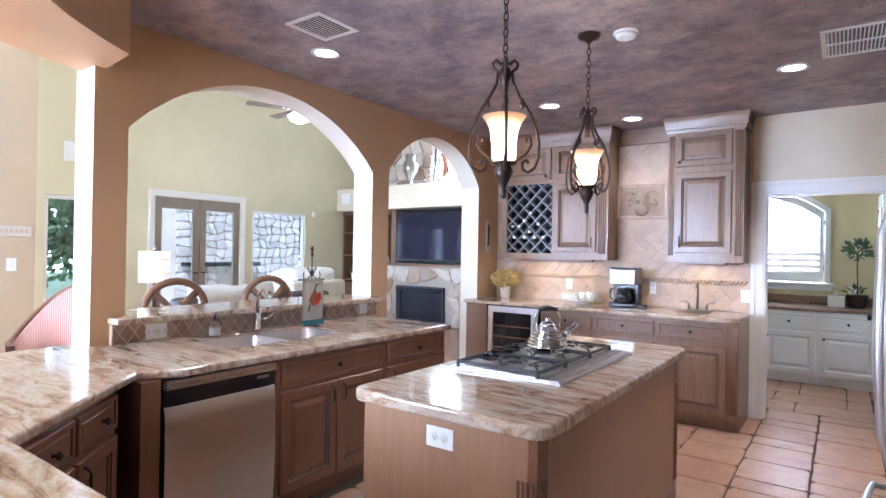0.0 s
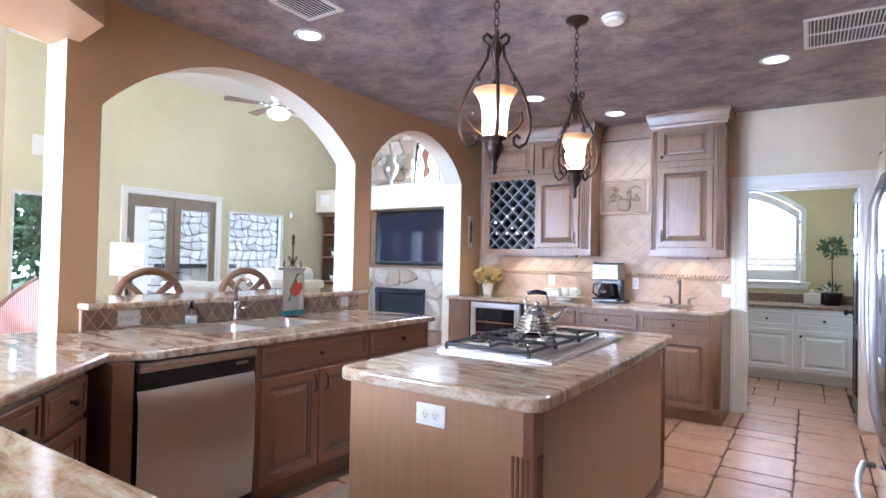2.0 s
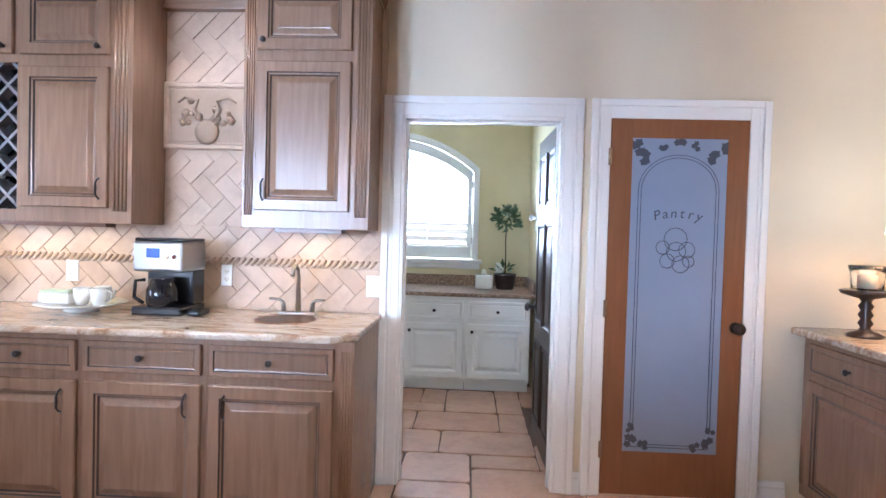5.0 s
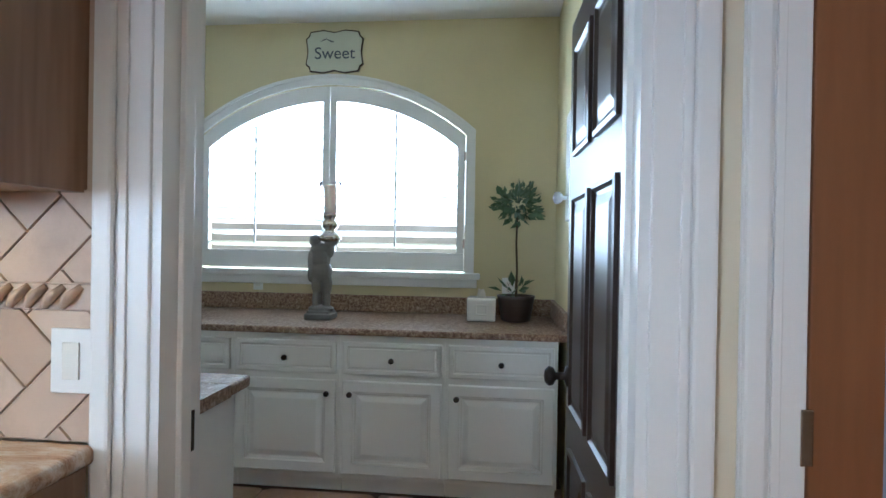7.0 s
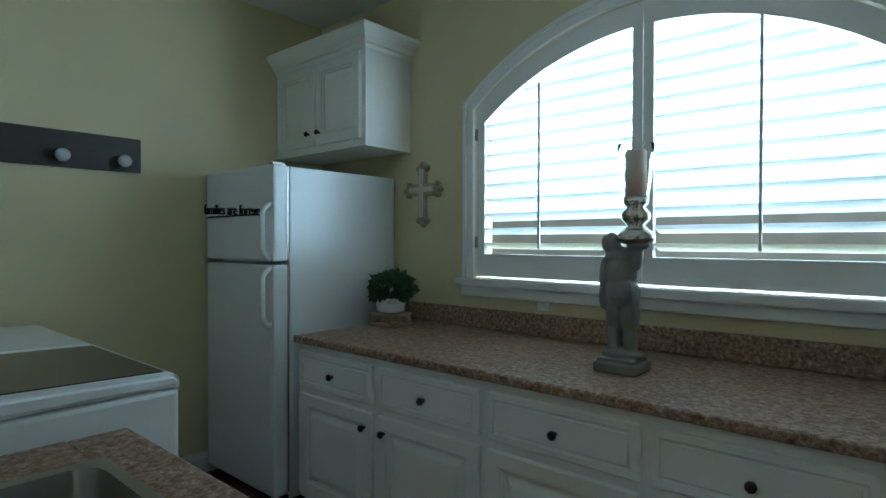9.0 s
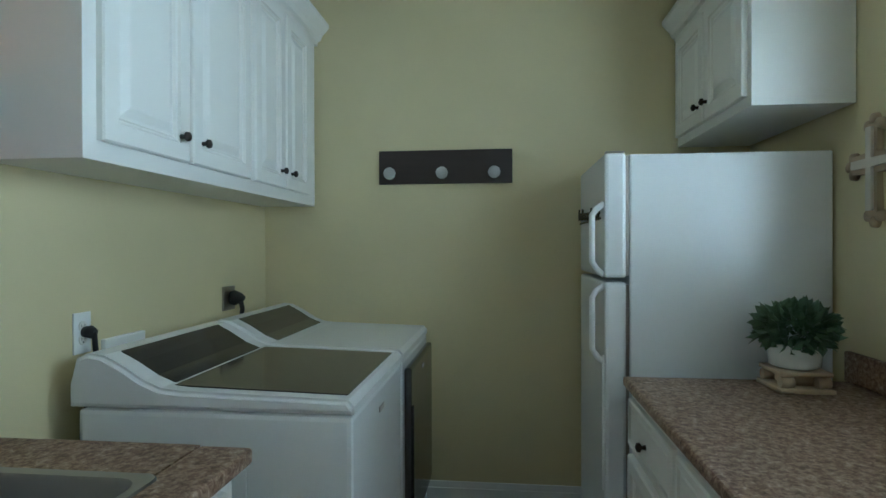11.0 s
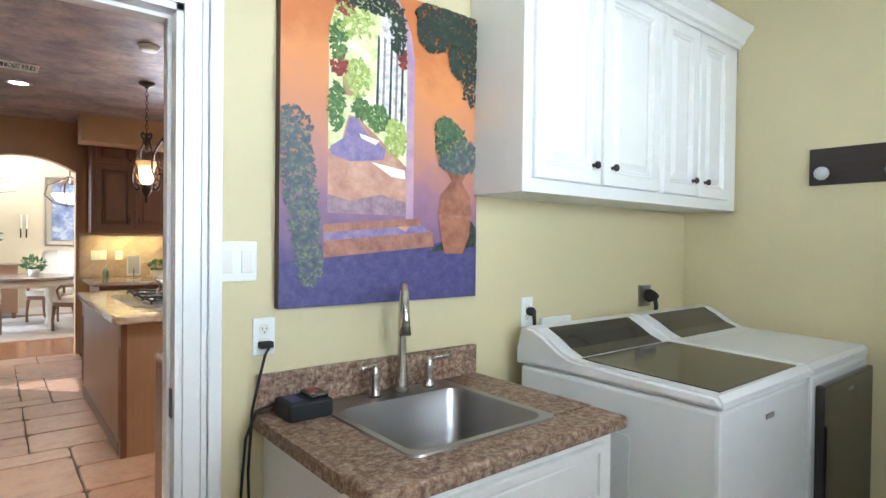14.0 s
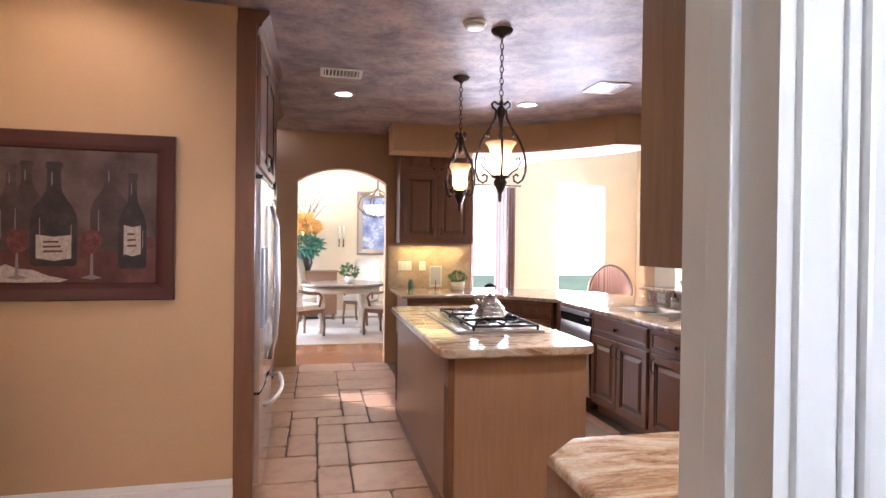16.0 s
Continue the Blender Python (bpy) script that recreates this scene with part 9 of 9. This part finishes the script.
sf_ = root("living_sofa", (-5.3, 4.6, 0), "sofa with a white throw draped over its back", "sofa")
part("base", soft_block(bmesh.new(), -5.6, 3.6, -0.004, -4.7, 5.6, 0.48, 1, 0.01), LINEN, sf_)
part("back", soft_block(bmesh.new(), -4.9, 3.6, 0.4, -4.65, 5.6, 0.92, 2, 0.01), cloth_mat("dark brown leather", (0.08, 0.06, 0.05), 0.5), sf_)
part("throw", soft_block(bmesh.new(), -4.95, 3.75, 0.72, -4.58, 4.75, 1.02, 3, 0.07), cloth_mat("white knitted throw", (0.78, 0.76, 0.72)), sf_)
s2 = root("cream_armchair", (-6.4, 6.6, 0), "cream armchair piled with white cushions", "armchair")
part("base", soft_block(bmesh.new(), -6.9, 6.0, -0.004, -6.0, 7.2, 0.6, 5, 0.01), LINEN, s2)
part("back", soft_block(bmesh.new(), -6.15, 6.05, 0.5, -5.95, 7.15, 0.95, 6, 0.01), LINEN, s2)
part("cushion", soft_block(bmesh.new(), -6.6, 6.1, 0.6, -6.05, 7.1, 1.12, 7, 0.09), cloth_mat("white fur cushion", (0.80, 0.78, 0.74)), s2)
lp = root("side_lamp", (-4.3, 3.16, 0.0), "lamp with a banded cream drum shade on a dark stand", "lamp")
part("stand", lathe(-4.3, 3.16, [(0.14, 0.0), (0.14, 0.02), (0.02, 0.05), (0.015, 1.05), (0.01, 1.12)], n=16), IRON, lp)
part("shade", lathe(-4.3, 3.16, [(0.125, 1.12), (0.125, 1.39), (0.122, 1.39), (0.122, 1.12)], n=28), glow("lit linen shade", (1.0, 0.86, 0.66), 0.45), lp)
for z in (1.19, 1.32):
    part("band", lathe(-4.3, 3.16, [(0.1265, z), (0.1265, z + 0.006)], n=28), PEWTER, lp)
part("finial", lathe(-4.3, 3.16, [(0.012, 1.39), (0.014, 1.42), (0.003, 1.44)], n=12), NICKEL, lp)

# ---- breakfast nook ----
nw = Face((-5.70, 0, 0), 90)
q = root("small_sign", (-5.7, 2.56, 1.55), "small cream lettered sign on the nook wall", "sign")
part("board", nw.box(2.40, 1.505, 0.001, 2.68, 1.605, 0.02, 0.004), LINEN, q)
for k in range(6):
    part("letter_bar", nw.box(2.43 + 0.04 * k, 1.535, 0.02, 2.455 + 0.04 * k, 1.575, 0.024), TRAV_GROUT, q)
outlet("nook_switch", nw, 2.49, 1.18, 2.57, 1.30, "white switch plate on the nook wall", kind="switch")


def wicker_chair(x, y, yaw, label):
    c = root("wicker_armchair", (0, 0, 0), label, "armchair", "nook armchairs")
    n = 18
    bm = bmesh.new()
    inner_r, outer_r = 0.27, 0.31
    prev = None
    for k in range(n + 1):
        a = radians(-110 + 220 * k / n)
        h = 0.64 + 0.46 * max(0, math.cos(a * 0.78)) ** 1.6
        ring = [bm.verts.new((-outer_r * math.cos(a), outer_r * math.sin(a), 0.12)), bm.verts.new((-outer_r * math.cos(a) * 1.08, outer_r * math.sin(a) * 1.08, h)), bm.verts.new((-inner_r * math.cos(a), inner_r * math.sin(a), h)), bm.verts.new((-inner_r * math.cos(a), inner_r * math.sin(a), 0.12))]
        if prev:
            for i in range(4):
                bm.faces.new((prev[i], prev[(i + 1) % 4], ring[(i + 1) % 4], ring[i])).smooth = True
        prev = ring
    part("shell", bm, STRIPE, c, "red striped upholstered shell")
    rim = [(-0.32 * math.cos(radians(-110 + 220 * k / n)), 0.32 * math.sin(radians(-110 + 220 * k / n)), 0.65 + 0.46 * max(0, math.cos(radians(-110 + 220 * k / n) * 0.78)) ** 1.6) for k in range(n + 1)]
    part("rim", tube(rim, 0.022), SHELF, c, "carved wooden rim")
    part("seat", slab(rounded(-0.25, -0.25, 0.27, 0.25, 0.1), 0.38, 0.48, 0.03), LINEN, c)
    for lx, ly in ((-0.2, -0.2), (-0.2, 0.2), (0.22, -0.2), (0.22, 0.2)):
        part("leg", tube([(lx, ly, 0.38), (lx * 1.08, ly * 1.08, 0.0)], [0.025, 0.016]), SHELF, c)
    c.matrix_basis = pose(x, y, 0, 0, 0, yaw)
    return c


wicker_chair(-4.35, 2.42, -60, "red striped armchair with a carved wooden rim")
wicker_chair(-3.9, -0.95, 60, "wooden rimmed armchair by the nook window")
nt = root("nook_table", (-4.3, 0.4, 0), "round dark wooden breakfast table", "table")
part("tabletop", lathe(-4.3, 0.4, [(0.58, 0.71), (0.6, 0.725), (0.6, 0.745), (0.58, 0.75)], n=40), SHELF, nt)
part("pedestal", lathe(-4.3, 0.4, [(0.28, 0.0), (0.28, 0.04), (0.08, 0.12), (0.07, 0.5), (0.12, 0.71)], n=24), SHELF, nt)
sw0 = Face((0, -3.15, 0), 180)
for nm, u0, u1, v0, v1 in (("window_nook", 4.0, 5.04, 0.3, 2.62), ("window_nook_side", 2.2, 3.0, 0.1, 2.55)):
    w_ = tagged(root(nm, (-(u0 + u1) / 2, -3.15, v0), "tall white framed nook window", "window"), kind="structure")
    for a, b, c, d in ((u0, v0, u0 + 0.05, v1), (u1 - 0.05, v0, u1, v1), (u0 + 0.05, v1 - 0.05, u1 - 0.05, v1), (u0 + 0.05, v0, u1 - 0.05, v0 + 0.05), (u0 + 0.05, (v0 + v1) / 2 + 0.2, u1 - 0.05, (v0 + v1) / 2 + 0.24)):
        part("window_frame", sw0.box(a, b, -0.06, c, d, -0.01, 0.004), TRIM, w_)


def curtain(name, u0, u1):
    c = root(name, (-(u0 + u1) / 2, -3.08, 0), "mauve-brown pleated curtain hanging to the floor", "curtain", "nook curtains")
    bm = bmesh.new()
    n = 48
    lo, hi = [], []
    for k in range(n + 1):
        u = u0 + (u1 - u0) * k / n
        w = 0.07 + 0.035 * math.sin(k * 1.05)
        lo.append(bm.verts.new(sw0.at(u, 0.02, w)))
        hi.append(bm.verts.new(sw0.at(u, 2.5, w * 0.8)))
    for k in range(n):
        bm.faces.new((lo[k], lo[k + 1], hi[k + 1], hi[k])).smooth = True
    bmesh.ops.solidify(bm, geom=bm.faces[:], thickness=0.004)
    part("cloth", bm, CURTAIN, c)


curtain("curtain", 2.0, 2.32)
curtain("curtain", 2.72, 3.12)
rd = root("curtain_rod", (-2.56, -3.05, 2.52), "dark iron curtain rod", "curtain rod")
part("rod", tube([(-1.9, -3.06, 2.53), (-3.22, -3.06, 2.53)], 0.014), IRON, rd)

# ---- dining room ----
dt = root("dining_table", (0.12, -2.3, 0), "round antique cream dining table with carved legs", "table")
part("tabletop", lathe(0.12, -2.3, [(0.66, 0.73), (0.70, 0.745), (0.70, 0.77), (0.68, 0.78)], n=44), paint("dark veined marble", (0.20, 0.16, 0.14), 0.15, 0.35), dt)
part("apron", lathe(0.12, -2.3, [(0.60, 0.64), (0.62, 0.73), (0.58, 0.73)], n=44), LINEN, dt)
for k in range(4):
    a = radians(45 + 90 * k)
    lx, ly = 0.12 + 0.46 * math.cos(a), -2.3 + 0.46 * math.sin(a)
    part("leg", lathe(lx, ly, [(0.05, 0.0), (0.055, 0.03), (0.025, 0.08), (0.04, 0.3), (0.03, 0.35), (0.065, 0.5), (0.05, 0.6), (0.075, 0.7)], n=14), LINEN, dt)


def dining_chair(x, y, yaw):
    c = root("dining_chair", (0, 0, 0), "cream upholstered dining chair with a curved back", "chair", "dining chairs")
    prof = [(-0.28, 0.44), (-0.30, 0.7), (-0.33, 0.95), (-0.37, 1.12)]
    bm = bmesh.new()
    prev = None
    for px, pz in prof:
        w = 0.24 + (0.02 if pz < 1 else 0)
        row = [bm.verts.new((px - 0.06 * abs(k / 5) ** 2 * -1.2, w * k / 5, pz + (0.03 * (1 - (k / 5) ** 2) if pz > 1.1 else 0))) for k in range(-5, 6)]
        if prev:
            for i in range(10):
                bm.faces.new((prev[i], prev[i + 1], row[i + 1], row[i])).smooth = True
        prev = row
    bmesh.ops.solidify(bm, geom=bm.faces[:], thickness=0.05)
    part("backrest", bm, LINEN, c)
    part("seat", slab(rounded(-0.28, -0.25, 0.26, 0.25, 0.07), 0.42, 0.50, 0.025), LINEN, c)
    part("seat_rail", slab(rounded(-0.27, -0.24, 0.25, 0.24, 0.06), 0.36, 0.42, 0.01), SHELF, c)
    for s in (-1, 1):
        part("arm", tube([(-0.30, 0.25 * s, 0.72), (-0.1, 0.27 * s, 0.68), (0.08, 0.27 * s, 0.66), (0.14, 0.265 * s, 0.60), (0.10, 0.255 * s, 0.46)], 0.02), SHELF, c)
        part("leg", tube([(0.22, 0.21 * s, 0.37), (0.24, 0.22 * s, 0.15), (0.23, 0.22 * s, 0.0)], [0.028, 0.018, 0.02]), SHELF, c)
        part("leg", tube([(-0.25, 0.21 * s, 0.37), (-0.29, 0.22 * s, 0.15), (-0.34, 0.23 * s, 0.0)], [0.026, 0.02, 0.018]), SHELF, c)
    c.matrix_basis = pose(x, y, 0, 0, 0, yaw)
    return c


d1 = dining_chair(0.72, -1.75, 222)
for x, y, yaw in ((-0.52, -1.75, -42), (-0.25, -3.05, 62), (0.72, -2.95, 135)):
    copy_thing(d1, pose(x, y, 0, 0, 0, yaw))
solid("dining_rug", slab(rounded(-1.15, -3.7, 1.6, -1.05, 0.05), 0.0, 0.008, 0.003), RUG, "large grey cream patterned rug", "rug", "thing", origin=(0.2, -2.4, 0))
dp = root("dining_painting", (-0.6, -4.08, 1.8), "framed blue landscape painting in a wide silver-brown frame", "painting")
dfc2 = Face((0, -4.078, 0), 180)
part("frame", dfc2.rings(0.24, 1.2, 1.0, 2.42, [(0, 0, 0), (0, 0.05, 0), (0.03, 0.055, 0), (0.10, 0.03, 0), (0.11, 0.015, 0)]), PEWTER, dp)
part("canvas", dfc2.box(0.35, 1.31, 0.0, 0.89, 2.31, 0.018), spotted("painted blue landscape", (0.06, 0.08, 0.22), (0.22, 0.28, 0.45), (0.70, 0.70, 0.70), 5), dp)
fa = root("floral_arrangement", (0.75, -3.75, 0.9), "tall arrangement of ferns, yellow flowers and grasses", "flower arrangement")
part("vase", lathe(0.75, -3.75, [(0.12, 0.9), (0.16, 1.05), (0.1, 1.25), (0.13, 1.3)], n=20), DARK_POT, fa)
leafy("fern", fa, material("blue green fern", (0.05, 0.17, 0.11), 0.6), (0.75, -3.72, 1.36), (0.34, 0.3, 0.2), 420, 0.16, 95, "spreading green fern fronds", 0.25, 0.6)
leafy("flowers", fa, material("golden petals", (0.70, 0.42, 0.12), 0.6), (0.72, -3.7, 1.72), (0.24, 0.2, 0.26), 260, 0.12, 96, "golden yellow blooms", 0.7, 0.8)
rnd = random.Random(12)
for k in range(11):
    a, b = rnd.uniform(-0.45, 0.45), rnd.uniform(0.5, 1.0)
    part("grass_blade", tube([(0.75, -3.75, 1.4), (0.75 + a * 0.3, -3.75, 1.4 + b * 0.6), (0.75 + a * 0.8, -3.72, 1.4 + b), (0.75 + a * 1.4, -3.7, 1.4 + b * 1.05)], [0.008, 0.007, 0.006, 0.002], n=5), BARK, fa)
sbd = root("dining_sideboard", (0.75, -3.8, 0), "dark wooden dining sideboard", "sideboard")
part("body", box(0.15, -4.07, 0.1, 1.6, -3.55, 0.88, 0.006), SHELF, sbd)
part("top", box(0.12, -4.075, 0.88, 1.63, -3.52, 0.9, 0.006), SHELF, sbd)
for x in (0.2, 1.55):
    for y in (-4.0, -3.6):
        part("foot", lathe(x, y, [(0.02, 0), (0.035, 0.1)], n=10), SHELF, sbd)
cl = root("chandelier", (-0.45, -2.3, 3.0), "iron chandelier with a glowing cream bowl", "chandelier")
part("stem", tube([(-0.45, -2.3, 3.0), (-0.45, -2.3, 2.2)], 0.01), IRON, cl)
part("bowl", lathe(-0.45, -2.3, [(0.05, 1.88), (0.18, 1.92), (0.24, 2.02), (0.235, 2.03)], n=28), SHADE, cl)
for k in range(5):
    a = radians(72 * k)
    part("arm", tube([(-0.45 + r * math.cos(a), -2.3 + r * math.sin(a), h) for r, h in ((0.02, 2.3), (0.12, 2.22), (0.28, 2.15), (0.32, 2.0), (0.2, 1.88), (0.03, 1.84))], 0.009), IRON, cl)
lamp("chandelier_lamp", "POINT", pose(-0.45, -2.3, 2.15), 30, (1.0, 0.8, 0.55), 0.1)
cs = root("candlestick", (-0.02, -4.0, 1.3), "pair of white wall candle sconces", "sconce")
for x in (0.02, 0.10):
    part("candle", lathe(x, -4.03, [(0.02, 1.5), (0.02, 1.75)], n=12), WAX, cs)
    part("holder", tube([(x, -4.075, 1.35), (x, -4.03, 1.4), (x, -4.03, 1.5)], 0.01), IRON, cs)
tplant = root("table_plant", (0.0, -2.3, 0.78), "white potted plant on the dining table", "potted plant")
part("pot", lathe(0.0, -2.3, [(0.06, 0.78), (0.08, 0.88), (0.07, 0.88)], n=16), CERAMIC, tplant)
leafy("foliage", tplant, FERN, (0.0, -2.3, 0.96), (0.16, 0.14, 0.09), 150, 0.07, 98)
# floor mat in front of the sink
solid("sink_mat", slab(rounded(-1.62, 2.45, -1.05, 3.9, 0.06), 0.004, 0.018, 0.004), cloth_mat("mottled tan mat", (0.42, 0.33, 0.25)), "mottled tan kitchen mat by the sink", "mat", "thing", origin=(-1.33, 3.2, 0))

# ---- clay floor tiles, laid in mixed sizes ----
cell = 0.205
tiles_parent = bpy.data.objects["floor_kitchen"]
rnd = random.Random(21)
GX0, GY0 = -1.75, 0.21
NX, NY = 22, 43
taken = set()
blocked = [(-0.87, 2.18, -0.16, 4.1), (-2.6, 5.82, -0.14, 6.5), (1.05, 0.0, 3.3, 3.58), (1.0, 2.5, 3.3, 3.58), (-1.8, 8.3, 1.1, 9.2), (2.25, 3.9, 3.3, 6.3), (-2.6, 6.4, -0.97, 7.25), (-0.97, 6.4, -0.13, 6.95), (-1.75, 0.2, -0.42, 1.0), (1.15, 6.46, 3.3, 8.4), (-3, 7.9, -1.9, 9.2), (1.15, 6.44, 3.3, 9.2)]
shared = {}
count = 0


def tile_mesh(w, h):
    key = (round(w, 3), round(h, 3), rnd.randrange(3))
    if key not in shared:
        r2 = random.Random(hash(key) % 9999)
        base = []
        for (ax, ay), (bx, by) in (((0, 0), (w, 0)), ((w, 0), (w, h)), ((w, h), (0, h)), ((0, h), (0, 0))):
            for f in (0.06, 0.5, 0.94):
                base.append((ax + (bx - ax) * f + r2.uniform(-0.004, 0.004), ay + (by - ay) * f + r2.uniform(-0.004, 0.004)))
        bm = bmesh.new()
        lo = [bm.verts.new((x, y, -0.012)) for x, y in base]
        mid = [bm.verts.new((x, y, -0.004)) for x, y in base]
        cx, cy = w / 2, h / 2
        hi = [bm.verts.new((cx + (x - cx) * (1 - 0.008 / w), cy + (y - cy) * (1 - 0.008 / h), 0)) for x, y in base]
        for a, b in ((lo, mid), (mid, hi)):
            for k in range(12):
                bm.faces.new((a[k], a[(k + 1) % 12], b[(k + 1) % 12], b[k]))
        bm.faces.new(hi)
        shared[key] = link_mesh("tile", bm, CLAY)
    return shared[key]


for j in range(NY):
    for i in range(NX):
        if (i, j) in taken:
            continue
        for wi, hj in rnd.choice((((2, 2), (2, 1), (1, 2), (1, 1)), ((3, 2), (2, 2), (2, 1), (1, 2), (1, 1)), ((3, 2), (2, 2), (1, 2), (2, 1), (1, 1)), ((2, 1), (1, 2), (1, 1)), ((2, 2), (1, 2), (1, 1)), ((2, 3), (2, 2), (1, 2), (2, 1), (1, 1)))):
            cells = [(i + a, j + b) for a in range(wi) for b in range(hj)]
            if all(c not in taken and c[0] < NX and c[1] < NY for c in cells):
                break
        taken.update(cells)
        x, y = GX0 + i * cell, GY0 + j * cell
        cx, cy = x + wi * cell / 2, y + hj * cell / 2
        if any(a < cx < c and b < cy < d for a, b, c, d in blocked) or cx > 2.3:
            continue
        g = 0.012
        ob = new("tile", tile_mesh(wi * cell - g, hj * cell - g))
        ob.location = (x + g / 2, y + g / 2, rnd.uniform(-0.0015, 0.0015))
        ob.parent = tiles_parent
        count += 1

# ---- travertine herringbone on the bar wall ----
sp = solid("splash_bar", box(AX + 0.002, KW - 0.012, BK, -0.001, KW - 0.0005, 2.56), TRAV_GROUT, "grouted bed of the herringbone travertine splash", "wall")


def clip_poly(poly, x0, y0, x1, y1):
    for axis, lim, keep in ((0, x0, 1), (0, x1, -1), (1, y0, 1), (1, y1, -1)):
        out = []
        for a, b in zip(poly, poly[1:] + poly[:1]):
            ia, ib = (a[axis] - lim) * keep >= 0, (b[axis] - lim) * keep >= 0
            if ia:
                out.append(a)
            if ia != ib:
                f = (lim - a[axis]) / (b[axis] - a[axis])
                out.append((a[0] + (b[0] - a[0]) * f, a[1] + (b[1] - a[1]) * f))
        poly = out
        if len(poly) < 3:
            return []
    return poly


def herringbone(parent, place, rect, W, gap, mat, skip=(), depth=(0.0, 0.007), limit=330):
    x0, y0, x1, y1 = rect
    L = 2 * W
    c45, made = math.sqrt(0.5), 0
    n = int((x1 - x0 + y1 - y0) / W) + 4
    for i in range(-n, n):
        for j in range(-n, n):
            for kind in (0, 1):
                # a lattice of L-shaped pairs
                ax, ay = (i + 2 * j) * W, (2 * j - i) * W
                q = [(ax, ay), (ax + L, ay), (ax + L, ay + W), (ax, ay + W)] if kind == 0 else [(ax + L, ay), (ax + L + W, ay), (ax + L + W, ay + L), (ax + L, ay + L)]
                mx, my = sum(p[0] for p in q) / 4, sum(p[1] for p in q) / 4
                q = [(mx + (px - mx) * (1 - gap / abs(2 * (px - mx)) if abs(px - mx) > 1e-6 else 1), my + (py - my) * (1 - gap / abs(2 * (py - my)))) for px, py in q]
                q = [((px - py) * c45 + (x0 + x1) / 2, (px + py) * c45 + y0 - 0.3) for px, py in q]
                if max(p[0] for p in q) < x0 or min(p[0] for p in q) > x1 or max(p[1] for p in q) < y0 or min(p[1] for p in q) > y1:
                    continue
                cu, cv = sum(p[0] for p in q) / 4, sum(p[1] for p in q) / 4
                if any(a < cu < c and b < cv < d for a, b, c, d in skip):
                    continue
                q = clip_poly(q, x0, y0, x1, y1)
                if len(q) < 3 or made > limit:
                    continue
                cu, cv = sum(p[0] for p in q) / len(q), sum(p[1] for p in q) / len(q)
                bm = bmesh.new()
                lo = [bm.verts.new(place(u, v, depth[0])) for u, v in q]
                mid = [bm.verts.new(place(u, v, depth[1] - 0.001)) for u, v in q]
                hi = [bm.verts.new(place(cu + (u - cu) * 0.975, cv + (v - cv) * 0.975, depth[1])) for u, v in q]
                for a, b in ((lo, mid), (mid, hi)):
                    for k in range(len(q)):
                        bm.faces.new((a[k], a[(k + 1) % len(q)], b[(k + 1) % len(q)], b[k]))
                bm.faces.new(hi)
                part("tile", bm, mat, parent)
                made += 1
    return made


tfc = Face((0, KW - 0.012, 0), 0)
pl_ = lambda u, v, w: tfc.at(u, v, w)
herringbone(sp, pl_, (AX + 0.004, BK + 0.004, -0.004, 1.165), 0.092, 0.004, TRAV)
herringbone(sp, pl_, (AX + 0.004, 1.215, -0.004, 1.38), 0.092, 0.004, TRAV)
herringbone(sp, pl_, (-1.206, 1.38, -0.66, 2.545), 0.092, 0.004, TRAV, [(-1.21, 1.79, -0.73, 2.15)])
rope = root("rope_moulding", (-1.3, KW - 0.02, 1.19), "carved rope-twist travertine moulding along the splash", "moulding")
part("bed", tfc.box(AX + 0.004, 1.168, 0, -0.004, 1.212, 0.008, 0.002), TRAV, rope)
bm = bmesh.new()
for k in range(76):
    u = AX + 0.02 + 0.034 * k
    tfc.tube([(u - 0.018, 1.172, 0.006), (u, 1.19, 0.016), (u + 0.018, 1.208, 0.006)], [0.007, 0.011, 0.007], bm, 6)
r_ = part("rope", bm, TRAV, rope)
r_["kind"] = "stuff"
# diamond tiles behind the kitchen sink and on the far splash
spl = bpy.data.objects["splash_ledge_wall"]
dfc3 = Face((-2.59, 0, 0), 90)
for k in range(27):
    for j in (0, 1):
        cu, cv = 2.06 + 0.08 * k + (0.04 if j else 0), KC + 0.057
        q = [(cu - 0.037, cv), (cu, cv - 0.05), (cu + 0.037, cv), (cu, cv + 0.05)] if j == 0 else ([(cu - 0.034, cv + 0.055), (cu, cv + 0.008), (cu + 0.034, cv + 0.055)])
        q = clip_poly(q, 2.065, KC + 0.003, 4.19, 0.998)
        if len(q) > 2 and not (2.23 < cu < 2.37) and not (3.97 < cu < 4.07):
            part("tile", prism(q, lambda u, v, w: dfc3.at(u, v, w), 0, 0.004), BROWN_TILE, spl)
            if j:
                q = clip_poly([(cu - 0.034, cv - 0.054), (cu, cv - 0.008), (cu + 0.034, cv - 0.054)], 2.065, KC + 0.003, 4.19, 0.998)
                if len(q) > 2:
                    part("tile", prism(q, lambda u, v, w: dfc3.at(u, v, w), 0, 0.004), BROWN_TILE, spl)
fsp = bpy.data.objects["splash_far"]
fw2 = Face((0, 0.310, 0), 180)
herringbone(fsp, lambda u, v, w: fw2.at(u, v, w), (0.305, KC + 0.004, 1.295, 1.41), 0.1, 0.005, TRAV)
